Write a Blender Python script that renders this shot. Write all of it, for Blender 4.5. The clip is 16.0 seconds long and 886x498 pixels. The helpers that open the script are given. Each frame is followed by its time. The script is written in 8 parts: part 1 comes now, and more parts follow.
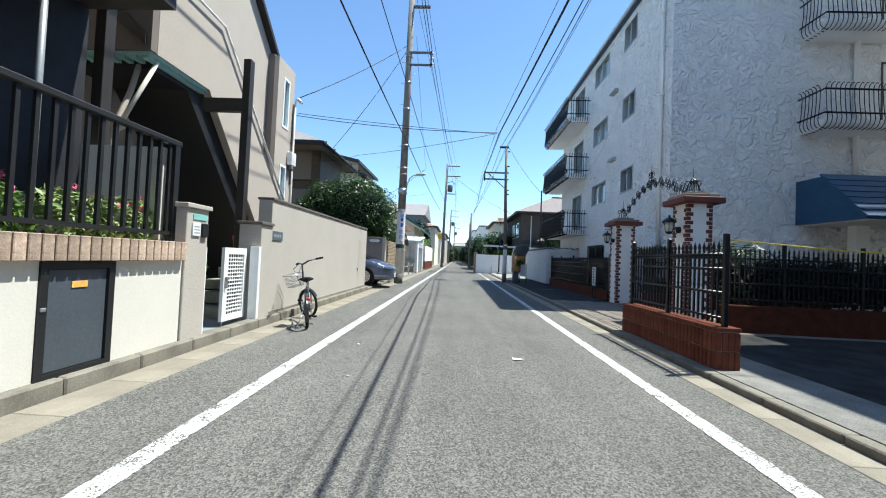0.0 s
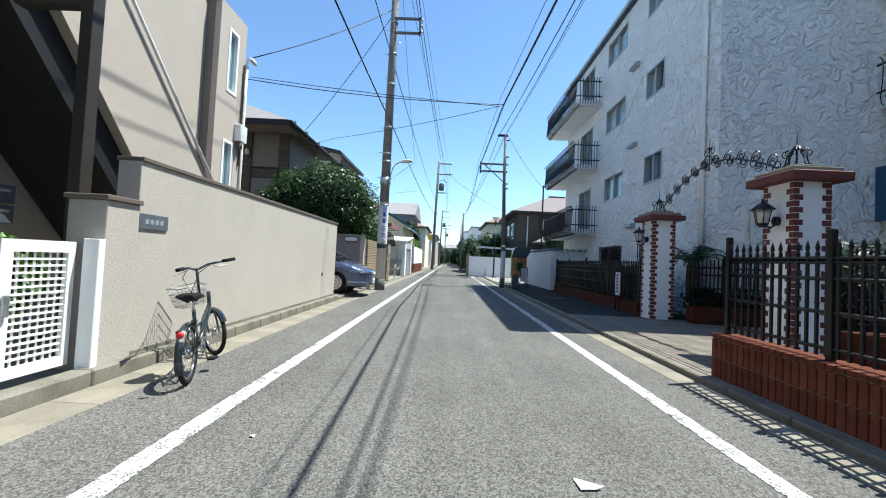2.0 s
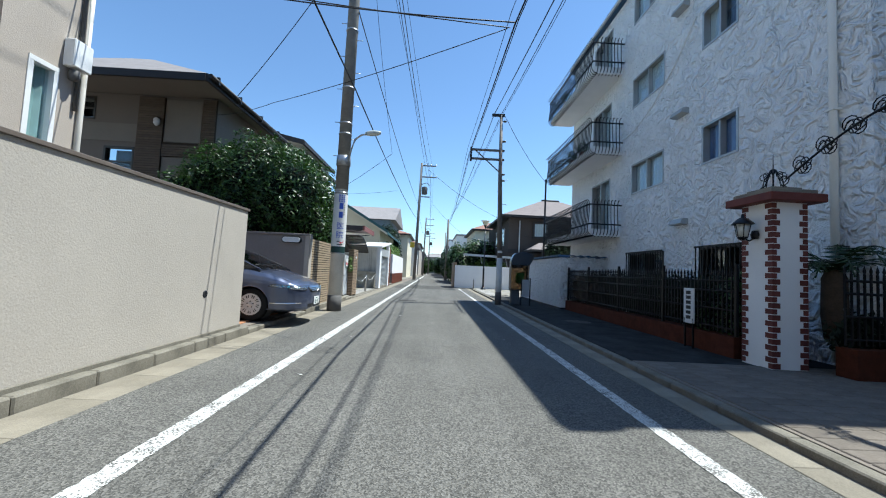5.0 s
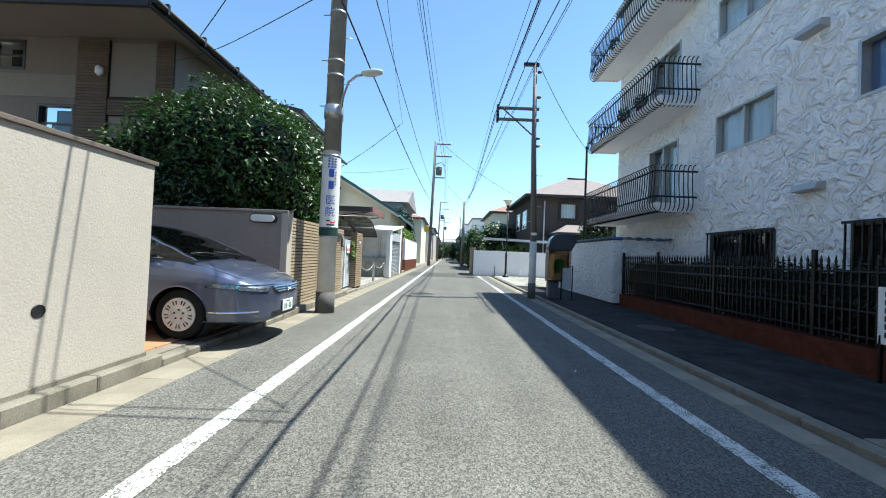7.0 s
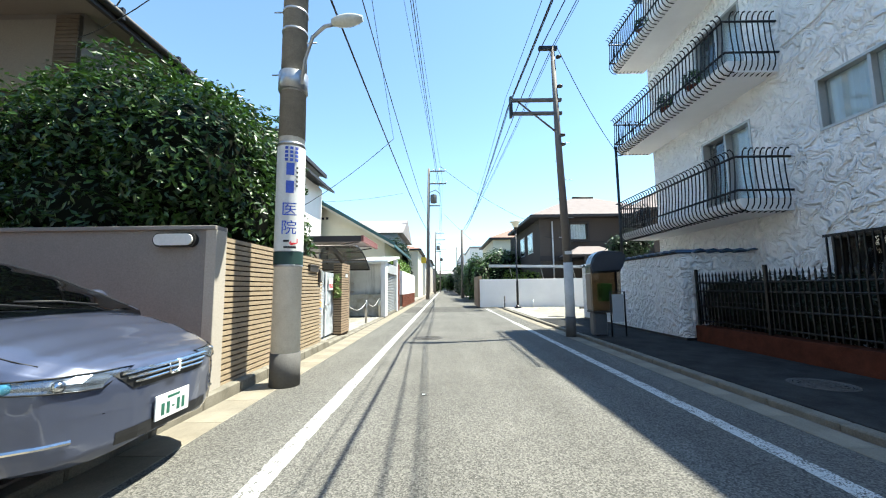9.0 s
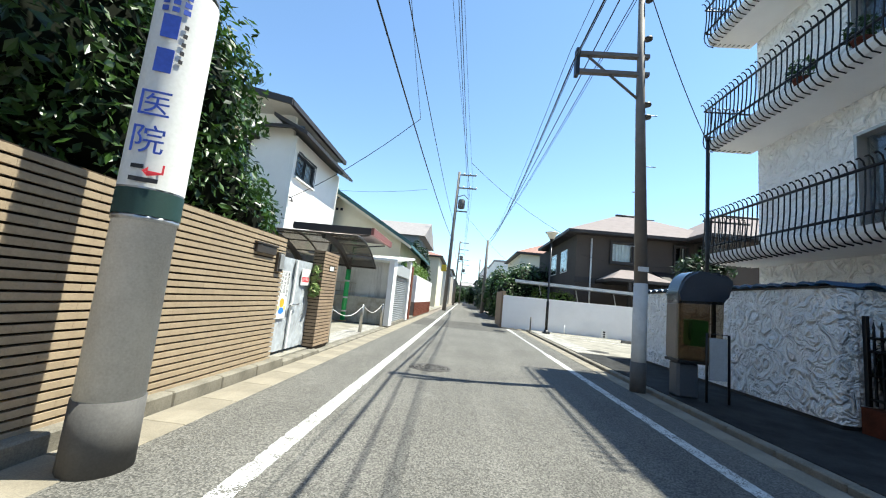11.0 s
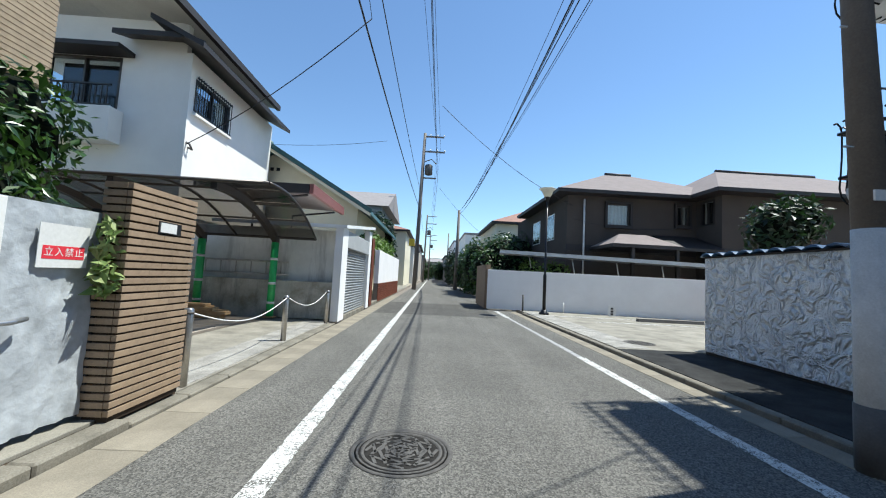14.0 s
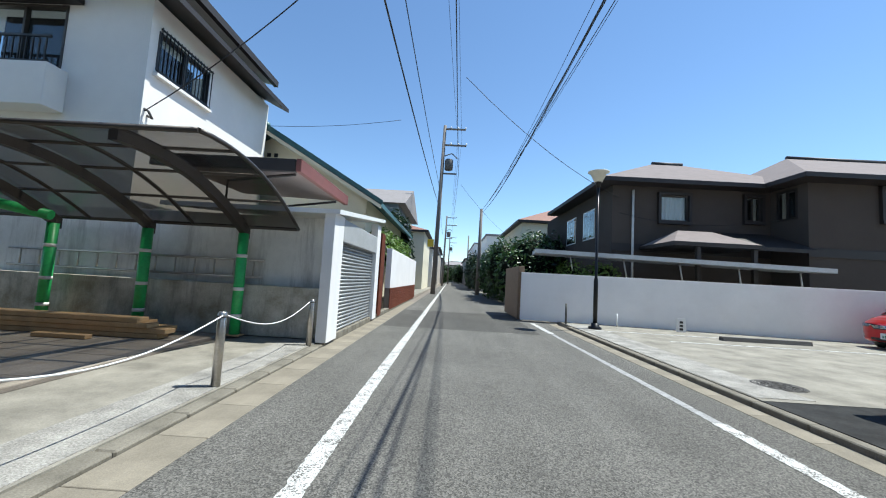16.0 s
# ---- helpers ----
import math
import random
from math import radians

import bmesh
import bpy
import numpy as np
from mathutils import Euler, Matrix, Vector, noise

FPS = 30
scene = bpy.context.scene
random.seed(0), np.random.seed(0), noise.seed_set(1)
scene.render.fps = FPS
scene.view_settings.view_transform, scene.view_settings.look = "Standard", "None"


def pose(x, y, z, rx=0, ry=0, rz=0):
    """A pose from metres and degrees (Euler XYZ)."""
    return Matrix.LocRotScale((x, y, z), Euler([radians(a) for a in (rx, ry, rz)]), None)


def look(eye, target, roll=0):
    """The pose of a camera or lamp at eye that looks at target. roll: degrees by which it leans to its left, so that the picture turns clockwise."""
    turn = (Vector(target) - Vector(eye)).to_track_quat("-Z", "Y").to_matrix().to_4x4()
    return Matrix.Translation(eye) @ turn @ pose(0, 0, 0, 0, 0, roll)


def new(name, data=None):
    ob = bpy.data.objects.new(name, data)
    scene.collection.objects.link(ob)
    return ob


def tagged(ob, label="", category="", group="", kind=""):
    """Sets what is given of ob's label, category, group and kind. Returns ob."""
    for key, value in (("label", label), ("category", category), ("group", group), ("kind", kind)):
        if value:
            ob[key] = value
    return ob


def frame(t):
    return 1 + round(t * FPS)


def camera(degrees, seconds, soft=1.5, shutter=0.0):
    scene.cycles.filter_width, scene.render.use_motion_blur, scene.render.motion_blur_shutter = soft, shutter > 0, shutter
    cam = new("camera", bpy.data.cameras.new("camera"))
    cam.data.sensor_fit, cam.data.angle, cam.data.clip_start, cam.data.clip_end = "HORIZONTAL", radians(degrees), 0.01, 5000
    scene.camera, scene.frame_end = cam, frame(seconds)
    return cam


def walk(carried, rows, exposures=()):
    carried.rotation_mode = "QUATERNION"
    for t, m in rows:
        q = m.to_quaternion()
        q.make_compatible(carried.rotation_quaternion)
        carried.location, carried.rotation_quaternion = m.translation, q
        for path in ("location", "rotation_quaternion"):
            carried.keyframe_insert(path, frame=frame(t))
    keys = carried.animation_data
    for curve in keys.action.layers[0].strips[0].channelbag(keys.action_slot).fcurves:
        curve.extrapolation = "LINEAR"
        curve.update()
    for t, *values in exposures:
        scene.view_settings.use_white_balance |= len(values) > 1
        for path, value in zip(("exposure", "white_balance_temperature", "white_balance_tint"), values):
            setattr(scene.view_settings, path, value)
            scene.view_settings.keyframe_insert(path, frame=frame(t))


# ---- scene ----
cam = camera(99.7, 16.0, soft=1.1)
PATH = [
    (0, (0.019, -0.001, 1.013), (-0.062, 1.997, 1.063), 2.5),
    (0.5, (0.055, 0.564, 1.025), (-0.016, 2.562, 1.098), 3.1),
    (1, (0.053, 1.086, 0.994), (-0.037, 3.084, 0.971), 2.1),
    (1.5, (-0.008, 1.619, 1.011), (-0.041, 3.619, 1.001), 0.3),
    (2, (-0.025, 2.119, 1.023), (-0.058, 4.118, 1.086), 2.8),
    (2.5, (-0.069, 2.676, 1.036), (0.131, 4.665, 1.116), 0.9),
    (3, (-0.072, 3.191, 1.046), (-0.078, 5.189, 1.139), 3.8),
    (3.5, (-0.071, 3.746, 1.062), (0.135, 5.734, 1.13), 2.8),
    (4, (-0.03, 4.256, 1.051), (0.026, 6.251, 1.17), 4.1),
    (4.5, (0.021, 4.817, 1.059), (0.134, 6.812, 1.144), 3.9),
    (4.7, (0.038, 5.026, 1.025), (0.094, 7.022, 1.143), 2.5),
    (6.8, (-0.073, 7.33, 1.072), (-0.03, 9.328, 1.141), 4.4),
    (7, (-0.098, 7.543, 1.075), (-0.121, 9.543, 1.109), 2.4),
    (7.5, (-0.174, 8.119, 1.09), (-0.039, 10.113, 1.145), 1.5),
    (8, (-0.254, 8.658, 1.054), (-0.267, 10.655, 1.155), 1.2),
    (8.5, (-0.34, 9.24, 1.066), (-0.247, 11.229, 1.251), 2.1),
    (9, (-0.421, 9.794, 1.05), (-0.421, 11.783, 1.256), -0.7),
    (9.2, (-0.434, 10.006, 1.058), (-0.503, 12.001, 1.194), 3.4),
    (11.3, (-0.341, 12.359, 1.048), (-0.466, 14.337, 1.313), 5.9),
    (11.5, (-0.331, 12.554, 1.025), (-0.358, 14.546, 1.2), 7.0),
    (12, (-0.384, 13.133, 1.044), (-0.392, 15.128, 1.18), 3.0),
    (12.5, (-0.416, 13.672, 1.056), (-0.513, 15.666, 1.172), 3.9),
    (13, (-0.501, 14.276, 1.077), (-0.44, 16.268, 1.246), 2.5),
    (13.5, (-0.548, 14.836, 1.095), (-0.687, 16.828, 1.207), 5.0),
    (14, (-0.634, 15.411, 1.095), (-0.576, 17.405, 1.242), 3.0),
    (14.5, (-0.651, 15.964, 1.101), (-0.727, 17.959, 1.207), 4.3),
    (15, (-0.684, 16.529, 1.092), (-0.633, 18.522, 1.254), 3.8),
    (15.5, (-0.633, 17.018, 1.121), (-0.732, 19.011, 1.253), 6.4),
    (16, (-0.714, 17.644, 1.104), (-0.759, 19.637, 1.263), 3.3),
]
# metres for each unit of the plan below
SIZE = 1.2
EXPOSURES = [(0.0, 0.92, 6150, 2), (2.0, 0.90, 6150, 2), (4.5, 0.61, 5950, 2), (7.0, 1.06, 6250, 0), (9.0, 1.44, 6700, 0), (11.5, 1.03, 6550, 1), (13.5, 0.60, 6250, 2.5), (16.0, 0.52, 6150, 3)]
walk(cam, [(t, look(Vector(eye) * SIZE, Vector(target) * SIZE, roll)) for t, eye, target, roll in PATH], exposures=EXPOSURES)

# ---- light ----
SUN = Vector((0.45, 0.115, 1.0)).normalized()
elev = math.asin(SUN.z)
azim = math.atan2(SUN.x, SUN.y)
world = bpy.data.worlds.new("sky")
scene.world = world
world.use_nodes = True
wn = world.node_tree.nodes
wl = world.node_tree.links
sky = wn.new("ShaderNodeTexSky")
sky.sky_type = "NISHITA"
sky.sun_disc = False
sky.sun_elevation = elev
sky.sun_rotation = azim
sky.air_density = 1.0
sky.dust_density = 0.0
sky.ozone_density = 4.4
wl.new(sky.outputs[0], wn["Background"].inputs[0])
wn["Background"].inputs[1].default_value = 0.132
sun_data = bpy.data.lights.new("sun", "SUN")
sun_data.energy = 5.0
sun_data.angle = radians(0.45)
sun_data.color = (1.0, 0.955, 0.89)
sun_ob = new("sun", sun_data)
sun_ob.matrix_basis = look(SUN * 60, (0, 0, 0))


# ---- materials ----
def mat(name, col, rough=0.8, var=0.12, scale=3.0, bump=0.15, bscale=60.0, metal=0.0, col2=None,
        spots=0.0, depth=0.004, coat=0.0, rnd=0.0, grain=0.06):
    """A painted, plastered or stony surface: two scales of colour change and a fine relief."""
    m = bpy.data.materials.new(name)
    m.use_nodes = True
    n, l = m.node_tree.nodes, m.node_tree.links
    b = n["Principled BSDF"]
    b.inputs["Roughness"].default_value = rough
    b.inputs["Metallic"].default_value = metal
    b.inputs["Coat Weight"].default_value = coat
    b.inputs["Specular IOR Level"].default_value = 0.12 if rough >= 0.8 else 0.5
    tc = n.new("ShaderNodeTexCoord")
    big = n.new("ShaderNodeTexNoise")
    big.inputs["Scale"].default_value = scale
    big.inputs["Detail"].default_value = 6
    big.inputs["Roughness"].default_value = 0.65
    l.new(tc.outputs["Object"], big.inputs["Vector"])
    fine = n.new("ShaderNodeTexNoise")
    fine.inputs["Scale"].default_value = bscale
    fine.inputs["Detail"].default_value = 4
    l.new(tc.outputs["Object"], fine.inputs["Vector"])
    ramp = n.new("ShaderNodeValToRGB")
    dark = [c * (1 - var) for c in col] if col2 is None else col2
    light = [min(1, c * (1 + var * 0.6)) for c in col] if col2 is None else col
    ramp.color_ramp.elements[0].position = 0.32
    ramp.color_ramp.elements[0].color = (*dark, 1)
    ramp.color_ramp.elements[1].position = 0.68
    ramp.color_ramp.elements[1].color = (*light, 1)
    l.new(big.outputs["Fac"], ramp.inputs["Fac"])
    mix = n.new("ShaderNodeMix")
    mix.data_type, mix.blend_type = "RGBA", "OVERLAY"
    mix.inputs["Factor"].default_value = min(1.0, grain * 6)
    l.new(ramp.outputs["Color"], mix.inputs[6])
    l.new(fine.outputs["Color"], mix.inputs[7])
    hsv0 = n.new("ShaderNodeRGBToBW")
    l.new(fine.outputs["Color"], hsv0.inputs[0])
    l.new(hsv0.outputs[0], mix.inputs[7])
    out = mix.outputs[2]
    if rnd:
        info = n.new("ShaderNodeObjectInfo")
        mr = n.new("ShaderNodeMapRange")
        mr.inputs["To Min"].default_value = 1 - rnd
        mr.inputs["To Max"].default_value = 1 + rnd
        l.new(info.outputs["Random"], mr.inputs["Value"])
        hsv = n.new("ShaderNodeHueSaturation")
        l.new(mr.outputs["Result"], hsv.inputs["Value"])
        l.new(out, hsv.inputs["Color"])
        out = hsv.outputs["Color"]
    l.new(out, b.inputs["Base Color"])
    if bump:
        bp = n.new("ShaderNodeBump")
        bp.inputs["Strength"].default_value = bump
        bp.inputs["Distance"].default_value = depth
        l.new(fine.outputs["Fac"], bp.inputs["Height"])
        l.new(bp.outputs["Normal"], b.inputs["Normal"])
    m.diffuse_color = (*col, 1)
    return m


def asphalt_mat():
    m = mat("asphalt", (0.1317, 0.1271, 0.1172), 0.9, 0.14, 0.7, 0.0, 90)
    n, l = m.node_tree.nodes, m.node_tree.links
    b = n["Principled BSDF"]
    src = b.inputs["Base Color"].links[0].from_socket
    tc = n.new("ShaderNodeTexCoord")
    v = n.new("ShaderNodeTexVoronoi")
    v.inputs["Scale"].default_value = 95
    l.new(tc.outputs["Object"], v.inputs["Vector"])
    r = n.new("ShaderNodeValToRGB")
    bw = n.new("ShaderNodeRGBToBW")
    l.new(v.outputs["Color"], bw.inputs[0])
    r.color_ramp.elements[0].position, r.color_ramp.elements[0].color = 0.22, (0.36, 0.36, 0.36, 1)
    r.color_ramp.elements[1].position, r.color_ramp.elements[1].color = 0.84, (1.85, 1.83, 1.78, 1)
    l.new(bw.outputs[0], r.inputs["Fac"])
    mul = n.new("ShaderNodeMix")
    mul.data_type, mul.blend_type = "RGBA", "MULTIPLY"
    mul.inputs["Factor"].default_value = 0.66
    l.new(src, mul.inputs[6])
    l.new(r.outputs["Color"], mul.inputs[7])
    # long tyre-worn bands and patches along the road
    mp = n.new("ShaderNodeMapping")
    mp.inputs["Scale"].default_value = (1.1, 0.06, 1)
    l.new(tc.outputs["Object"], mp.inputs["Vector"])
    w = n.new("ShaderNodeTexNoise")
    w.inputs["Scale"].default_value = 1.6
    w.inputs["Detail"].default_value = 3
    l.new(mp.outputs["Vector"], w.inputs["Vector"])
    r2 = n.new("ShaderNodeMapRange")
    r2.inputs["From Min"].default_value, r2.inputs["From Max"].default_value = 0.3, 0.7
    r2.inputs["To Min"].default_value, r2.inputs["To Max"].default_value = 0.88, 1.1
    l.new(w.outputs["Fac"], r2.inputs["Value"])
    hsv = n.new("ShaderNodeHueSaturation")
    l.new(mul.outputs[2], hsv.inputs["Color"])
    l.new(r2.outputs["Result"], hsv.inputs["Value"])
    l.new(hsv.outputs["Color"], b.inputs["Base Color"])
    bp = n.new("ShaderNodeBump")
    bp.inputs["Strength"].default_value, bp.inputs["Distance"].default_value = 0.55, 0.006
    l.new(v.outputs["Distance"], bp.inputs["Height"])
    l.new(bp.outputs["Normal"], b.inputs["Normal"])
    return m


def worn_paint_mat(name, col, keep):
    """Thick road paint, pitted by the stones under it: keep is the share that is left."""
    m = mat(name, col, 0.8, 0.14, 9.0, 0.9, 110, grain=0.2, depth=0.006)
    n, l = m.node_tree.nodes, m.node_tree.links
    b = n["Principled BSDF"]
    src = b.inputs["Base Color"].links[0].from_socket
    tc = n.new("ShaderNodeTexCoord")
    big = n.new("ShaderNodeTexNoise")
    big.inputs["Scale"].default_value, big.inputs["Detail"].default_value = 7.0, 3
    fine = n.new("ShaderNodeTexNoise")
    fine.inputs["Scale"].default_value, fine.inputs["Detail"].default_value = 85.0, 2
    add = n.new("ShaderNodeMath")
    add.operation, add.inputs[1].default_value = "MULTIPLY_ADD", 0.55
    r = n.new("ShaderNodeMapRange")
    r.inputs["From Min"].default_value, r.inputs["From Max"].default_value = keep + 0.33, keep + 0.41
    mix = n.new("ShaderNodeMix")
    mix.data_type = "RGBA"
    mix.inputs[7].default_value = (0.13, 0.125, 0.115, 1)
    l.new(tc.outputs["Object"], big.inputs["Vector"])
    l.new(tc.outputs["Object"], fine.inputs["Vector"])
    l.new(big.outputs["Fac"], add.inputs[0])
    l.new(fine.outputs["Fac"], add.inputs[2])
    l.new(add.outputs[0], r.inputs["Value"])
    l.new(r.outputs["Result"], mix.inputs["Factor"])
    l.new(src, mix.inputs[6])
    l.new(mix.outputs[2], b.inputs["Base Color"])
    return m


def stucco_mat(name, col, size=3.2, depth=0.03, strength=0.9):
    """Thick plaster thrown on and drawn out with a trowel."""
    m = mat(name, col, 0.85, 0.06, 1.2, 0.0, 70, grain=0.03)
    n, l = m.node_tree.nodes, m.node_tree.links
    b = n["Principled BSDF"]
    tc = n.new("ShaderNodeTexCoord")
    w = n.new("ShaderNodeTexNoise")
    w.inputs["Scale"].default_value = size
    w.inputs["Detail"].default_value = 2.5
    w.inputs["Distortion"].default_value = 1.6
    l.new(tc.outputs["Object"], w.inputs["Vector"])
    r = n.new("ShaderNodeValToRGB")
    e = r.color_ramp.elements
    e[0].position, e[0].color = 0.36, (0.0, 0.0, 0.0, 1)
    e[1].position, e[1].color = 0.66, (1, 1, 1, 1)
    k = e.new(0.49)
    k.color = (0.35, 0.35, 0.35, 1)
    k2 = e.new(0.57)
    k2.color = (0.75, 0.75, 0.75, 1)
    l.new(w.outputs["Fac"], r.inputs["Fac"])
    f = n.new("ShaderNodeTexNoise")
    f.inputs["Scale"].default_value = size * 9
    l.new(tc.outputs["Object"], f.inputs["Vector"])
    add = n.new("ShaderNodeMath")
    add.operation = "MULTIPLY_ADD"
    add.inputs[1].default_value = 0.25
    l.new(f.outputs["Fac"], add.inputs[0])
    l.new(r.outputs["Color"], add.inputs[2])
    bp = n.new("ShaderNodeBump")
    bp.inputs["Strength"].default_value, bp.inputs["Distance"].default_value = strength, depth
    l.new(add.outputs[0], bp.inputs["Height"])
    l.new(bp.outputs["Normal"], b.inputs["Normal"])
    return m


def streaked(m, dark, amount):
    """Adds black run-off streaks, drawn out downwards, to a plastered surface."""
    n, l = m.node_tree.nodes, m.node_tree.links
    b = n["Principled BSDF"]
    src = b.inputs["Base Color"].links[0].from_socket
    tc = n.new("ShaderNodeTexCoord")
    mp = n.new("ShaderNodeMapping")
    mp.inputs["Scale"].default_value = (3.2, 3.2, 0.45)
    w = n.new("ShaderNodeTexNoise")
    w.inputs["Scale"].default_value, w.inputs["Detail"].default_value, w.inputs["Roughness"].default_value = 1.3, 7, 0.7
    r = n.new("ShaderNodeMapRange")
    r.inputs["From Min"].default_value, r.inputs["From Max"].default_value = 0.50, 0.74
    r.inputs["To Max"].default_value = amount
    mix = n.new("ShaderNodeMix")
    mix.data_type = "RGBA"
    mix.inputs[7].default_value = (*dark, 1)
    l.new(tc.outputs["Object"], mp.inputs["Vector"])
    l.new(mp.outputs["Vector"], w.inputs["Vector"])
    l.new(w.outputs["Fac"], r.inputs["Value"])
    l.new(r.outputs["Result"], mix.inputs["Factor"])
    l.new(src, mix.inputs[6])
    l.new(mix.outputs[2], b.inputs["Base Color"])
    return m


def glass_mat(name="window_glass", tint=(0.85, 0.9, 0.92), rough=0.02):
    m = bpy.data.materials.new(name)
    m.use_nodes = True
    n, l = m.node_tree.nodes, m.node_tree.links
    n.remove(n["Principled BSDF"])
    t = n.new("ShaderNodeBsdfTransparent")
    t.inputs[0].default_value = (*tint, 1)
    g = n.new("ShaderNodeBsdfGlossy")
    g.inputs["Roughness"].default_value = rough
    lw = n.new("ShaderNodeLayerWeight")
    p5 = n.new("ShaderNodeMath")
    p5.operation = "POWER"
    p5.inputs[1].default_value = 4.0
    l.new(lw.outputs["Facing"], p5.inputs[0])
    fr = n.new("ShaderNodeMath")
    fr.operation = "MULTIPLY_ADD"
    fr.inputs[1].default_value = 0.92
    fr.inputs[2].default_value = 0.06
    l.new(p5.outputs[0], fr.inputs[0])
    mx = n.new("ShaderNodeMixShader")
    l.new(fr.outputs[0], mx.inputs[0])
    l.new(t.outputs[0], mx.inputs[1])
    l.new(g.outputs[0], mx.inputs[2])
    l.new(mx.outputs[0], n["Material Output"].inputs[0])
    return m


def leaf_mat(name, c1, c2, rough=0.45):
    m = bpy.data.materials.new(name)
    m.use_nodes = True
    n, l = m.node_tree.nodes, m.node_tree.links
    b = n["Principled BSDF"]
    b.inputs["Roughness"].default_value = rough
    g = n.new("ShaderNodeNewGeometry")
    r = n.new("ShaderNodeValToRGB")
    r.color_ramp.elements[0].color = (*c1, 1)
    r.color_ramp.elements[1].color = (*c2, 1)
    l.new(g.outputs["Random Per Island"], r.inputs["Fac"])
    l.new(r.outputs["Color"], b.inputs["Base Color"])
    tr = n.new("ShaderNodeBsdfTranslucent")
    l.new(r.outputs["Color"], tr.inputs["Color"])
    mx = n.new("ShaderNodeMixShader")
    mx.inputs[0].default_value = 0.28
    l.new(b.outputs[0], mx.inputs[1])
    l.new(tr.outputs[0], mx.inputs[2])
    l.new(mx.outputs[0], n["Material Output"].inputs[0])
    return m


ASPHALT = asphalt_mat()
CONCRETE = mat("concrete", (0.2736, 0.2556, 0.216), 0.9, 0.34, 1.8, 0.35, 110, grain=0.09)
KERB = mat("kerb_concrete", (0.198, 0.1815, 0.1485), 0.9, 0.35, 2.4, 0.5, 90, grain=0.1)
GUTTER = mat("gutter_concrete", (0.2496, 0.2223, 0.1755), 0.9, 0.25, 1.5, 0.4, 120, grain=0.08)
GRAVEL = mat("washed_gravel", (0.2175, 0.21, 0.1913), 0.9, 0.3, 2.0, 1.0, 70, depth=0.012, grain=0.16)
# base colour lowered to carry the deep shade on footway and yard
SHADED_PAVE = mat("shade_darkened_paving", (0.036, 0.036, 0.035), 0.85, 0.55, 2.4, 0.5, 60, grain=0.1)
ROADPAINT = worn_paint_mat("road_paint", (0.60, 0.60, 0.575), 0.47)
BEIGE = mat("beige_render", (0.435, 0.395, 0.345), 0.9, 0.06, 1.1, 0.55, 55, depth=0.006, grain=0.04)
BEIGE_PALE = mat("pale_beige_render", (0.6364, 0.602, 0.5332), 0.9, 0.05, 1.0, 0.3, 60, grain=0.03)
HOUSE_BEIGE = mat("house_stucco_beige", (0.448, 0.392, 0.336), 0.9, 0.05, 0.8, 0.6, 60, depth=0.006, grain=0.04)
# beige stucco scaled down, so walls turned from the sun carry their shade
HOUSE_SHADED = mat("house_stucco_shaded", (0.198, 0.1705, 0.1485), 0.9, 0.06, 0.8, 0.5, 60, depth=0.005, grain=0.04)
CAP = mat("cap_metal_brown", (0.14, 0.112, 0.091), 0.5, 0.1, 4, 0.05, 60)
STUCCO = stucco_mat("white_trowelled_stucco", (0.87, 0.865, 0.855), 3.6, 0.08, 1.0)
STUCCO_FINE = stucco_mat("white_rough_stucco", (0.86, 0.86, 0.85), 4.4, 0.10, 1.0)
WHITE_PLASTER = mat("white_plaster", (0.82, 0.80, 0.75), 0.85, 0.05, 0.8, 0.25, 60, grain=0.03)
WHITE_WALL = mat("white_painted_wall", (0.80, 0.79, 0.78), 0.8, 0.06, 0.9, 0.2, 50, grain=0.03)
CREAM_WALL = mat("cream_plaster", (0.72, 0.67, 0.52), 0.85, 0.06, 0.8, 0.25, 60, grain=0.03)
STAINED = mat("stained_concrete", (0.68, 0.66, 0.60), 0.9, 0.5, 1.6, 0.4, 60, col2=(0.30, 0.275, 0.21), grain=0.08)
streaked(STAINED, (0.05, 0.048, 0.038), 0.6)
GREY_WALL = mat("grey_render", (0.255, 0.2325, 0.2175), 0.88, 0.08, 1.0, 0.4, 60, grain=0.05)
BLACK_IRON = mat("black_iron", (0.007, 0.007, 0.008), 0.32, 0.3, 8, 0.1, 60, metal=0.3)
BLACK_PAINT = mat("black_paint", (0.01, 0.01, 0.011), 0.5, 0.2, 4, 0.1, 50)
DARK_PANEL = mat("dark_grey_panel", (0.0638, 0.075, 0.09), 0.45, 0.1, 3, 0.08, 40)
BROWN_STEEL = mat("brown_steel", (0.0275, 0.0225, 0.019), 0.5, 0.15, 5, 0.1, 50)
WHITE_METAL = mat("white_coated_metal", (0.80, 0.80, 0.78), 0.4, 0.05, 5, 0.03, 50)
STEEL = mat("galvanised_steel", (0.45, 0.46, 0.47), 0.35, 0.15, 8, 0.1, 50, metal=0.8)
STAINLESS = mat("stainless_tube", (0.50, 0.48, 0.45), 0.3, 0.15, 8, 0.05, 50, metal=0.9)
BRICK_RED = mat("red_brick", (0.1312, 0.042, 0.0255), 0.85, 0.3, 5, 0.5, 80, grain=0.08, rnd=0.2)
BRICK_TAN = mat("tan_brick", (0.46, 0.345, 0.26), 0.85, 0.4, 14, 0.6, 90, grain=0.12, rnd=0.3)
MORTAR = mat("mortar", (0.225, 0.195, 0.165), 0.95, 0.2, 5, 0.4, 60)
MORTAR_DARK = mat("dark_mortar", (0.06, 0.045, 0.033), 0.95, 0.2, 5, 0.4, 60)
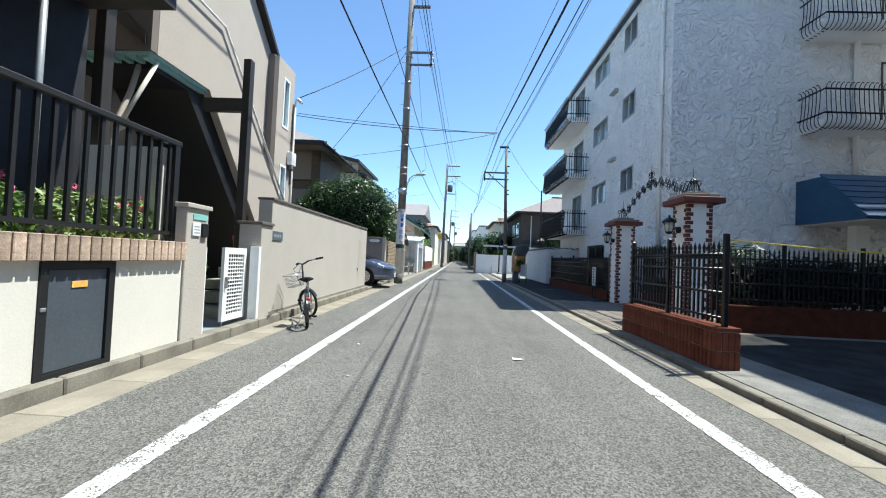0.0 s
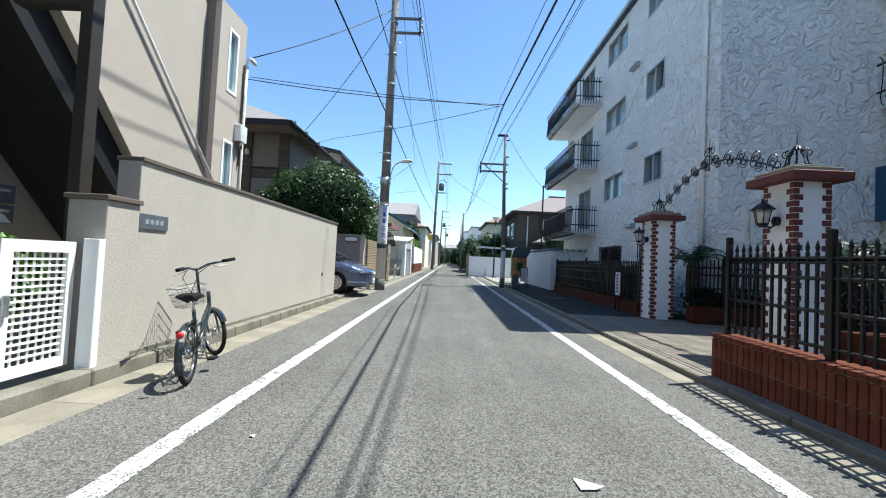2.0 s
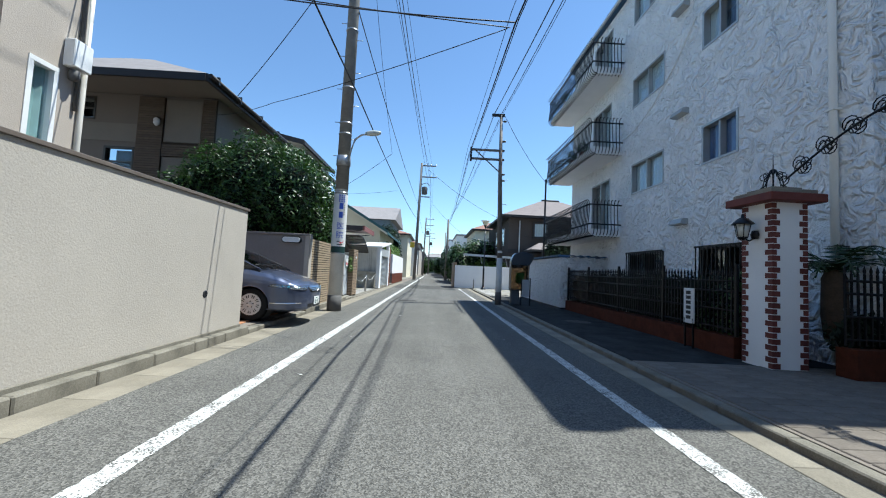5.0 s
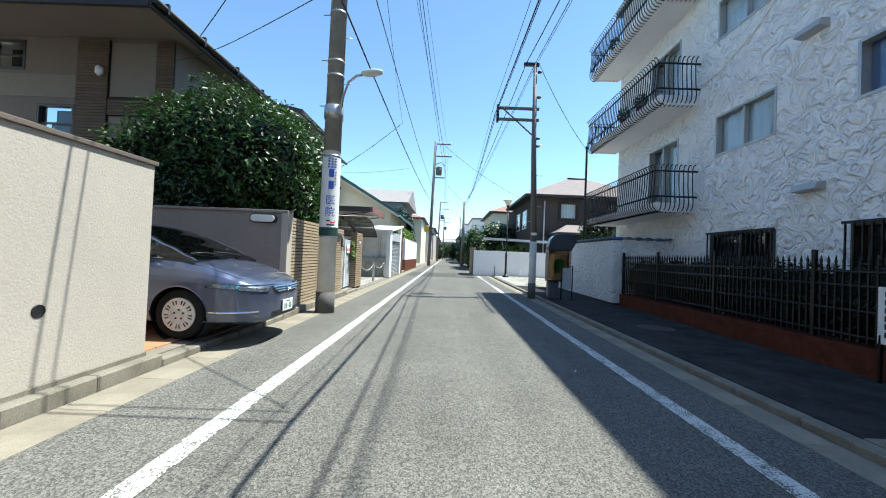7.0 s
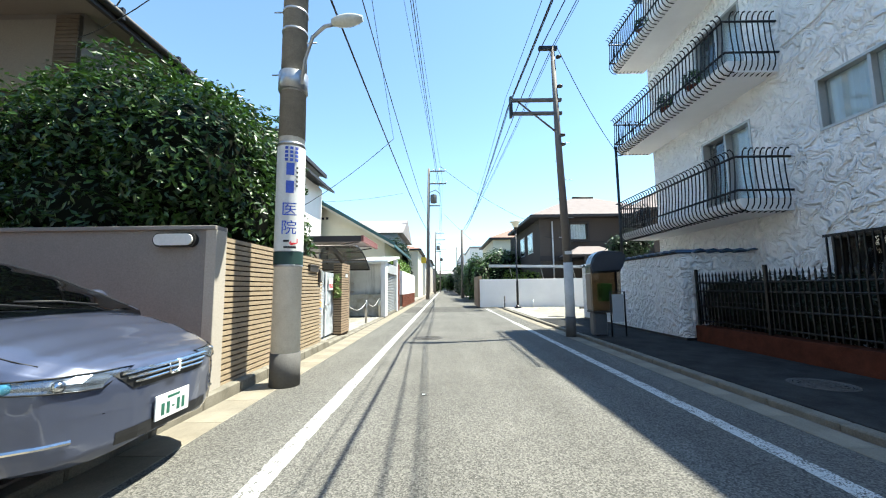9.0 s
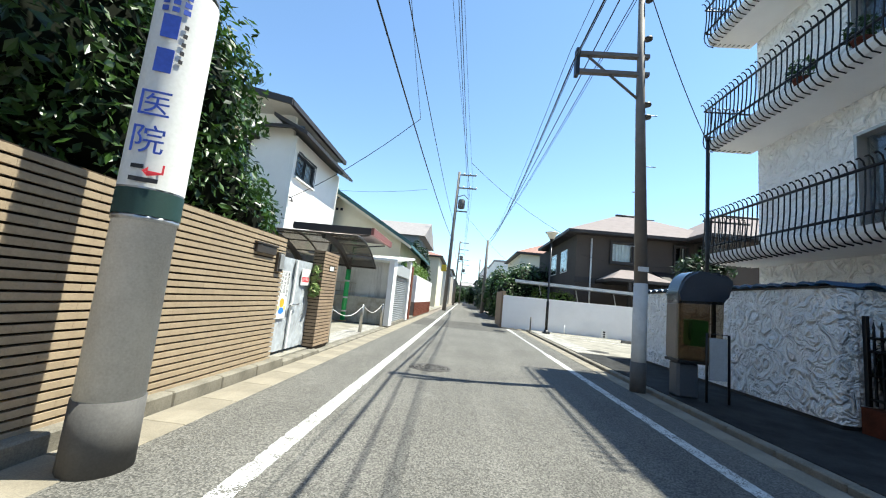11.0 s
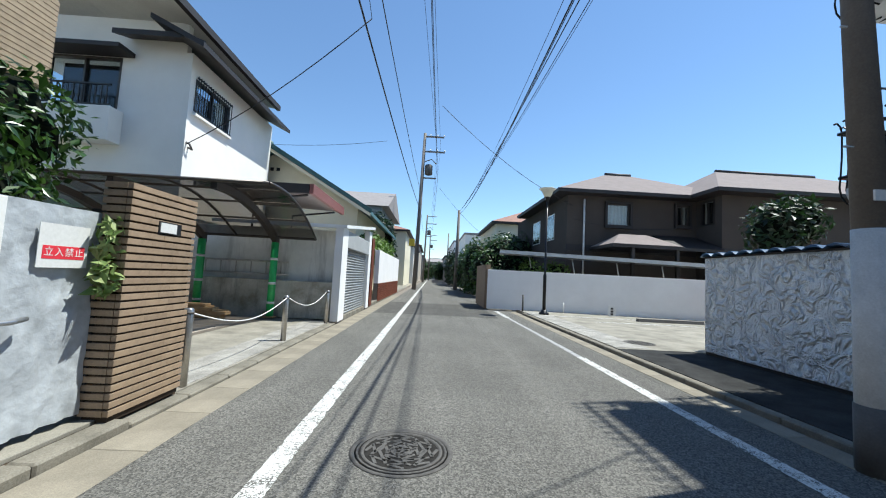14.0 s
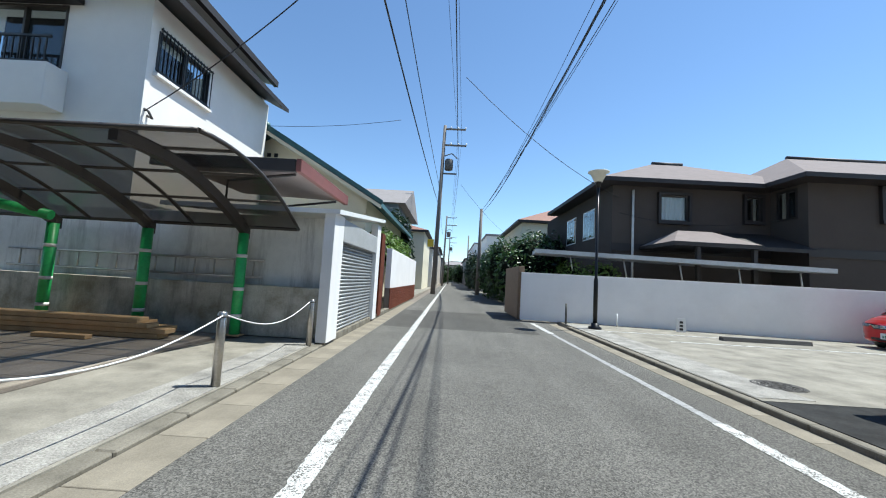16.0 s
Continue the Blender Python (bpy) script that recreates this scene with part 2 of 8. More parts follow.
TILE_OCHRE = mat("ochre_tile", (0.345, 0.265, 0.175), 0.7, 0.15, 7, 0.4, 70, grain=0.06, rnd=0.06)
TILE_BROWN = mat("brown_tile", (0.192, 0.132, 0.084), 0.7, 0.15, 7, 0.4, 70, grain=0.06, rnd=0.14)
BRICK_EDGE = mat("red_brown_brick", (0.119, 0.028, 0.0196), 0.7, 0.2, 6, 0.3, 60, rnd=0.12)
ROOF_BLUE = mat("blue_glazed_tile", (0.018, 0.075, 0.16), 0.35, 0.2, 5, 0.15, 40, rnd=0.15)
ROOF_GREY = mat("grey_slate_roof", (0.288, 0.264, 0.256), 0.8, 0.12, 3, 0.3, 50)
ROOF_PINK = mat("faded_brown_slate", (0.255, 0.2167, 0.204), 0.85, 0.1, 2, 0.3, 50)
ROOF_DARK = mat("dark_roof_edge", (0.0225, 0.018, 0.017), 0.6, 0.15, 3, 0.2, 50)
ROOF_GREEN = mat("green_tile_edge", (0.05, 0.13, 0.13), 0.45, 0.2, 4, 0.15, 50)
ROOF_RED = mat("red_brown_roof_tile", (0.28, 0.14, 0.10), 0.7, 0.2, 4, 0.3, 50)
POLE = mat("pole_concrete", (0.60, 0.585, 0.555), 0.85, 0.15, 3, 0.3, 70)
POLE_BROWN = mat("pole_brown_paint", (0.168, 0.148, 0.132), 0.7, 0.2, 3, 0.25, 60)
POLE_DARK = mat("pole_dark_sleeve", (0.10, 0.095, 0.09), 0.75, 0.2, 4, 0.2, 60)
CABLE = mat("black_cable", (0.012, 0.012, 0.013), 0.6, 0.1, 5, 0.0, 50)
CURTAIN = mat("curtain", (0.72, 0.72, 0.70), 0.9, 0.1, 4, 0.2, 30)
CURTAIN_BLUE = mat("blue_curtain", (0.14, 0.20, 0.38), 0.9, 0.1, 4, 0.2, 30)
ROOM = mat("unlit_room_dark", (0.025, 0.025, 0.0275), 0.9, 0.1, 2, 0.0, 30)
SOFFIT = mat("soffit", (0.62, 0.60, 0.56), 0.85, 0.06, 2, 0.1, 40)
ALU_DARK = mat("bronze_aluminium", (0.07, 0.06, 0.052), 0.4, 0.1, 5, 0.03, 50, metal=0.4)
ALU = mat("grey_aluminium", (0.42, 0.42, 0.41), 0.4, 0.1, 5, 0.03, 50, metal=0.5)
GLASS = glass_mat()
LEAF = leaf_mat("evergreen_leaf", (0.009, 0.026, 0.006), (0.060, 0.130, 0.022), 0.36)
LEAF_LIGHT = leaf_mat("young_leaf", (0.06, 0.13, 0.02), (0.17, 0.28, 0.05))
LEAF_PALE = leaf_mat("variegated_leaf", (0.13, 0.22, 0.05), (0.40, 0.47, 0.20))
LEAF_DARK = leaf_mat("dark_leaf", (0.008, 0.022, 0.008), (0.026, 0.06, 0.016))
BARK = mat("bark", (0.10, 0.075, 0.055), 0.95, 0.3, 6, 0.8, 40, depth=0.01)
# shade between the leaves, given as a near-black filling
CORE = mat("crown_inner_shade", (0.008, 0.011, 0.006), 0.95, 0.3, 4, 0.5, 30)
TIMBER = mat("sawn_timber", (0.56, 0.37, 0.19), 0.75, 0.2, 4, 0.3, 60, rnd=0.12)
GREEN_WRAP = mat("green_wrap", (0.045, 0.47, 0.13), 0.4, 0.15, 6, 0.3, 25, coat=0.2)
SHEET = mat("translucent_sheet", (0.44, 0.47, 0.50), 0.35, 0.15, 3, 0.5, 12, depth=0.02)
ORANGE_TILE = mat("terracotta_tile", (0.4, 0.192, 0.096), 0.75, 0.15, 5, 0.2, 60, rnd=0.1)
PAPER = mat("white_paper", (0.697, 0.697, 0.68), 0.7, 0.03, 5, 0.0, 40)
RED = mat("red_plastic", (0.55, 0.02, 0.02), 0.4, 0.1, 5, 0.02, 40)


# ---- building helpers ----
ROOT = {}


def thing(name, x, y, z, label="", category="", group="", kind="", rz=0.0):
    """An empty at the base of a thing; its parts hang under it."""
    ob = new(name)
    ob.empty_display_size = 0.1
    ob.matrix_basis = pose(x, y, z, 0, 0, rz)
    ROOT[ob.name] = ob.matrix_basis.copy()
    return tagged(ob, label, category, group, kind)


def part(name, bm, material, parent=None, label="", smooth=False):
    """Links a bmesh, made in world metres, as one mesh object under a thing or a part."""
    me = bpy.data.meshes.new(name)
    if parent is not None:
        bm.transform(ROOT[parent.name].inverted())
    bmesh.ops.recalc_face_normals(bm, faces=bm.faces)
    bm.to_mesh(me)
    bm.free()
    me.materials.append(material)
    if smooth:
        for p in me.polygons:
            p.use_smooth = True
        if hasattr(me, "set_sharp_from_angle"):
            me.set_sharp_from_angle(angle=radians(40))
    ob = new(name, me)
    if parent is not None:
        ob.parent = parent
        ROOT[ob.name] = ROOT[parent.name]
    if label:
        ob["label"] = label
    return ob


def solid(name, bm, material, label="", category="", group="", kind="", smooth=False):
    """A thing, or a piece of the setting, of one mesh."""
    ob = part(name, bm, material, None, "", smooth)
    ROOT[ob.name] = Matrix()
    return tagged(ob, label, category, group, kind)


def box(x0, x1, y0, y1, z0, z1, bevel=0.0, bm=None, m=None):
    """A box with softened edges, added to bm."""
    out = bm or bmesh.new()
    tmp = bmesh.new()
    bmesh.ops.create_cube(tmp, size=1)
    for v in tmp.verts:
        v.co = Vector(((x0 + x1) / 2 + v.co.x * (x1 - x0), (y0 + y1) / 2 + v.co.y * (y1 - y0), (z0 + z1) / 2 + v.co.z * (z1 - z0)))
    if bevel:
        bmesh.ops.bevel(tmp, geom=tmp.edges[:], offset=bevel, segments=1, affect="EDGES")
    if m is not None:
        tmp.transform(m)
    merge(out, tmp)
    return out


def merge(out, tmp):
    idx = {}
    for v in tmp.verts:
        idx[v] = out.verts.new(v.co)
    for f in tmp.faces:
        try:
            nf = out.faces.new([idx[v] for v in f.verts])
            nf.smooth = f.smooth
        except ValueError:
            pass
    tmp.free()


def tube(pts, r, seg=8, bm=None, r1=None, caps=True):
    """A round bar along a line of points; r1 tapers it."""
    out = bm or bmesh.new()
    pts = [Vector(p) for p in pts]
    rings = []
    for i, p in enumerate(pts):
        d = (pts[min(i + 1, len(pts) - 1)] - pts[max(i - 1, 0)])
        if d.length < 1e-9:
            d = Vector((0, 0, 1))
        d.normalize()
        ref = Vector((0, 0, 1)) if abs(d.z) < 0.9 else Vector((0, 1, 0))
        a = d.cross(ref).normalized()
        b = d.cross(a)
        rr = r if r1 is None else r + (r1 - r) * i / max(1, len(pts) - 1)
        rings.append([out.verts.new(p + (a * math.cos(2 * math.pi * k / seg) + b * math.sin(2 * math.pi * k / seg)) * rr) for k in range(seg)])
    for u, w in zip(rings, rings[1:]):
        for k in range(seg):
            f = out.faces.new((u[k], u[(k + 1) % seg], w[(k + 1) % seg], w[k]))
            f.smooth = True
    if caps and seg > 2:
        out.faces.new(rings[0])
        out.faces.new(rings[-1])
    return out


def lathe(profile, x, y, z, seg=16, bm=None):
    """A turned shape: (radius, height) pairs about the upright through x, y."""
    out = bm or bmesh.new()
    rings = [[out.verts.new((x + r * math.cos(2 * math.pi * k / seg), y + r * math.sin(2 * math.pi * k / seg), z + h)) for k in range(seg)] for r, h in profile]
    for u, w in zip(rings, rings[1:]):
        for k in range(seg):
            f = out.faces.new((u[k], u[(k + 1) % seg], w[(k + 1) % seg], w[k]))
            f.smooth = True
    out.faces.new(rings[0])
    out.faces.new(rings[-1])
    return out


def prism(poly, axis, a, b, bm=None):
    """A flat outline (pairs in the two other axes, in xyz order) pushed out along an axis from a to b."""
    out = bm or bmesh.new()
    k = "xyz".index(axis)

    def put(p, h):
        c = list(p)
        c.insert(k, h)
        return out.verts.new(c)
    lo, hi = [put(p, a) for p in poly], [put(p, b) for p in poly]
    n = len(poly)
    for i in range(n):
        out.faces.new((lo[i], lo[(i + 1) % n], hi[(i + 1) % n], hi[i]))
    out.faces.new(lo[::-1])
    out.faces.new(hi)
    return out


def holed(axis, at, thick, u0, u1, z0, z1, holes, bm=None):
    """An upright wall with real openings, one closed skin. axis: the wall's normal; holes: (u0, u1, z0, z1)."""
    out = bm or bmesh.new()
    us = sorted({u0, u1, *[h[0] for h in holes], *[h[1] for h in holes]})
    zs = sorted({z0, z1, *[h[2] for h in holes], *[h[3] for h in holes]})
    cells = {(i, j): not any(h[0] < (us[i] + us[i + 1]) / 2 < h[1] and h[2] < (zs[j] + zs[j + 1]) / 2 < h[3] for h in holes)
             for i in range(len(us) - 1) for j in range(len(zs) - 1)}
    made = {}

    def v(i, j, d):
        if (i, j, d) not in made:
            k = at + thick * d
            made[i, j, d] = out.verts.new((k, us[i], zs[j]) if axis == "x" else (us[i], k, zs[j]))
        return made[i, j, d]
    for (i, j), full in cells.items():
        if not full:
            continue
        for d in (0, 1):
            out.faces.new((v(i, j, d), v(i + 1, j, d), v(i + 1, j + 1, d), v(i, j + 1, d)))
        for (a, b), (p, q) in (((-1, 0), ((i, j), (i, j + 1))), ((1, 0), ((i + 1, j), (i + 1, j + 1))), ((0, -1), ((i, j), (i + 1, j))), ((0, 1), ((i, j + 1), (i + 1, j + 1)))):
            if not cells.get((i + a, j + b), False):
                out.faces.new((v(*p, 0), v(*q, 0), v(*q, 1), v(*p, 1)))
    return out


def pieces(name, shapes, material, parent, bevel=0.004):
    """Many alike bricks or tiles: each an object on one shared mesh per size. shapes: (x0, x1, y0, y1, z0, z1)."""
    shared = {}
    base = ROOT[parent.name].inverted()
    for x0, x1, y0, y1, z0, z1 in shapes:
        key = tuple(round(v, 3) for v in (x1 - x0, y1 - y0, z1 - z0))
        if key not in shared:
            bm = box(-key[0] / 2, key[0] / 2, -key[1] / 2, key[1] / 2, -key[2] / 2, key[2] / 2)
            bmesh.ops.bevel(bm, geom=bm.edges[:], offset=min(bevel, min(key) * 0.3), segments=1, affect="EDGES")
            me = bpy.data.meshes.new(name)
            bm.to_mesh(me)
            bm.free()
            me.materials.append(material)
            shared[key] = me
        ob = new(name, shared[key])
        ob.parent = parent
        ob.matrix_basis = base @ Matrix.Translation(((x0 + x1) / 2, (y0 + y1) / 2, (z0 + z1) / 2))


def leaves(blobs, count, size, seed, flat=0.35):
    """A crown: small folded leaves on and in a heap of uneven blobs (x, y, z, rx, ry, rz)."""
    rng = random.Random(seed)
    vs, fs = [], []
    total = sum(b[3] * b[4] * b[5] for b in blobs)
    for bx, by, bz, rx, ry, rz in blobs:
        for _ in range(max(8, int(count * rx * ry * rz / total))):
            d = Vector((rng.gauss(0, 1), rng.gauss(0, 1), rng.gauss(0, 1))).normalized()
            q = 0.72 + 0.34 * rng.random() ** 0.7
            lump = 1 + 0.22 * noise.noise(Vector((bx + d.x * 2.2, by + d.y * 2.2, bz + d.z * 2.2)) * 1.7)
            c = Vector((bx + d.x * rx * q * lump, by + d.y * ry * q * lump, bz + d.z * rz * q * lump))
            n = (d * 0.8 + Vector((rng.gauss(0, 0.5), rng.gauss(0, 0.5), rng.gauss(0.5, 0.5)))).normalized()
            t = n.cross(Vector((rng.gauss(0, 1), rng.gauss(0, 1), rng.gauss(-0.6, 0.6)))).normalized()
            s = n.cross(t)
            a = size * rng.uniform(0.6, 1.25)
            k = len(vs)
            vs += [c - t * a, c + s * a * 0.42 - n * a * flat * 0.3, c + t * a - n * a * flat, c - s * a * 0.42 - n * a * flat * 0.3]
            fs += [(k, k + 1, k + 2), (k, k + 2, k + 3)]
    bm = bmesh.new()
    me = bpy.data.meshes.new("tmp")
    me.from_pydata([tuple(v) for v in vs], [], fs)
    bm.from_mesh(me)
    bpy.data.meshes.remove(me)
    return bm


def lumps(blobs, shrink=0.8, seed=1):
    """Near-black blobs that stand in for the shade inside a crown and close its gaps."""
    out = bmesh.new()
    for bx, by, bz, rx, ry, rz in blobs:
        tmp = bmesh.new()
        bmesh.ops.create_icosphere(tmp, subdivisions=2, radius=1)
        for v in tmp.verts:
            k = shrink * (1 + 0.25 * noise.noise(v.co * 2.3 + Vector((bx, by, bz))))
            v.co = Vector((bx + v.co.x * rx * k, by + v.co.y * ry * k, bz + v.co.z * rz * k))
        merge(out, tmp)
    return out


def plant(name, x, y, z, blobs, count, size, seed, label, category="shrub", material=None, trunks=(), shrink=0.75, group=""):
    t = thing(name, x, y, z, label, category, group)
    part("crown", leaves(blobs, count, size, seed), material or LEAF, t)
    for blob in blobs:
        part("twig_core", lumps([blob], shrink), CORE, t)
    for tr in trunks:
        part("trunk", tube(tr[0], tr[1], 8, r1=tr[2]), BARK, t)
    return t


def window(parent, axis, at, out, u0, u1, z0, z1, frame_mat, bars=1, curtain=None, fw=0.045, inset=0.04, curtain_part=(0, 1), name="window"):
    """Frame, panes, a dark panel for the unlit room and a curtain. axis: normal axis; at: wall face; out: +1 or -1, the
    way it looks.
    """
    f = bmesh.new()

    def bx(ua, ub, za, zb, d0, d1, bm):
        lo, hi = sorted((at + out * d0, at + out * d1))
        if axis == "x":
            box(lo, hi, ua, ub, za, zb, bm=bm)
        else:
            box(ua, ub, lo, hi, za, zb, bm=bm)
    bx(u0, u1, z0, z0 + fw, -inset - 0.05, 0.015, f)
    bx(u0, u1, z1 - fw, z1, -inset - 0.05, 0.015, f)
    bx(u0, u0 + fw, z0 + fw, z1 - fw, -inset - 0.05, 0.012, f)
    bx(u1 - fw, u1, z0 + fw, z1 - fw, -inset - 0.05, 0.012, f)
    w = part(name, f, frame_mat, parent)
    for i in range(bars):
        u = u0 + (u1 - u0) * (i + 1) / (bars + 1)
        b = bmesh.new()
        bx(u - fw * 0.5, u + fw * 0.5, z0 + fw, z1 - fw, -inset - 0.03, -0.005, b)
        part("mullion", b, frame_mat, w)
    for i in range(bars + 1):
        a0 = u0 + fw + (u1 - u0 - 2 * fw) * i / (bars + 1)
        a1 = u0 + fw + (u1 - u0 - 2 * fw) * (i + 1) / (bars + 1)
        g = bmesh.new()
        bx(a0, a1, z0 + fw, z1 - fw, -inset - 0.012 - 0.008 * (i % 2), -inset - 0.008 * (i % 2) - 0.006, g)
        p = part("pane", g, GLASS, w)
        p.visible_shadow = False
    # near-black panel gives the darkness of the room by colour
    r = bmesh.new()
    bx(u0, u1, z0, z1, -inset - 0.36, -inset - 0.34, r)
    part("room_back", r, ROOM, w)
    if curtain:
        c = bmesh.new()
        ca, cb = u0 + (u1 - u0) * curtain_part[0], u0 + (u1 - u0) * curtain_part[1]
        n = max(6, int((cb - ca) / 0.05))
        row = []
        for i in range(n + 1):
            u = ca + (cb - ca) * i / n
            d = at - out * (inset + 0.05 + 0.018 * math.sin(i * 2.1))
            lo = (d, u, z0 + 0.05) if axis == "x" else (u, d, z0 + 0.05)
            hi = (d, u, z1 - 0.03) if axis == "x" else (u, d, z1 - 0.03)
            row.append((c.verts.new(lo), c.verts.new(hi)))
        for p, q in zip(row, row[1:]):
            c.faces.new((p[0], q[0], q[1], p[1]))
        part("curtain", c, curtain, w)
    return w


# ---- ground and road ----
def sheet(name, x0, x1, y0, y1, z, material, label, category, nx=1, ny=1, thick=0.0, kind="structure"):
    bm = bmesh.new()
    if thick:
        box(x0, x1, y0, y1, z - thick, z, bm=bm)
    else:
        vs = [[bm.verts.new((x0 + (x1 - x0) * i / nx, y0 + (y1 - y0) * j / ny, z)) for i in range(nx + 1)] for j in range(ny + 1)]
        for j in range(ny):
            for i in range(nx):
                bm.faces.new((vs[j][i], vs[j][i + 1], vs[j + 1][i + 1], vs[j + 1][i]))
    return solid(name, bm, material, label, category, kind=kind)


sheet("ground", -900, 900, -900, 1400, -0.06, CONCRETE, "pale bare ground under and around the street", "ground")
sheet("road", -2.2, 2.14, -30, 160, 0.0, ASPHALT, "worn grey asphalt street with pale aggregate", "road", thick=0.05)
sheet("cross_road", 1.6, 40, 31.8, 35.2, -0.004, ASPHALT, "grey asphalt side street", "road", thick=0.05)


def painted_line(x, y0, y1, w, seed, gaps=0.0, name="road_line"):
    """White paint with ragged, worn edges."""
    rng = random.Random(seed)
    bm = bmesh.new()
    prev = None
    y = y0
    while y < y1:
        a = w / 2 + rng.uniform(-0.006, 0.002) - (0.012 if rng.random() < 0.06 else 0)
        b = w / 2 + rng.uniform(-0.006, 0.002) - (0.012 if rng.random() < 0.06 else 0)
        cur = (bm.verts.new((x - a, y, 0.004)), bm.verts.new((x + b, y, 0.004)))
        if prev and rng.random() >= gaps:
            bm.faces.new((prev[0], prev[1], cur[1], cur[0]))
        prev = cur
        y += 0.03 if y < 24 else 0.2 if y < 60 else 1.0
    return bm


solid("road_line_left", painted_line(-1.44, -12, 150, 0.135, 3), ROADPAINT, "worn white painted edge line on the asphalt", "road line", kind="structure")
solid("road_line_right", painted_line(1.66, -12, 21.0, 0.13, 4), ROADPAINT, "worn white painted edge line on the asphalt", "road line", kind="structure")
solid("road_line_right_worn", painted_line(1.66, 21.0, 26.3, 0.10, 5), mat("faded_paint", (0.3312, 0.3312, 0.324), 0.8, 0.25, 9, 0.6, 80, grain=0.15),
      "thin, mostly worn away white edge line", "road line", kind="structure")
solid("road_line_right_end", painted_line(1.66, 26.3, 28.3, 0.14, 6), ROADPAINT, "short fresh white end of the edge line", "road line", kind="structure")

# a darker relaid stretch of asphalt
DARK_ASPHALT = asphalt_mat()
DARK_ASPHALT.name = "relaid_asphalt"
for node in DARK_ASPHALT.node_tree.nodes:
    if node.type == "MAP_RANGE":
        node.inputs["To Min"].default_value, node.inputs["To Max"].default_value = 0.58, 0.72
sheet("road_patch", -2.17, 1.35, 26.0, 30.4, 0.002, DARK_ASPHALT, "darker relaid stretch of asphalt across the street", "road patch")

# gutters: flat concrete channel stones, 0.6 m long, one by one beside the path
for side, xa, xb, mtl in (("left", -2.54, -2.2, GUTTER), ("right", 2.14, 2.36, GUTTER)):
    g = solid("gutter_" + side, box(xa, xb, -30, 150, -0.05, -0.008), MORTAR, "pale concrete street gutter of flat stones", "gutter", kind="structure")
    y, shapes = -1.5, []
    while y < 34:
        shapes.append((xa + 0.004, xb - 0.002, y, y + 0.594, -0.04, 0.004))
        y += 0.6
    GUT = (g, shapes, mtl)
    if side == "left":
        gut_left = GUT
    else:
        gut_right = GUT

# kerbs, in stones
kerb_left = solid("kerb_left", box(-2.68, -2.56, -30, 150, -0.05, 0.02), MORTAR, "weathered concrete kerb stones along the walls", "kerb", kind="structure")
kerb_left_shapes = [(-2.69, -2.54, y * 0.6, y * 0.6 + 0.594, -0.05, 0.07 if 18 <= y <= 21 else 0.032 if 30 <= y <= 38 else 0.062 if 28 <= y <= 29 else 0.115) for y in range(-3, 60)]
kerb_right = solid("kerb_right", box(2.36, 2.42, -30, 28.0, -0.05, -0.01), MORTAR, "low dark weathered kerb with a drain slot", "kerb", kind="structure")
kerb_right_shapes = [(2.405, 2.52, y * 0.6, y * 0.6 + 0.594, -0.05, 0.05) for y in range(-3, 46)]

sheet("pavement_left", -14, -2.66, -30, 10.74, 0.06, CONCRETE, "pale concrete behind the left walls", "paving", thick=0.08)
sheet("driveway_bed", -9, -2.66, 10.74, 13.4, 0.085, MORTAR, "mortar bed of the tiled driveway", "paving", thick=0.08)
sheet("garden_soil", -9, -2.66, 13.5, 18.6, 0.05, mat("soil", (0.09, 0.065, 0.045), 0.95, 0.3, 4, 0.8, 30), "dark garden soil behind the tiled wall", "soil", thick=0.08)
sheet("forecourt", -14, -2.66, 18.6, 24.2, 0.046, CONCRETE, "sunlit pale concrete forecourt with a gravel edge", "paving", thick=0.1)
sheet("forecourt_gravel_edge", -3.15, -2.69, 18.6, 23.3, 0.050, mat("exposed_gravel", (0.322, 0.308, 0.28), 0.9, 0.35, 3.0, 1.0, 60, depth=0.012, grain=0.22), "strip of washed gravel concrete by the kerb", "paving", thick=0.05)
sheet("pavement_left_far", -14, -2.66, 24.2, 150, 0.06, CONCRETE, "pale concrete behind the far left walls", "paving", thick=0.1)
sheet("footway_right_near", 2.52, 3.25, -30, 5.84, 0.055, GRAVEL, "washed gravel concrete footway", "footway", thick=0.1)
sheet("entrance_paving", 2.52, 12, 5.84, 9.9, 0.055, MORTAR, "paved apartment entrance with brick-shaped stones", "footway", thick=0.1)
sheet("footway_right", 2.52, 6, 9.9, 21.6, 0.055, SHADED_PAVE, "grey stone footway, the building's shade put into its colour", "footway", thick=0.1)
sheet("yard_behind", 3.25, 30, -30, 5.84, 0.05, SHADED_PAVE, "yard asphalt with its shade put into the colour", "yard", thick=0.08)
sheet("parking_lot", 2.52, 14, 21.6, 28.9, 0.06, CONCRETE, "pale sunlit concrete parking yard", "parking yard", thick=0.1)

# ---- street walls on the left ----
low = solid("wall_low_front", holed("x", -2.80, 0.18, -6, 3.48, 0.06, 0.885, [(2.26, 2.78, 0.10, 0.885)]), BEIGE_PALE,
            "low pale beige rendered wall with a meter door", "wall", kind="structure")
post1 = solid("gate_post_near", box(-2.92, -2.60, 3.49, 3.80, 0.06, 1.40, 0.006), BEIGE, "beige rendered gate post with a cap", "gate post", kind="structure")
solid("gate_post_near_cap", box(-2.94, -2.575, 3.465, 3.825, 1.40, 1.445, 0.006), BEIGE, "thin beige cap slab on a gate post", "cap", kind="structure")
solid("gate_post_far", box(-2.92, -2.615, 4.89, 5.19, 0.06, 1.36, 0.006), BEIGE, "beige rendered gate post with a name plate", "gate post", kind="structure")
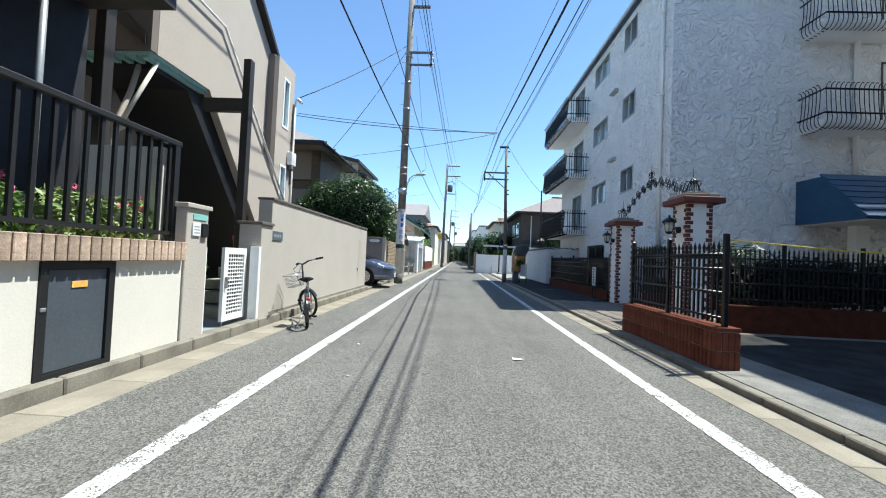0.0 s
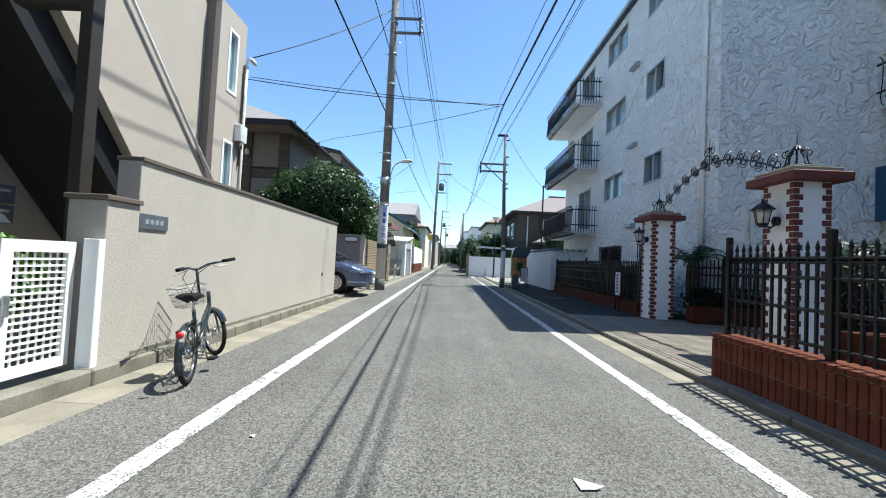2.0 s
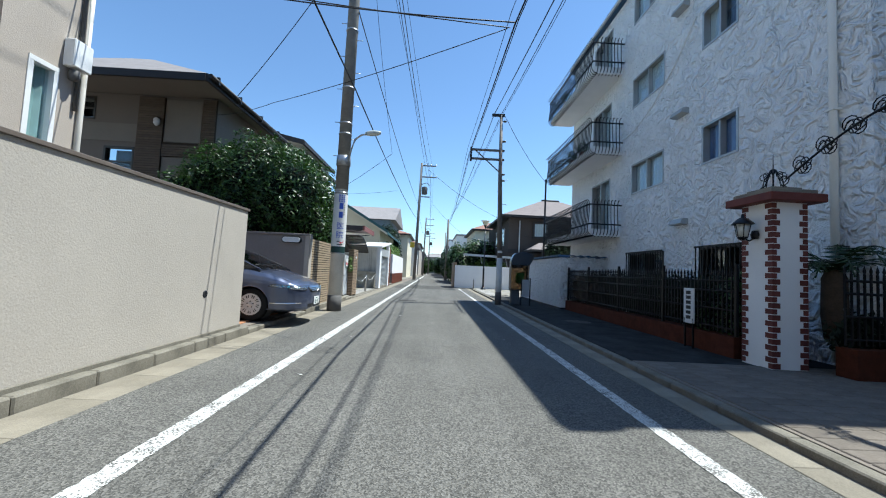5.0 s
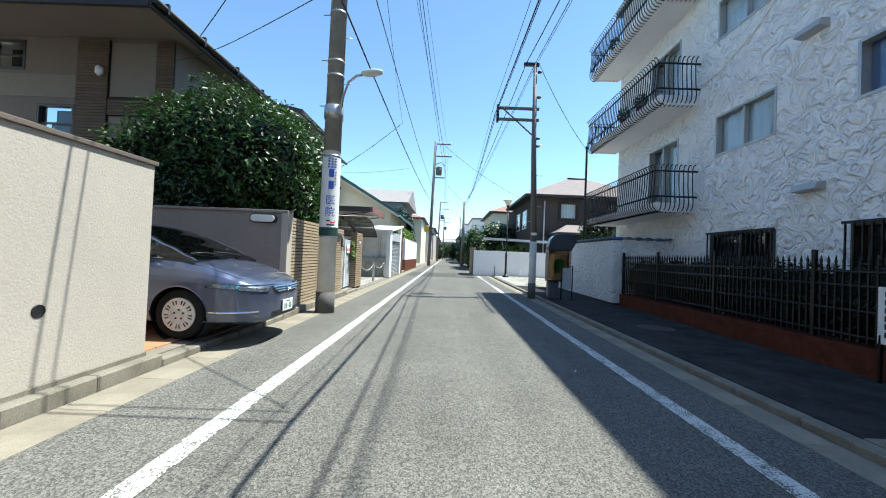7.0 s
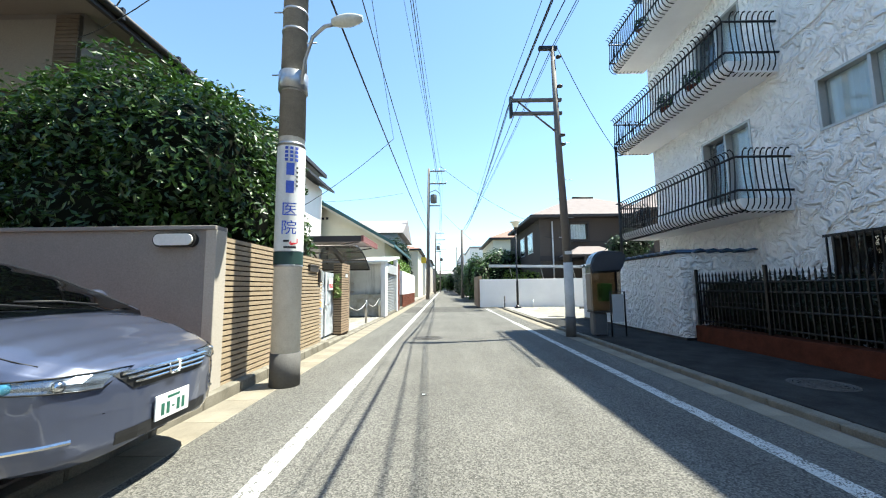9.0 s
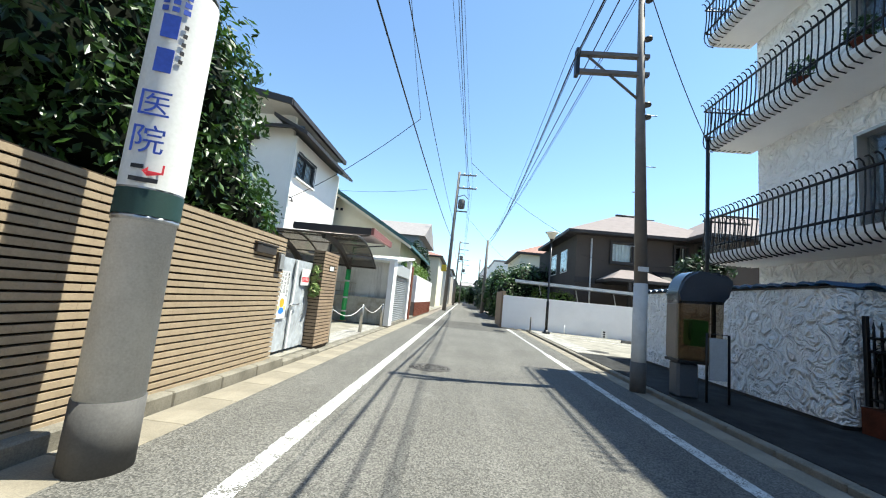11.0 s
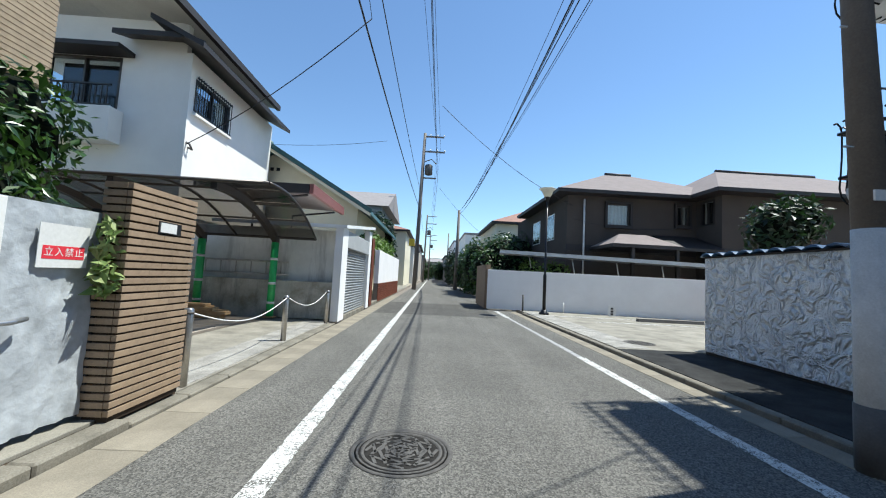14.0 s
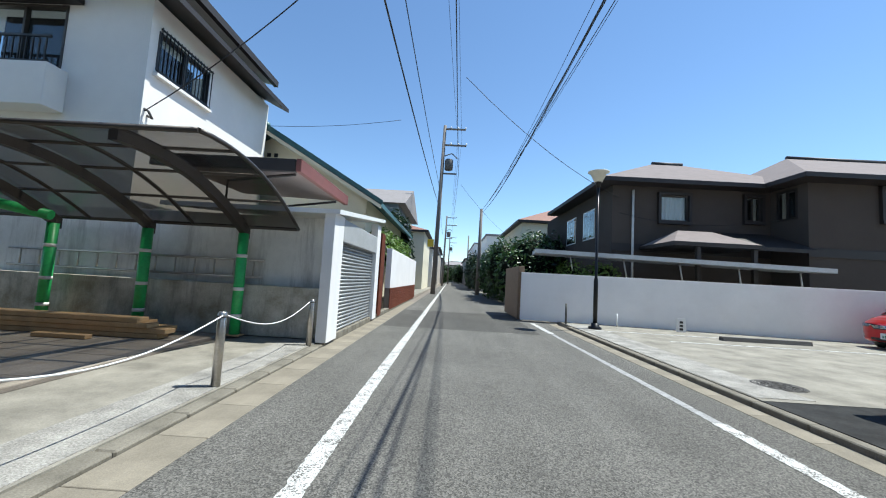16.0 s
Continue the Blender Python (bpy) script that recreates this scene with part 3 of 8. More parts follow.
solid("gate_post_far_cap", box(-2.94, -2.59, 4.865, 5.195, 1.36, 1.40, 0.006), CAP, "thin brown cap slab on a gate post", "cap", kind="structure")
solid("wall_tall_left", box(-2.84, -2.64, 5.20, 10.72, 0.06, 1.74, 0.004), BEIGE, "tall beige rendered garden wall, fine rough plaster", "wall", kind="structure")
solid("wall_tall_cap", box(-2.86, -2.62, 5.197, 10.74, 1.74, 1.775, 0.004), CAP, "thin brown metal cap on the tall wall", "cap", kind="structure")
solid("wall_tall_foot", box(-2.655, -2.625, 5.20, 10.72, 0.06, 0.15, 0.004), KERB, "rough plinth at the foot of the tall wall", "plinth", kind="structure")
solid("wall_grey_side", box(-8.0, -2.70, 13.40, 13.56, 0.06, 1.64, 0.004), GREY_WALL, "grey rendered wall beside the driveway", "wall", kind="structure")
solid("wall_grey_cap", box(-8.0, -2.62, 13.37, 13.58, 1.64, 1.68, 0.004), GREY_WALL, "grey cap on the driveway wall", "cap", kind="structure")
solid("wall_grey_end", box(-2.72, -2.615, 13.385, 13.565, 0.06, 1.64, 0.004), BEIGE, "pale rendered end of the driveway wall", "wall end", kind="structure")
tile_wall = solid("wall_tiled", box(-2.85, -2.665, 13.57, 16.62, 0.06, 1.60), MORTAR_DARK, "ochre tiled garden wall with deep dark joints", "wall", kind="structure")


# ---- apartment house on the right ----
WIN_A = (11.66, 12.56)
WIN_B = (13.80, 15.22)
apt = thing("apartment_building", 5.3, 9.65, 0.05, "white four-storey apartment house with thick trowelled stucco and curved balconies", "apartment building")
holes = []
for k in range(3):
    z = 3.32 + 2.38 * k
    holes += [(WIN_A[0], WIN_A[1], z + 0.06, z + 0.86), (WIN_B[0], WIN_B[1], z, z + 0.82), (16.45, 17.75, z - 0.90, z + 0.78)]
holes += [(13.75, 15.25, 1.12, 1.74), (11.3, 12.6, 1.05, 1.74)]
part("front_wall", holed("x", 5.30, 0.30, 9.65, 19.6, 0.05, 9.22, holes), STUCCO, apt)
part("side_wall", box(5.602, 20, 9.66, 9.95, 0.05, 9.22), STUCCO, apt)
part("far_wall", box(5.602, 20, 19.3, 19.59, 0.05, 9.22), STUCCO, apt)
part("back_wall", box(19.7, 20, 9.96, 19.29, 0.05, 9.22), STUCCO, apt)
part("roof", box(5.13, 20.2, 9.04, 19.8, 9.222, 9.30), SOFFIT, apt)
part("roof_edge", prism([(5.16, 9.16), (5.55, 9.16), (5.55, 9.56), (5.28, 9.56)], "y", 8.98, 19.84), ROOF_BLUE, apt, "blue glazed roof edge")
for k in range(3):
    z = 3.32 + 2.38 * k
    window(apt, "x", 5.30, -1, WIN_A[0], WIN_A[1], z + 0.06, z + 0.86, ALU, 1, CURTAIN_BLUE if k == 0 else CURTAIN, inset=0.10, curtain_part=(0, 1) if k == 0 else (0.5, 1))
    window(apt, "x", 5.30, -1, WIN_B[0], WIN_B[1], z, z + 0.82, ALU, 1, CURTAIN, inset=0.08, fw=0.04)
    window(apt, "x", 5.30, -1, 16.45, 17.75, z - 0.90, z + 0.78, ALU, 1, CURTAIN, inset=0.12, name="balcony_door", curtain_part=(0, 0.6))
for u0, u1, z0, z1 in ((13.75, 15.25, 1.12, 1.74), (11.3, 12.6, 1.05, 1.74)):
    w = window(apt, "x", 5.30, -1, u0, u1, z0, z1, ALU_DARK, 1, None, inset=0.12)
    g = part("grille_frame", box(5.21, 5.23, u0 - 0.05, u1 + 0.05, z1 - 0.02, z1 + 0.02, bm=box(5.21, 5.23, u0 - 0.05, u1 + 0.05, z0 - 0.02, z0 + 0.015)), BLACK_IRON, w)
    n = int((u1 - u0) / 0.1)
    for i in range(n + 1):
        u = u0 + (u1 - u0) * i / n
        part("grille_bar", box(5.205, 5.225, u - 0.009, u + 0.009, z0 - 0.02, z1 + 0.02), BLACK_IRON, w)


def arch_relief(y0, y1, z):
    """A shallow plaster arch over a window."""
    out = bmesh.new()
    n, c, r = 14, (y0 + y1) / 2, (y1 - y0) / 2
    pts = [(c - r * math.cos(math.pi * i / n), z + 0.32 * math.sin(math.pi * i / n)) for i in range(n + 1)]
    return tube([(5.302, p[0], p[1]) for p in pts], 0.018, 6, out)


part("plaster_arch", arch_relief(13.72, 15.28, 1.80), STUCCO, apt)
part("plaster_arch", arch_relief(11.28, 12.62, 1.80), STUCCO, apt)
part("plaster_arch", arch_relief(13.72, 15.28, 4.20), STUCCO, apt)
for z in (2.27, 4.65, 7.03):
    v = part("vent_hood", prism([(5.13, z), (5.30, z - 0.02), (5.30, z + 0.11), (5.17, z + 0.10)], "y", 12.95, 13.35), ALU, apt, "grey metal vent hood")
part("downpipe", tube([(5.24, 10.05, 0.1), (5.24, 10.05, 9.1)], 0.045, 8), WHITE_PLASTER, apt, "white painted downpipe")
for z in (1.2, 3.4, 5.6, 7.8):
    part("pipe_clip", box(5.18, 5.30, 9.99, 10.11, z, z + 0.025), WHITE_PLASTER, apt)
part("drain_pipe", tube([(5.95, 9.60, 0.1), (5.95, 9.60, 2.28), (5.87, 9.62, 2.36)], 0.03, 8), WHITE_METAL, apt)
part("wall_cable", tube([(5.285, 15.7, 5.0), (5.285, 15.1, 5.05), (5.285, 14.3, 5.35), (5.285, 13.4, 5.95), (5.285, 12.75, 6.6)], 0.012, 5), WHITE_PLASTER, apt)


def balcony(parent, x_out, x_wall, y0, y1, z):
    """A curved-edge slab with bellied iron bars that curl out at the top. z: the slab's top."""
    prof = [(x_wall - 0.002, z - 0.20), (x_out + 0.14, z - 0.20), (x_out + 0.05, z - 0.16), (x_out + 0.01, z - 0.08), (x_out + 0.02, z), (x_wall - 0.002, z)]
    b = part("balcony", prism(prof, "y", y0, y1), WHITE_WALL, parent, "white balcony slab with rounded edge")

    def bar(px, py, dx, dy):
        pts = [(-0.12, -0.21), (-0.02, -0.19), (0.05, -0.11), (0.07, 0.0), (0.055, 0.12), (0.03, 0.38), (0.02, 0.70), (0.04, 0.78), (0.085, 0.82), (0.12, 0.80)]
        return tube([(px + dx * a, py + dy * a, z + h) for a, h in pts], 0.013, 4)
    n = int((y1 - y0) / 0.105)
    protos = {}
    for i in range(n + 1):
        y = y0 + (y1 - y0) * i / n
        bars_at("bar", b, protos, "f", bar, x_out, y, -1, 0)
    m = int((x_wall - x_out) / 0.105)
    for i in range(1, m + 1):
        x = x_out + (x_wall - x_out) * i / (m + 1)
        bars_at("bar", b, protos, "n", bar, x, y0, 0, -1)
        bars_at("bar", b, protos, "r", bar, x, y1, 0, 1)
    for h in (0.13, 0.69):
        part("rail", tube([(x_wall, y0 - 0.03, z + h), (x_out - 0.03, y0 - 0.03, z + h), (x_out - 0.03, y1 + 0.03, z + h), (x_wall, y1 + 0.03, z + h)], 0.022, 6), BLACK_IRON, b)
    return b


def bars_at(name, parent, protos, key, make, x, y, dx, dy):
    """Alike iron bars on one shared mesh."""
    if key not in protos:
        bm = make(0, 0, dx, dy)
        me = bpy.data.meshes.new(name)
        bm.to_mesh(me)
        bm.free()
        me.materials.append(BLACK_IRON)
        protos[key] = me
    ob = new(name, protos[key])
    ob.parent = parent
    ob.matrix_basis = ROOT[parent.name].inverted() @ Matrix.Translation((x, y, 0))


for k in range(3):
    balcony(apt, 4.42, 5.30, 15.78, 19.8, 2.44 + 2.38 * k)
# flower boxes on the balconies
for y, z in ((16.9, 4.82), (17.8, 4.82), (18.5, 7.20)):
    t = thing("balcony_plant", 4.6, y, z, "potted green plant on a balcony", "potted plant", "balcony plants")
    part("pot", lathe([(0.07, 0), (0.10, 0.18), (0.11, 0.18), (0.10, 0.15)], 4.6, y, z, 10), BRICK_RED, t)
    part("foliage", leaves([(4.6, y, z + 0.32, 0.16, 0.2, 0.17)], 160, 0.05, int(y * 10)), LEAF, t)

# entrance side: balconies, blue-tiled canopy and an unseen wing added to shade the yard
def side_balcony(parent, x0, x1, y_out, y_wall, z):
    prof = [(y_wall - 0.002, z - 0.20), (y_out + 0.14, z - 0.20), (y_out + 0.05, z - 0.16), (y_out + 0.01, z - 0.08), (y_out + 0.02, z), (y_wall - 0.002, z)]
    b = part("balcony", prism(prof, "x", x0, x1), WHITE_WALL, parent, "white balcony slab with rounded edge")

    def bar(px, py, dx, dy):
        pts = [(-0.12, -0.21), (-0.02, -0.19), (0.05, -0.11), (0.07, 0.0), (0.055, 0.12), (0.03, 0.38), (0.02, 0.70), (0.04, 0.78), (0.085, 0.82), (0.12, 0.80)]
        return tube([(px + dx * a, py + dy * a, z + h) for a, h in pts], 0.011, 4)
    protos = {}
    n = int((x1 - x0) / 0.105)
    for i in range(n + 1):
        bars_at("bar", b, protos, "f", bar, x0 + (x1 - x0) * i / n, y_out, 0, -1)
    m = int((y_wall - y_out) / 0.105)
    for i in range(1, m + 1):
        bars_at("bar", b, protos, "s", bar, x0, y_out + (y_wall - y_out) * i / (m + 1), -1, 0)
    for h in (0.13, 0.69):
        part("rail", tube([(x0 - 0.03, y_wall, z + h), (x0 - 0.03, y_out - 0.03, z + h), (x1, y_out - 0.03, z + h)], 0.022, 6), BLACK_IRON, b)


for k in range(3):
    side_balcony(apt, 8.45, 12.6, 9.0, 9.66, 4.68 + 2.38 * k)
part("downpipe", tube([(9.75, 9.58, 2.9), (9.75, 9.58, 9.1)], 0.06, 8), WHITE_PLASTER, apt)
for k in range(3):
    window(apt, "y", 9.66, -1, 10.4, 12.2, 4.6 + 2.38 * k, 6.4 + 2.38 * k, ALU_DARK, 1, CURTAIN, inset=0.0, name="balcony_door")
canopy = thing("entrance_canopy", 8.2, 8.6, 2.2, "blue glazed tile canopy over the apartment entrance", "canopy")
cb = part("canopy_body", prism([(8.0, 2.22), (9.655, 2.22), (9.655, 3.30), (9.0, 3.30)], "x", 8.4, 13.0), ROOF_BLUE, canopy)
for i in range(7):
    q = i / 7
    part("tile_course", prism([(8.0 + q, 2.24 + 1.08 * q), (8.16 + q, 2.40 + 1.08 * q), (8.15 + q, 2.44 + 1.08 * q), (7.97 + q, 2.28 + 1.08 * q)], "x", 8.37, 13.0), ROOF_BLUE, cb)
part("canopy_wall", box(9.2, 9.5, 9.0, 9.2, 0.05, 2.215), WHITE_PLASTER, canopy)
part("canopy_soffit", box(8.45, 13, 8.05, 9.6, 2.19, 2.217), SOFFIT, canopy)
wing = thing("apartment_wing", 7.4, 6.0, 0.05, "unseen plain white wing added to shade the yard", "apartment building")
part("wall", box(7.45, 16, -14, 6.0, 0.05, 9.7), STUCCO, wing)
part("roof_edge", box(7.3, 16.1, -14.1, 6.1, 9.702, 9.95), ROOF_BLUE, wing)
# added block out of view, its shadow falls on the yard hedge
part("stair_tower", box(9.9, 16, 6.12, 7.88, 0.05, 12.0), STUCCO, wing)


# ---- gate pillars with brick-edged corners, lamps and iron finials ----
def finial(parent, x, y, z, s=1.0):
    """An iron crown: four curled ribs meeting under a spike."""
    f = bmesh.new()
    tube([(x, y, z), (x, y, z + 0.46 * s)], 0.011, 6, f, 0.003)
    lathe([(0.01, 0.20 * s), (0.035 * s, 0.235 * s), (0.01, 0.27 * s)], x, y, z, 8, f)
    for k in range(8):
        a = math.pi / 4 * k
        c, d = math.cos(a), math.sin(a)
        pts = [(0.15, 0.0), (0.10, 0.05), (0.085, 0.13), (0.05, 0.20), (0.02, 0.26)]
        tube([(x + c * r * s, y + d * r * s, z + h * s) for r, h in pts], 0.008, 4, f)
        curl = [(0.085 + 0.045 * math.cos(q), 0.17 + 0.045 * math.sin(q)) for q in [i * 0.7 - 1.2 for i in range(7)]]
        tube([(x + c * r * s, y + d * r * s, z + h * s) for r, h in curl], 0.006, 4, f)
    return part("iron_finial", f, BLACK_IRON, parent, "black wrought iron finial")


def wall_lantern(x, y, z, dx, dy, label):
    t = thing("wall_lantern", x, y, z, label, "lantern", "gate lanterns")
    lx, ly = x + dx * 0.17, y + dy * 0.17
    part("back_plate", lathe([(0.035, -0.05), (0.05, 0.0), (0.035, 0.05)], x + dx * 0.01, y + dy * 0.01, z - 0.05, 10), BLACK_IRON, t)
    part("arm", tube([(x, y, z - 0.08), (x + dx * 0.08, y + dy * 0.08, z - 0.13), (lx, ly, z - 0.10)], 0.01, 6), BLACK_IRON, t)
    part("roof", lathe([(0.015, 0.20), (0.02, 0.16), (0.06, 0.14), (0.125, 0.08), (0.125, 0.07)], lx, ly, z, 6), BLACK_IRON, t)
    part("glass", lathe([(0.055, -0.09), (0.085, 0.07)], lx, ly, z, 6), mat("frosted_glass", (0.55, 0.55, 0.5), 0.3, 0.1, 5, 0.1, 30), t)
    ribs = bmesh.new()
    for k in range(6):
        a = math.pi / 3 * k
        tube([(lx + 0.056 * math.cos(a), ly + 0.056 * math.sin(a), z - 0.09), (lx + 0.088 * math.cos(a), ly + 0.088 * math.sin(a), z + 0.07)], 0.006, 4, ribs)
    part("frame", ribs, BLACK_IRON, t)
    part("base", lathe([(0.02, -0.13), (0.06, -0.10), (0.06, -0.085)], lx, ly, z, 6), BLACK_IRON, t)


def gate_pillar(x, y, z0, z1, half, label):
    t = thing("gate_pillar", x, y, z0, label, "gate pillar", "gate pillars")
    part("shaft", box(x - half, x + half, y - half, y + half, z0, z1 - 0.10), WHITE_WALL, t, "white painted shaft")
    part("cornice", box(x - half - 0.13, x + half + 0.13, y - half - 0.13, y + half + 0.13, z1 - 0.10, z1, 0.008), BRICK_EDGE, t, "red-brown brick cornice")
    part("cap", prism_cap(x, y, z1, half + 0.07), GUTTER, t, "grey stepped cap stone")
    n = int((z1 - 0.12 - z0) / 0.07)
    shapes = []
    for i in range(n):
        w = 0.055 if i % 2 else 0.095
        v = 0.095 if i % 2 else 0.055
        za = z0 + 0.02 + i * (z1 - 0.12 - z0) / n
        zb = za + 0.062
        for sx in (-1, 1):
            for sy in (-1, 1):
                xa, xb = sorted((x + sx * (half + 0.006), x + sx * (half - w)))
                ya, yb = sorted((y + sy * (half + 0.006), y + sy * (half - v)))
                if sx < 0 or sy < 0:
                    shapes.append((xa, xb, ya, yb, za, zb))
    pieces("brick", shapes, BRICK_EDGE, t, 0.003)
    finial(t, x, y, z1 + 0.10, 1.0)
    return t


def prism_cap(x, y, z, h):
    bm = box(x - h, x + h, y - h, y + h, z, z + 0.055, 0.006)
    box(x - h * 0.66, x + h * 0.66, y - h * 0.66, y + h * 0.66, z + 0.055, z + 0.10, 0.006, bm)
    return bm


P1, P2 = (3.97, 6.50), (4.28, 9.90)
gate_pillar(P1[0], P1[1], 0.05, 2.20, 0.20, "white gate pillar with red brick corners and iron finial")
gate_pillar(P2[0], P2[1], 0.05, 2.15, 0.215, "white gate pillar with red brick corners beside the building")
wall_lantern(P1[0] - 0.21, P1[1], 1.72, -1, 0, "black carriage lantern on the gate pillar")
wall_lantern(P2[0] - 0.225, P2[1], 1.72, -1, 0, "black carriage lantern on the gate pillar")

# iron arch between the pillars
arch = thing("gate_arch", P1[0], P1[1], 2.2, "black wrought iron arch of scrolls between the gate pillars", "gate arch")


def on_arch(u, h=0.0):
    """A point at share u along the arch, h metres above its bow."""
    x = P1[0] + (P2[0] - P1[0]) * u
    y = P1[1] + (P2[1] - P1[1]) * u
    return Vector((x, y, 2.24 + 0.56 * math.sin(math.pi * u) + h))


def scroll_at(u, h, r, turn, up, bm):
    """A flat spiral beside the bow, in the plane of the arch."""
    d = Vector((P2[0] - P1[0], P2[1] - P1[1], 0)).normalized()
    pts = []
    for i in range(15):
        a = i / 14 * 1.45 * 2 * math.pi
        rr = r * (1 - 0.72 * i / 14)
        pts.append(on_arch(u, h) + d * (turn * (rr * math.cos(a) - r)) + Vector((0, 0, up * rr * math.sin(a))))
    tube(pts, 0.0075, 4, bm)


part("bow", tube([on_arch(0.06 + 0.88 * i / 22) for i in range(23)], 0.012, 6), BLACK_IRON, arch)
for i in range(20):
    u = 0.09 + 0.82 * i / 19
    s = bmesh.new()
    scroll_at(u, 0.02, 0.095, 1 if i % 2 else -1, 1, s)
    scroll_at(u + 0.02, -0.02, 0.08, -1 if i % 2 else 1, -1, s)
    part("scroll", s, BLACK_IRON, arch)
sp = bmesh.new()
tube([on_arch(0.5, -0.12), on_arch(0.5, 0.50)], 0.012, 6, sp, 0.004)
for k in (-1, 1):
    for h in (0.08, 0.2):
        scroll_at(0.5, h, 0.08, k, 1, sp)
lathe([(0.008, 0.0), (0.03, 0.03), (0.008, 0.06)], *on_arch(0.5, 0.22), 8, sp)
part("spire", sp, BLACK_IRON, arch)


# ---- brick planters with iron fences ----
def fence_run(parent, a, b, z0, z1, step=0.075, posts=(), tip=0.10, rails=(0.08, 0.40, 0.72, 0.90)):
    """Upright spears between rails, from a to b."""
    a, b = Vector((*a, 0)), Vector((*b, 0))
    n = max(2, int((b - a).length / step))
    d = (b - a).normalized()
    ang = math.atan2(d.y, d.x)
    proto = None
    for i in range(n + 1):
        p = a + (b - a) * i / n
        if proto is None:
            bm = box(-0.009, 0.009, -0.009, 0.009, z0, z1)
            lathe([(0.010, 0), (0.020, 0.03), (0.002, tip)], 0, 0, z1, 4, bm)
            lathe([(0.008, -0.02), (0.018, 0), (0.008, 0.02)], 0, 0, z0 + (z1 - z0) * 0.5, 6, bm)
            proto = bpy.data.meshes.new("spear")
            bm.to_mesh(proto)
            bm.free()
            proto.materials.append(BLACK_IRON)
        ob = new("spear", proto)
        ob.parent = parent
        ob.matrix_basis = ROOT[parent.name].inverted() @ pose(p.x, p.y, 0, 0, 0, math.degrees(ang))
    for r in rails:
        z = z0 + (z1 - z0) * r
        part("rail", tube([a + Vector((0, 0, z)), b + Vector((0, 0, z))], 0.015, 4), BLACK_IRON, parent)
    for px, py in posts:
        part("post", box(px - 0.022, px + 0.022, py - 0.022, py + 0.022, z0 - 0.02, z1 + 0.16, 0.004), BLACK_IRON, parent)


# darker copy of the red brick colour, shade included, for the unlit planters
PLANTER_RED_SHADED = mat("shaded_red_planter", (0.085, 0.026, 0.014), 0.85, 0.3, 5, 0.5, 80, grain=0.08)
# leaf colour near black because the sunless hedge's shade is put into it
HEDGE_SHADED = leaf_mat("shaded_hedge_leaf", (0.004, 0.010, 0.004), (0.013, 0.028, 0.008), 0.65)


def brick_bed(name, x0, x1, y0, y1, z0, z1, label, bricks=True, step=0.064):
    """A low bed of upright bricks: mortar core and single bricks on the faces towards the street."""
    core = solid(name, box(x0 + 0.012, x1 - 0.012, y0 + 0.012, y1 - 0.012, z0, z1 - 0.03), MORTAR if bricks else PLANTER_RED_SHADED, label, "brick planter", kind="structure")
    shapes = []
    if bricks:
        h = (z1 - 0.045 - z0) / 2
        n = max(1, int((y1 - y0) / step))
        for i in range(n):
            ya = y0 + (y1 - y0) * i / n
            for j in range(2):
                shapes.append((x0, x0 + 0.06, ya + 0.004, ya + (y1 - y0) / n - 0.004, z0 + j * h + 0.004, z0 + (j + 1) * h - 0.004))
            shapes.append((x0 - 0.008, x1 + 0.004, ya + 0.003, ya + (y1 - y0) / n - 0.003, z1 - 0.04, z1))
        m = max(1, int((x1 - x0) / step))
        for i in range(m):
            xa = x0 + 0.062 + (x1 - x0 - 0.064) * i / m
            for j in range(2):
                shapes.append((xa + 0.004, xa + (x1 - x0 - 0.064) / m - 0.003, y0, y0 + 0.05, z0 + j * h + 0.004, z0 + (j + 1) * h - 0.004))
    return core, shapes


bed1, bed1_bricks = brick_bed("planter_near", 2.54, 2.78, 3.73, 5.78, 0.05, 0.46, "red brick planter wall under the iron fence")
f1 = thing("iron_fence", 2.66, 4.7, 0.46, "black wrought iron spear fence on a brick planter", "fence", "iron fences")
fence_run(f1, (2.66, 3.82), (2.66, 5.72), 0.48, 1.22, posts=((2.66, 3.79), (2.66, 4.78), (2.66, 5.74)), rails=(0.08, 0.42, 0.74, 0.90, 0.94))
bed2, bed2_bricks = brick_bed("planter_yard", 4.25, 7.3, 6.0, 6.3, 0.05, 0.50, "red brick planter in the yard, coloured as in shade", False)
f2 = thing("iron_fence", 5.6, 6.15, 0.50, "black wrought iron spear fence in the yard", "fence", "iron fences")
fence_run(f2, (4.3, 6.15), (7.3, 6.15), 0.50, 1.30, posts=((5.2, 6.15), (6.4, 6.15)))
bed3, bed3_bricks = brick_bed("planter_side", 4.65, 9.0, 9.30, 9.55, 0.05, 0.42, "red brick planter against the building, coloured as in shade", False)
f3 = thing("iron_fence", 6.5, 9.4, 0.42, "black wrought iron spear fence beside the building", "fence", "iron fences")
fence_run(f3, (4.65, 9.42), (9.0, 9.42), 0.42, 1.22, posts=((5.3, 9.42), (6.3, 9.42), (7.4, 9.42)))
bed4, bed4_bricks = brick_bed("planter_front", 4.06, 4.36, 10.25, 16.58, 0.05, 0.36, "long low red brick planter along the building", False)
f4 = thing("iron_fence", 4.2, 13.0, 0.36, "long black wrought iron fence along the building", "fence", "iron fences")
fence_run(f4, (4.14, 10.3), (4.14, 16.55), 0.36, 1.16, posts=((4.14, 10.3), (4.14, 11.9), (4.14, 13.5), (4.14, 15.1), (4.14, 16.55)), step=0.08)
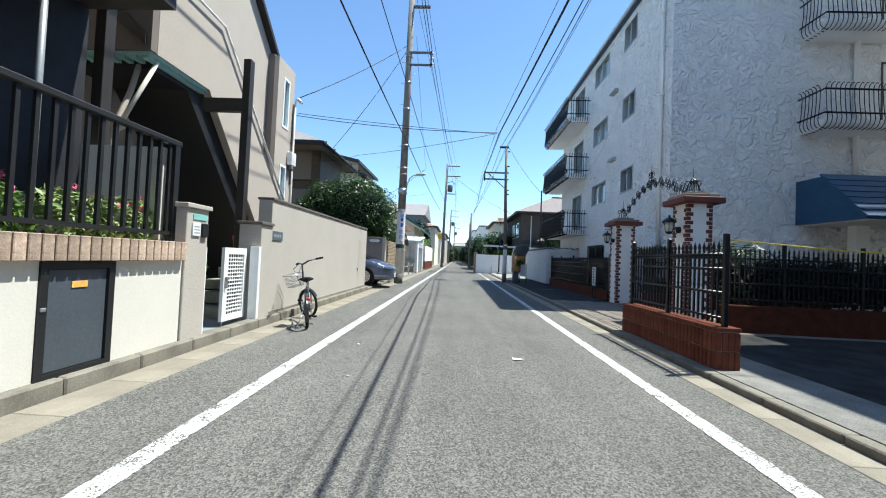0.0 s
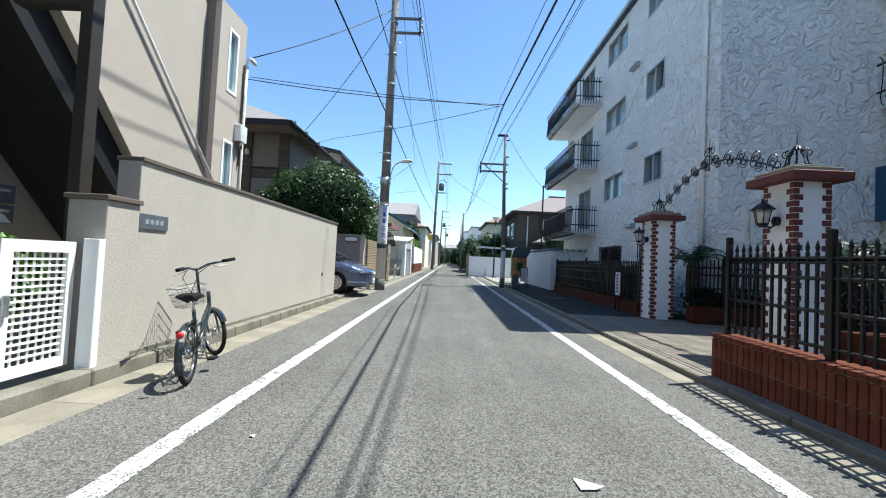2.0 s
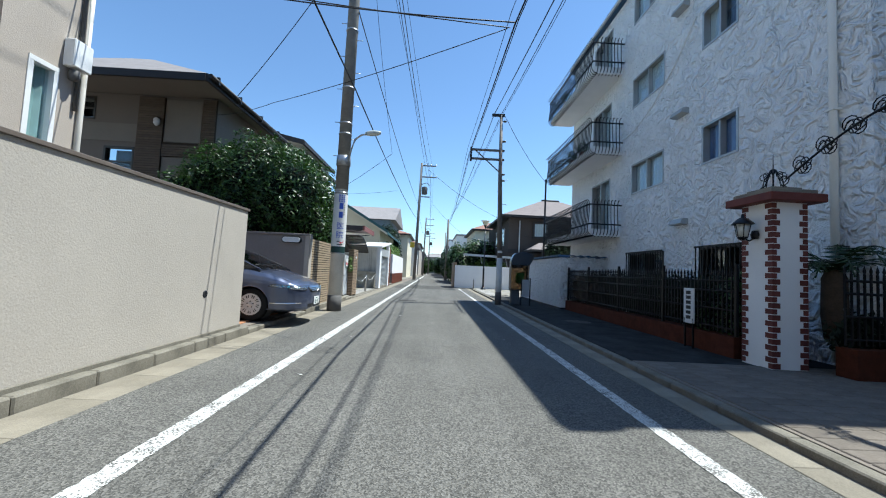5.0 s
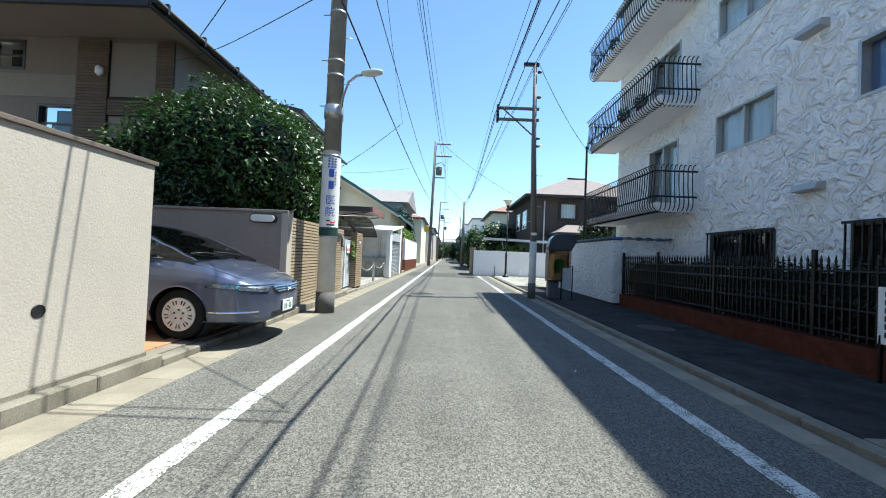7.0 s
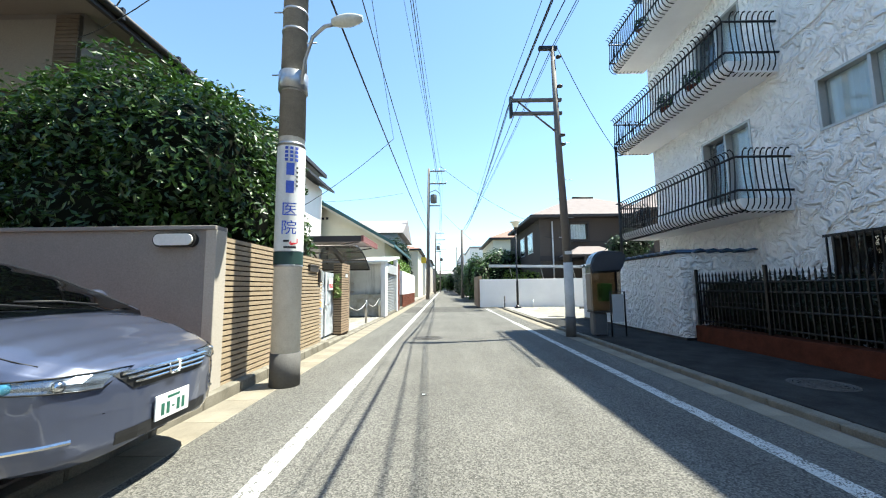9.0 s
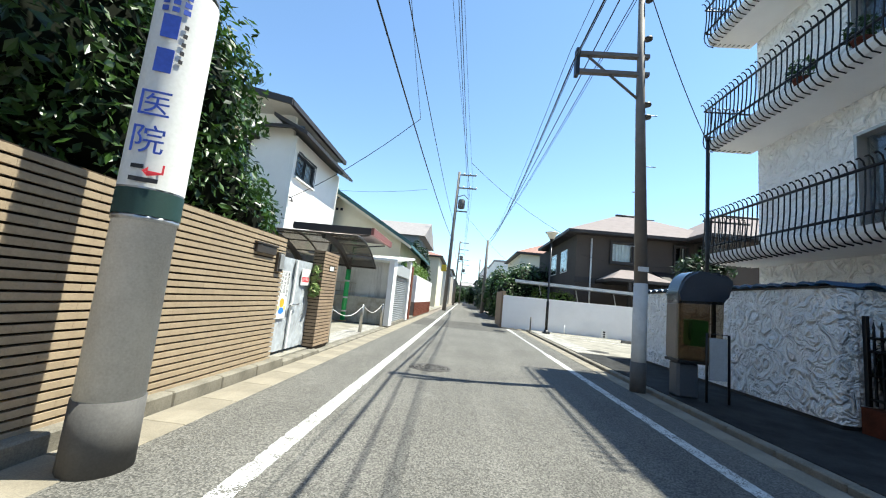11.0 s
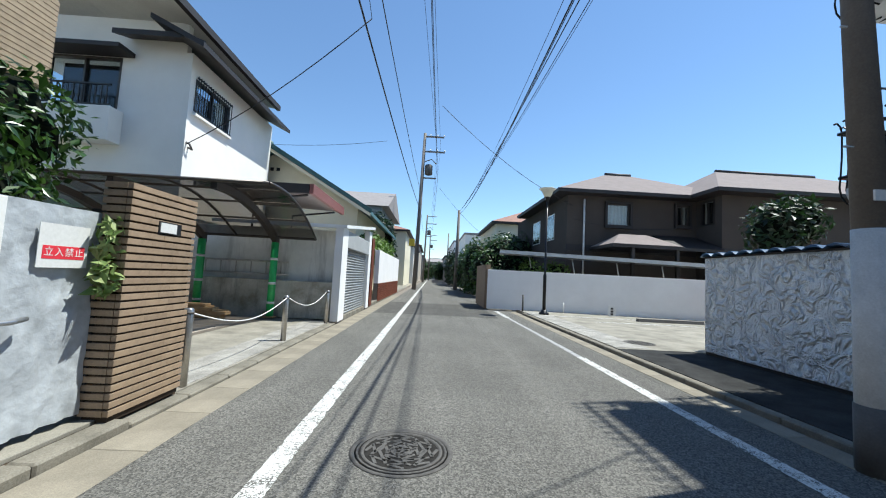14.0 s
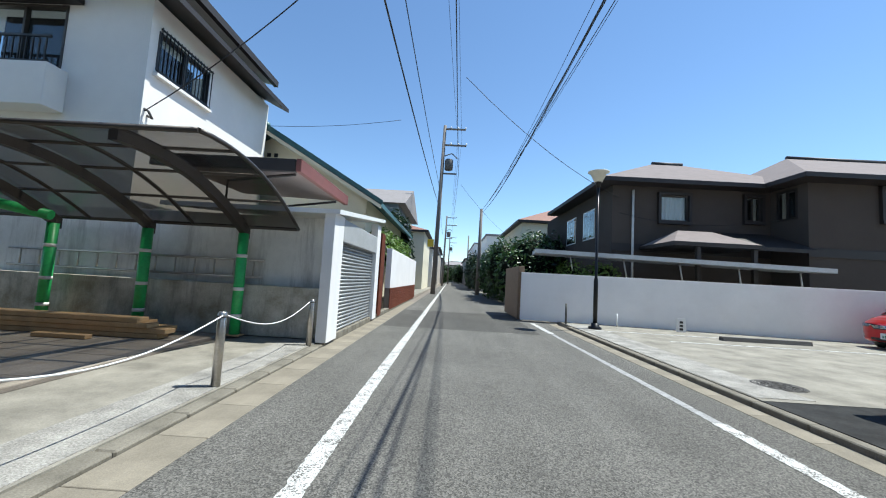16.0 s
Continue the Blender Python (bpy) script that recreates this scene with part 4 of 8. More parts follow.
plant("hedge", 4.6, 13.4, 0.05, [(4.58, 10.8 + i * 0.55, 0.70, 0.34, 0.62, 0.46) for i in range(11)], 9000, 0.05, 41, "clipped evergreen hedge behind the iron fence, darkened for shade", "hedge", HEDGE_SHADED, shrink=0.9)
plant("hedge", 6.2, 9.5, 0.05, [(5.0 + i * 0.7, 9.55, 0.5, 0.42, 0.12, 0.28) for i in range(6)], 1800, 0.05, 42, "low shrubs in the planter by the building, darkened for shade", "hedge", HEDGE_SHADED, shrink=0.8)
plant("shrub", 4.42, 10.6, 0.05, [(4.45, 10.62, 0.62, 0.24, 0.34, 0.55), (4.4, 10.95, 0.45, 0.24, 0.3, 0.4)], 1500, 0.05, 43, "dark green shrub beside the gate pillar", "shrub", LEAF)
plant("hedge", 5.6, 6.6, 0.05, [(4.7 + i * 0.6, 6.6, 0.85, 0.42, 0.3, 0.45) for i in range(5)], 2600, 0.05, 44, "shrubs behind the yard fence, darkened for shade", "hedge", HEDGE_SHADED, shrink=0.8)


def cycad(x, y, z, label, seed):
    """A short palm-like plant: a scaly trunk and stiff feathered fronds."""
    rng = random.Random(seed)
    t = thing("cycad", x, y, z, label, "palm")
    part("trunk", lathe([(0.10, 0), (0.13, 0.3), (0.12, 0.75), (0.08, 0.85)], x, y, z, 10), BARK, t)
    for k in range(16):
        a = 2 * math.pi * k / 16 + rng.uniform(-0.15, 0.15)
        l = rng.uniform(0.6, 0.8)
        rise = rng.uniform(0.15, 0.5)
        bm = bmesh.new()
        c, s = math.cos(a), math.sin(a)
        prev = None
        for i in range(13):
            q = i / 12
            p = Vector((x + c * l * q, y + s * l * q, z + 0.82 + rise * math.sin(q * 2.3) - 0.25 * q * q))
            if prev is not None:
                for side in (-1, 1):
                    w = 0.17 * math.sin(math.pi * (0.12 + 0.85 * q))
                    tip = p + Vector((-s * side * w + c * 0.05, c * side * w + s * 0.05, -0.03))
                    va, vb, vc = bm.verts.new(prev), bm.verts.new(prev * 0.3 + p * 0.7), bm.verts.new(tip)
                    bm.faces.new((va, vb, vc))
            prev = p
        tube([(x + c * l * q / 12, y + s * l * q / 12, z + 0.82 + rise * math.sin(q / 12 * 2.3) - 0.25 * (q / 12) ** 2) for q in range(13)], 0.008, 4, bm)
        part("frond", bm, LEAF_DARK, t)


cycad(4.95, 10.05 - 0.25, 0.42, "dark palm-like cycad by the gate pillar", 5)
cycad(5.0, 7.0, 0.3, "dark palm-like cycad behind the yard fence", 6)

# yellow rope from the fence post across the yard entrance
rope = solid("barrier_rope", tube([(2.66, 3.79, 1.32), (3.6, 3.66, 1.25), (4.8, 3.5, 1.20), (6.2, 3.35, 1.16), (7.47, 3.2, 1.18)], 0.007, 6), mat("yellow_rope", (0.65, 0.50, 0.05), 0.7, 0.3, 30, 0.5, 90),
             "thin yellow and black barrier rope tied to the fence post", "rope")

# small upright notice by the planter
sg = thing("notice_board", 3.85, 9.95, 0.05, "white upright notice board with a column of lettering", "sign")
NB = (3.98, 11.0)
part("leg", box(NB[0] - 0.012, NB[0] + 0.012, NB[1] - 0.10, NB[1] - 0.08, 0.05, 0.50), BLACK_IRON, sg)
part("leg", box(NB[0] - 0.012, NB[0] + 0.012, NB[1] + 0.08, NB[1] + 0.10, 0.05, 0.50), BLACK_IRON, sg)
bd = part("board", box(NB[0] - 0.012, NB[0] + 0.012, NB[1] - 0.11, NB[1] + 0.11, 0.42, 0.95, 0.003), PAPER, sg)
for i in range(6):
    part("lettering", box(NB[0] - 0.016, NB[0] - 0.0125, NB[1] - 0.05, NB[1] + 0.05, 0.86 - i * 0.075, 0.91 - i * 0.075), BLACK_PAINT, bd)

# ---- white stuccoed wall with a blue tile coping ----
solid("wall_white_stucco", box(3.92, 4.12, 16.62, 21.5, 0.10, 1.62, 0.006), STUCCO_FINE, "white rough-plastered street wall", "wall", kind="structure")
solid("wall_white_stucco_return", box(4.122, 5.298, 16.64, 16.80, 0.10, 1.62, 0.006), STUCCO_FINE, "white rough-plastered short return wall", "wall", kind="structure")
solid("wall_white_stucco_foot", box(3.93, 4.11, 16.63, 21.49, 0.04, 0.10), BLACK_PAINT, "black painted foot of the white wall", "plinth", kind="structure")
coping = solid("wall_coping", box(3.91, 4.13, 16.62, 21.51, 1.622, 1.645), ROOF_DARK, "blue glazed tile coping on the white wall", "coping", kind="structure")
tile = prism([(-0.13, 0.0), (-0.06, 0.05), (0.0, 0.065), (0.06, 0.05), (0.13, 0.0), (0.06, 0.03), (-0.06, 0.03)], "x", -0.17, 0.17)
tile_me = bpy.data.meshes.new("coping_tile")
tile.to_mesh(tile_me)
tile.free()
tile_me.materials.append(ROOF_BLUE)
for i in range(20):
    ob = new("coping_tile", tile_me)
    ob.parent = coping
    ob.matrix_basis = Matrix.Translation((4.02, 16.74 + i * 0.245, 1.64))
for i in range(5):
    ob = new("coping_tile", tile_me)
    ob.parent = coping
    ob.matrix_basis = pose(4.25 + i * 0.245, 16.72, 1.64, 0, 0, 90)


# ---- telephone kiosk, notice stand, parking yard, far wall ----
kiosk = thing("telephone_kiosk", 2.85, 17.5, 0.05, "capsule-shaped grey and black telephone kiosk on a pedestal", "telephone kiosk")
KX, KY = 2.85, 17.51
part("pedestal", box(KX - 0.26, KX + 0.02, KY - 0.11, KY + 0.12, 0.05, 0.52, 0.03), DARK_PANEL, kiosk)


for side, y0, y1 in (("near", KY - 0.15, KY - 0.13), ("far", KY + 0.13, KY + 0.15)):
    part("shell", prism([(KX - 0.27, 0.55), (KX + 0.29, 0.53), (KX + 0.31, 1.40), (KX - 0.27, 1.34)], "y", y0, y1), glass_mat("smoked_acrylic_" + side, (0.66, 0.58, 0.48), 0.06), kiosk, "smoked acrylic side")
cap_pts = [(KX - 0.29, 1.30)] + [(KX - 0.02 - 0.27 * math.cos(a), 1.40 + 0.36 * math.sin(a)) for a in (0.1, 0.35, 0.6, 0.85, 1.1, 1.35, 1.57)]
cap_pts += [(KX + 0.22, 1.76), (KX + 0.36, 1.73), (KX + 0.44, 1.66), (KX + 0.43, 1.55), (KX + 0.36, 1.43), (KX + 0.31, 1.33)]
hood = prism(cap_pts, "y", KY - 0.17, KY + 0.17)
bmesh.ops.bevel(hood, geom=[e for e in hood.edges if abs(e.verts[0].co.y - e.verts[1].co.y) < 1e-6], offset=0.035, segments=3, affect="EDGES")
part("hood", hood, mat("blue_black_hood", (0.018, 0.026, 0.04), 0.22, 0.1, 4, 0.02, 40, coat=0.4), kiosk, "dark glossy bulging hood", True)
part("front_panel", box(KX - 0.30, KX - 0.272, KY - 0.13, KY + 0.13, 0.56, 1.30, 0.012), mat("tan_panel", (0.22, 0.175, 0.135), 0.5, 0.1, 4, 0.05, 40), kiosk)
part("floor", box(KX - 0.29, KX + 0.31, KY - 0.17, KY + 0.17, 0.515, 0.548, 0.004), BLACK_PAINT, kiosk)
part("back_post", box(KX + 0.25, KX + 0.29, KY - 0.02, KY + 0.02, 0.55, 1.40), BLACK_PAINT, kiosk)
ph = part("telephone", box(KX - 0.08, KX + 0.16, KY - 0.09, KY + 0.11, 0.74, 1.10, 0.02), mat("telephone_green", (0.10, 0.50, 0.18), 0.4, 0.1, 4, 0.03, 40), kiosk, "green public telephone")
part("handset", tube([(KX - 0.10, KY - 0.105, 0.82), (KX - 0.12, KY - 0.105, 0.93), (KX - 0.10, KY - 0.105, 1.04)], 0.02, 8), mat("handset_green", (0.06, 0.30, 0.11), 0.4), ph)

st = thing("notice_stand", 3.35, 17.3, 0.05, "thin black tubular stand with a grey notice panel", "notice stand")
part("stand_frame", tube([(2.89, 17.28, 0.05), (2.89, 17.28, 0.93), (3.17, 17.28, 0.93), (3.17, 17.28, 0.05)], 0.018, 6), BLACK_PAINT, st)
part("panel", box(2.92, 3.14, 17.27, 17.29, 0.34, 0.88), mat("grey_notice", (0.36, 0.39, 0.42), 0.5), st)

# covers in road and footway
def cover(x, y, z, r, label):
    t = thing("manhole_cover", x, y, z, label, "manhole cover", "manhole covers")
    part("rim", lathe([(r + 0.03, 0), (r + 0.03, 0.003), (r + 0.004, 0.004), (r, 0.0)], x, y, z, 28), STEEL_WORN, t)
    part("lid", lathe([(r - 0.006, 0.0), (r - 0.006, 0.001)], x, y, z, 28), LID_DIRT, t, "dirt-filled lid ground")
    for q0, q1 in ((0.80, 0.88), (0.92, 0.975)):
        part("ring", lathe([(r * q0, 0.0), (r * q0 + 0.002, 0.006), (r * q1 - 0.002, 0.006), (r * q1, 0.0)], x, y, z, 28), STEEL_WORN, t)
    for rows, q, w, n in ((8, 0.60, 0.085, 3), (6, 0.33, 0.06, 3), (3, 0.10, 0.045, 2)):
        for k in range(rows):
            a = 6.2832 * (k + 0.3 * n) / rows
            c, s = math.cos(a), math.sin(a)
            for j in range(n):
                d = (j - (n - 1) / 2) * r * 0.105
                bend = 0.35 if j % 2 else -0.35
                bm = box(-0.011, 0.011, -w / (1 + 0.4 * j), w / (1 + 0.4 * j), 0.0, 0.006, 0.002)
                bm.transform(Matrix.Translation((x + (q * r + d) * c, y + (q * r + d) * s, z)) @ Matrix.Rotation(a + bend, 4, "Z"))
                part("relief", bm, STEEL_WORN, t)


LID_DIRT = mat("lid_dirt", (0.028, 0.026, 0.024), 0.95, 0.3, 20, 0.4, 60)
STEEL_WORN = mat("worn_cast_iron", (0.105, 0.10, 0.095), 0.8, 0.3, 14, 0.5, 60)
cover(-0.755, 17.83, 0.001, 0.29, "round cast iron manhole cover with cast relief in the road")
cover(3.30, 13.6, 0.056, 0.24, "round cast iron cover in the shaded footway")
cover(3.28, 22.3, 0.061, 0.24, "round cast iron cover in the parking yard")

# parking yard
sheet("parking_gravel_edge", 2.54, 3.15, 21.7, 28.1, 0.0635, bpy.data.materials["exposed_gravel"], "strip of washed gravel concrete beside the parking yard kerb", "paving", thick=0.05)
solid("bay_line", box(2.9, 6.4, 26.9, 26.98, 0.060, 0.064), ROADPAINT, "worn white bay line on the concrete", "road line", kind="structure")
solid("bay_line_side", box(4.0, 9.0, 25.7, 25.78, 0.060, 0.064), ROADPAINT, "worn white bay line on the concrete", "road line", kind="structure")
ws = thing("wheel_stop", 6.8, 26.5, 0.06, "long dark concrete wheel stop", "wheel stop")
part("block", prism([(26.42, 0.06), (26.58, 0.06), (26.56, 0.15), (26.44, 0.15)], "x", 5.6, 7.6), POLE_DARK, ws)
bs = thing("bay_sign", 5.4, 27.7, 0.06, "small white number board leaning on the far wall", "sign")
part("board", box(5.25, 5.50, 27.62, 27.64, 0.08, 0.42), PAPER, bs)
for i in range(3):
    part("lettering", box(5.33, 5.42, 27.616, 27.619, 0.30 - i * 0.09, 0.36 - i * 0.09), BLACK_PAINT, bs)
tap = thing("standpipe", 3.9, 28.2, 0.06, "thin grey standpipe by the far wall", "standpipe")
part("pipe", tube([(3.95, 28.15, 0.06), (3.95, 28.15, 0.42)], 0.02, 6), WHITE_METAL, tap)
tp2 = thing("bollard", 2.55, 28.1, 0.05, "short rusty post at the end of the kerb", "bollard")
part("post", tube([(2.55, 28.15, 0.05), (2.55, 28.15, 0.62)], 0.03, 8), POLE_DARK, tp2)

fw = solid("wall_far_white", box(0, 12, 0, 0.18, 0.04, 1.44, 0.004), WHITE_WALL, "long smooth white painted boundary wall", "wall", kind="structure")
fw.matrix_basis = pose(1.42, 28.85, 0, 0, 0, -7.2)
ROOT[fw.name] = fw.matrix_basis.copy()
solid("wall_far_side", box(1.36, 1.54, 29.05, 31.6, 0.04, 1.62, 0.004), TILE_BROWN, "brown brick side wall at the corner", "wall", kind="structure")

# garden lamp at the corner
gl = thing("garden_lamp", 2.95, 27.1, 0.05, "black post lamp with a pale conical head", "street lamp")
LX, LY = 3.02, 27.3
part("foot", lathe([(0.16, 0), (0.16, 0.06), (0.10, 0.09), (0.09, 0.16)], LX, LY, 0.05, 12), BLACK_IRON, gl)
part("post", lathe([(0.055, 0.1), (0.055, 1.25), (0.035, 1.3), (0.032, 3.72)], LX, LY, 0.05, 10), BLACK_IRON, gl)
part("bracket", lathe([(0.04, 3.65), (0.09, 3.82), (0.10, 3.84)], LX, LY, 0.05, 10), BLACK_IRON, gl)
part("shade", lathe([(0.10, 3.80), (0.20, 4.02), (0.27, 4.05), (0.27, 4.07), (0.0, 4.10)], LX, LY, 0.05, 16), mat("lamp_glass", (0.70, 0.68, 0.58), 0.35), gl)

# house beyond the far wall
hr = thing("house", 5.5, 31.4, 0.0, "dark grey-brown two-storey house with faded slate hip roof", "house")
HOUSE_DARK = mat("dark_brown_render", (0.0775, 0.0651, 0.057), 0.9, 0.08, 0.8, 0.4, 60)
part("wall", holed("y", 31.9, 0.2, 5.35, 11.3, 0.0, 5.1, [(7.15, 8.2, 3.78, 4.78), (10.35, 10.92, 3.93, 4.85)]), HOUSE_DARK, hr)
part("wall", box(5.35, 5.55, 32.1, 41.5, 0.0, 5.1), HOUSE_DARK, hr)
part("wall", holed("y", 30.4, 0.2, 11.3, 22, 0.0, 5.1, [(13.75, 15.2, 3.9, 4.95), (17.4, 18.8, 3.9, 4.95)]), HOUSE_DARK, hr)
part("wall", holed("x", 11.3, 0.2, 30.6, 31.9, 0.0, 5.1, [(30.78, 31.62, 3.9, 5.0)]), HOUSE_DARK, hr)
part("band", box(5.31, 11.26, 31.86, 31.90, 2.55, 2.85), ROOF_DARK, hr)
part("band", box(11.26, 22, 30.36, 30.40, 2.55, 2.85), ROOF_DARK, hr)
window(hr, "x", 11.3, -1, 30.78, 31.62, 3.9, 5.0, ROOF_DARK, 1, None, fw=0.08)
for u0, u1, z0, z1, yy, cur in ((7.15, 8.2, 3.78, 4.78, 31.9, CURTAIN), (10.35, 10.92, 3.93, 4.85, 31.9, None), (13.75, 15.2, 3.9, 4.95, 30.4, None), (17.4, 18.8, 3.9, 4.95, 30.4, None)):
    w = window(hr, "y", yy, -1, u0, u1, z0, z1, ALU_DARK, 0 if cur else 1, cur, fw=0.05)
    fr = bmesh.new()
    box(u0 - 0.10, u1 + 0.10, yy - 0.14, yy - 0.004, z1, z1 + 0.10, bm=fr)
    box(u0 - 0.10, u1 + 0.10, yy - 0.14, yy - 0.004, z0 - 0.12, z0, bm=fr)
    box(u0 - 0.10, u0, yy - 0.12, yy - 0.004, z0, z1, bm=fr)
    box(u1, u1 + 0.10, yy - 0.12, yy - 0.004, z0, z1, bm=fr)
    part("window_surround", fr, ROOF_DARK, w)
for y0 in (33.6, 36.0):
    window(hr, "x", 5.35, -1, y0, y0 + 1.4, 3.2, 4.5, WHITE_METAL, 1, CURTAIN, inset=-0.03)
part("downpipe", tube([(6.1, 31.82, 0.3), (6.1, 31.82, 4.9)], 0.045, 8), POLE, hr)


def hip_roof(parent, x0, x1, y0, y1, z, h, ridge, material, over=0.6):
    """A hipped roof with a dark eaves board. ridge: share of the longer side."""
    bm = bmesh.new()
    a = [bm.verts.new(p) for p in ((x0 - over, y0 - over, z), (x1 + over, y0 - over, z), (x1 + over, y1 + over, z), (x0 - over, y1 + over, z))]
    cx, cy = (x0 + x1) / 2, (y0 + y1) / 2
    if x1 - x0 > y1 - y0:
        e = (x1 - x0) * ridge / 2
        r = [bm.verts.new((cx - e, cy, z + h)), bm.verts.new((cx + e, cy, z + h))]
        bm.faces.new((a[0], a[1], r[1], r[0]))
        bm.faces.new((a[2], a[3], r[0], r[1]))
        bm.faces.new((a[1], a[2], r[1]))
        bm.faces.new((a[3], a[0], r[0]))
    else:
        e = (y1 - y0) * ridge / 2
        r = [bm.verts.new((cx, cy - e, z + h)), bm.verts.new((cx, cy + e, z + h))]
        bm.faces.new((a[0], a[1], r[0]))
        bm.faces.new((a[1], a[2], r[1], r[0]))
        bm.faces.new((a[2], a[3], r[1]))
        bm.faces.new((a[3], a[0], r[0], r[1]))
    bm.faces.new(a)
    rf = part("roof", bm, material, parent)
    part("eaves_board", box(x0 - over - 0.03, x1 + over + 0.03, y0 - over - 0.03, y1 + over + 0.03, z - 0.16, z - 0.004), ROOF_DARK, parent)
    part("ridge_cap", tube([tuple(v) for v in ((cx - e, cy, z + h + 0.03), (cx + e, cy, z + h + 0.03))] if x1 - x0 > y1 - y0 else [(cx, cy - e, z + h + 0.03), (cx, cy + e, z + h + 0.03)], 0.09, 6), ROOF_DARK, parent)
    return rf


hip_roof(hr, 5.35, 13.2, 31.9, 38.5, 5.24, 1.85, 0.18, ROOF_PINK)
hip_roof(hr, 11.3, 22, 30.4, 38.0, 5.26, 2.05, 0.50, ROOF_PINK, 0.65)
pr_roof = thing("porch", 9.2, 30.3, 0.0, "small pale slate porch roof in front of the dark house", "porch")
bm = bmesh.new()
a = [bm.verts.new(p) for p in ((6.4, 29.7, 2.75), (9.2, 29.7, 2.75), (9.2, 31.85, 2.75), (6.4, 31.85, 2.75))]
r = [bm.verts.new((7.3, 31.0, 3.3)), bm.verts.new((8.5, 31.0, 3.3))]
bm.faces.new((a[0], a[1], r[1], r[0])), bm.faces.new((a[1], a[2], r[1])), bm.faces.new((a[3], a[0], r[0])), bm.faces.new((a[2], a[3], r[0], r[1])), bm.faces.new(a)
part("roof", bm, ROOF_PINK, pr_roof)
part("eaves_board", box(6.38, 9.22, 29.68, 31.84, 2.62, 2.745), ROOF_DARK, pr_roof)
part("post", box(7.2, 7.32, 29.8, 29.92, 0, 2.61), ROOF_DARK, pr_roof)
part("post", box(9.0, 9.12, 29.8, 29.92, 0, 2.61), ROOF_DARK, pr_roof)
part("lean_to_roof", prism([(30.0, 2.62), (31.85, 3.35), (31.85, 3.45), (30.0, 2.74)], "x", 9.24, 11.2), ROOF_DARK, pr_roof, "dark lean-to roof")
cpr = thing("carport", 5.5, 29.6, 0.0, "long flat grey carport roof on struts behind the white wall", "carport")
cbm = box(0, 8.3, 0, 2.0, 0, 0.13)
cbm.transform(pose(2.0, 29.75, 2.12, 2, 1.6, -9.5))
cr = part("roof", cbm, mat("carport_sheet", (0.45, 0.48, 0.50), 0.4, 0.1, 2, 0.1, 30), cpr)
for i in range(5):
    x = 3.4 + i * 1.6
    part("strut", tube([(x, 29.95 - i * 0.24, 1.0), (x - 0.28, 29.75 - i * 0.24, 2.07 - i * 0.045)], 0.025, 6), STAINLESS, cpr)


# ---- first house on the left: meter door, brick coping, railing, gate, stair ----
md = thing("meter_door", -2.62, 2.52, 0.1, "dark grey metal service door in a black frame with a yellow tag", "meter door")
fr = bmesh.new()
box(-2.70, -2.605, 2.262, 2.31, 0.105, 0.882, bm=fr)
box(-2.70, -2.605, 2.73, 2.778, 0.105, 0.882, bm=fr)
box(-2.70, -2.605, 2.31, 2.73, 0.83, 0.882, bm=fr)
box(-2.70, -2.605, 2.31, 2.73, 0.105, 0.15, bm=fr)
part("frame", fr, BLACK_PAINT, md)
dl = part("leaf", box(-2.68, -2.625, 2.312, 2.728, 0.152, 0.828, 0.004), DARK_PANEL, md)
part("tag", box(-2.624, -2.618, 2.47, 2.58, 0.70, 0.745, 0.001), mat("yellow_tag", (0.75, 0.42, 0.10), 0.5, 0.3, 30, 0, 40), dl)
part("handle", box(-2.624, -2.595, 2.268, 2.30, 0.56, 0.585, 0.004), STEEL, dl)

rail = thing("railing", -2.74, 2.8, 1.05, "black painted iron railing above the brick planter", "railing")
for i in range(22):
    y = 1.05 + i * 0.112
    part("baluster", box(-2.753, -2.727, y - 0.013, y + 0.013, 1.14, 1.98), BLACK_PAINT, rail)
part("top_rail", box(-2.775, -2.705, -2, 3.52, 1.98, 2.03, 0.008), BLACK_PAINT, rail)
part("bottom_rail", box(-2.76, -2.72, -2, 3.50, 1.12, 1.155), BLACK_PAINT, rail)
part("end_post", box(-2.77, -2.71, 3.44, 3.50, 1.06, 2.0), BLACK_PAINT, rail)
solid("terrace_end_wall", box(-4.2, -2.80, 3.40, 3.50, 1.07, 1.95), BEIGE_PALE, "pale rendered end wall of the raised terrace", "wall", kind="structure")
solid("terrace_fill", box(-6.0, -2.81, -4, 3.395, 0.06, 1.0), MORTAR, "raised soil bed behind the low wall", "terrace", kind="structure")
for y, c, n in ((2.1, 0, 1), (2.75, 1, 2), (3.2, 2, 3)):
    t = thing("geranium", -2.95, y, 1.0, "green geranium plant with pink flowers on the terrace", "flower", "terrace flowers")
    part("foliage", leaves([(-2.95, y, 1.22, 0.17, 0.30, 0.22), (-2.97, y + 0.2, 1.12, 0.15, 0.2, 0.15)], 620, 0.042, 60 + n), LEAF_PALE if n > 1 else LEAF_LIGHT, t)
    rng = random.Random(n)
    for k in range(5):
        fx, fy, fz = -2.90 + rng.uniform(-0.1, 0.08), y + rng.uniform(-0.25, 0.3), 1.42 + rng.uniform(-0.08, 0.06)
        part("flower", leaves([(fx, fy, fz, 0.025, 0.025, 0.02)], 14, 0.016, 70 + k), mat("pink_petal", (0.75, 0.12, 0.25), 0.6) if k == 0 else bpy.data.materials["pink_petal"], t)
# unseen block over the terrace, added to keep sun and sky off it
solid("terrace_ceiling", box(-7.5, -2.75, -5, 3.38, 3.25, 6.5), BROWN_STEEL, "unseen dark overhang added to shade the terrace", "ceiling", kind="structure")
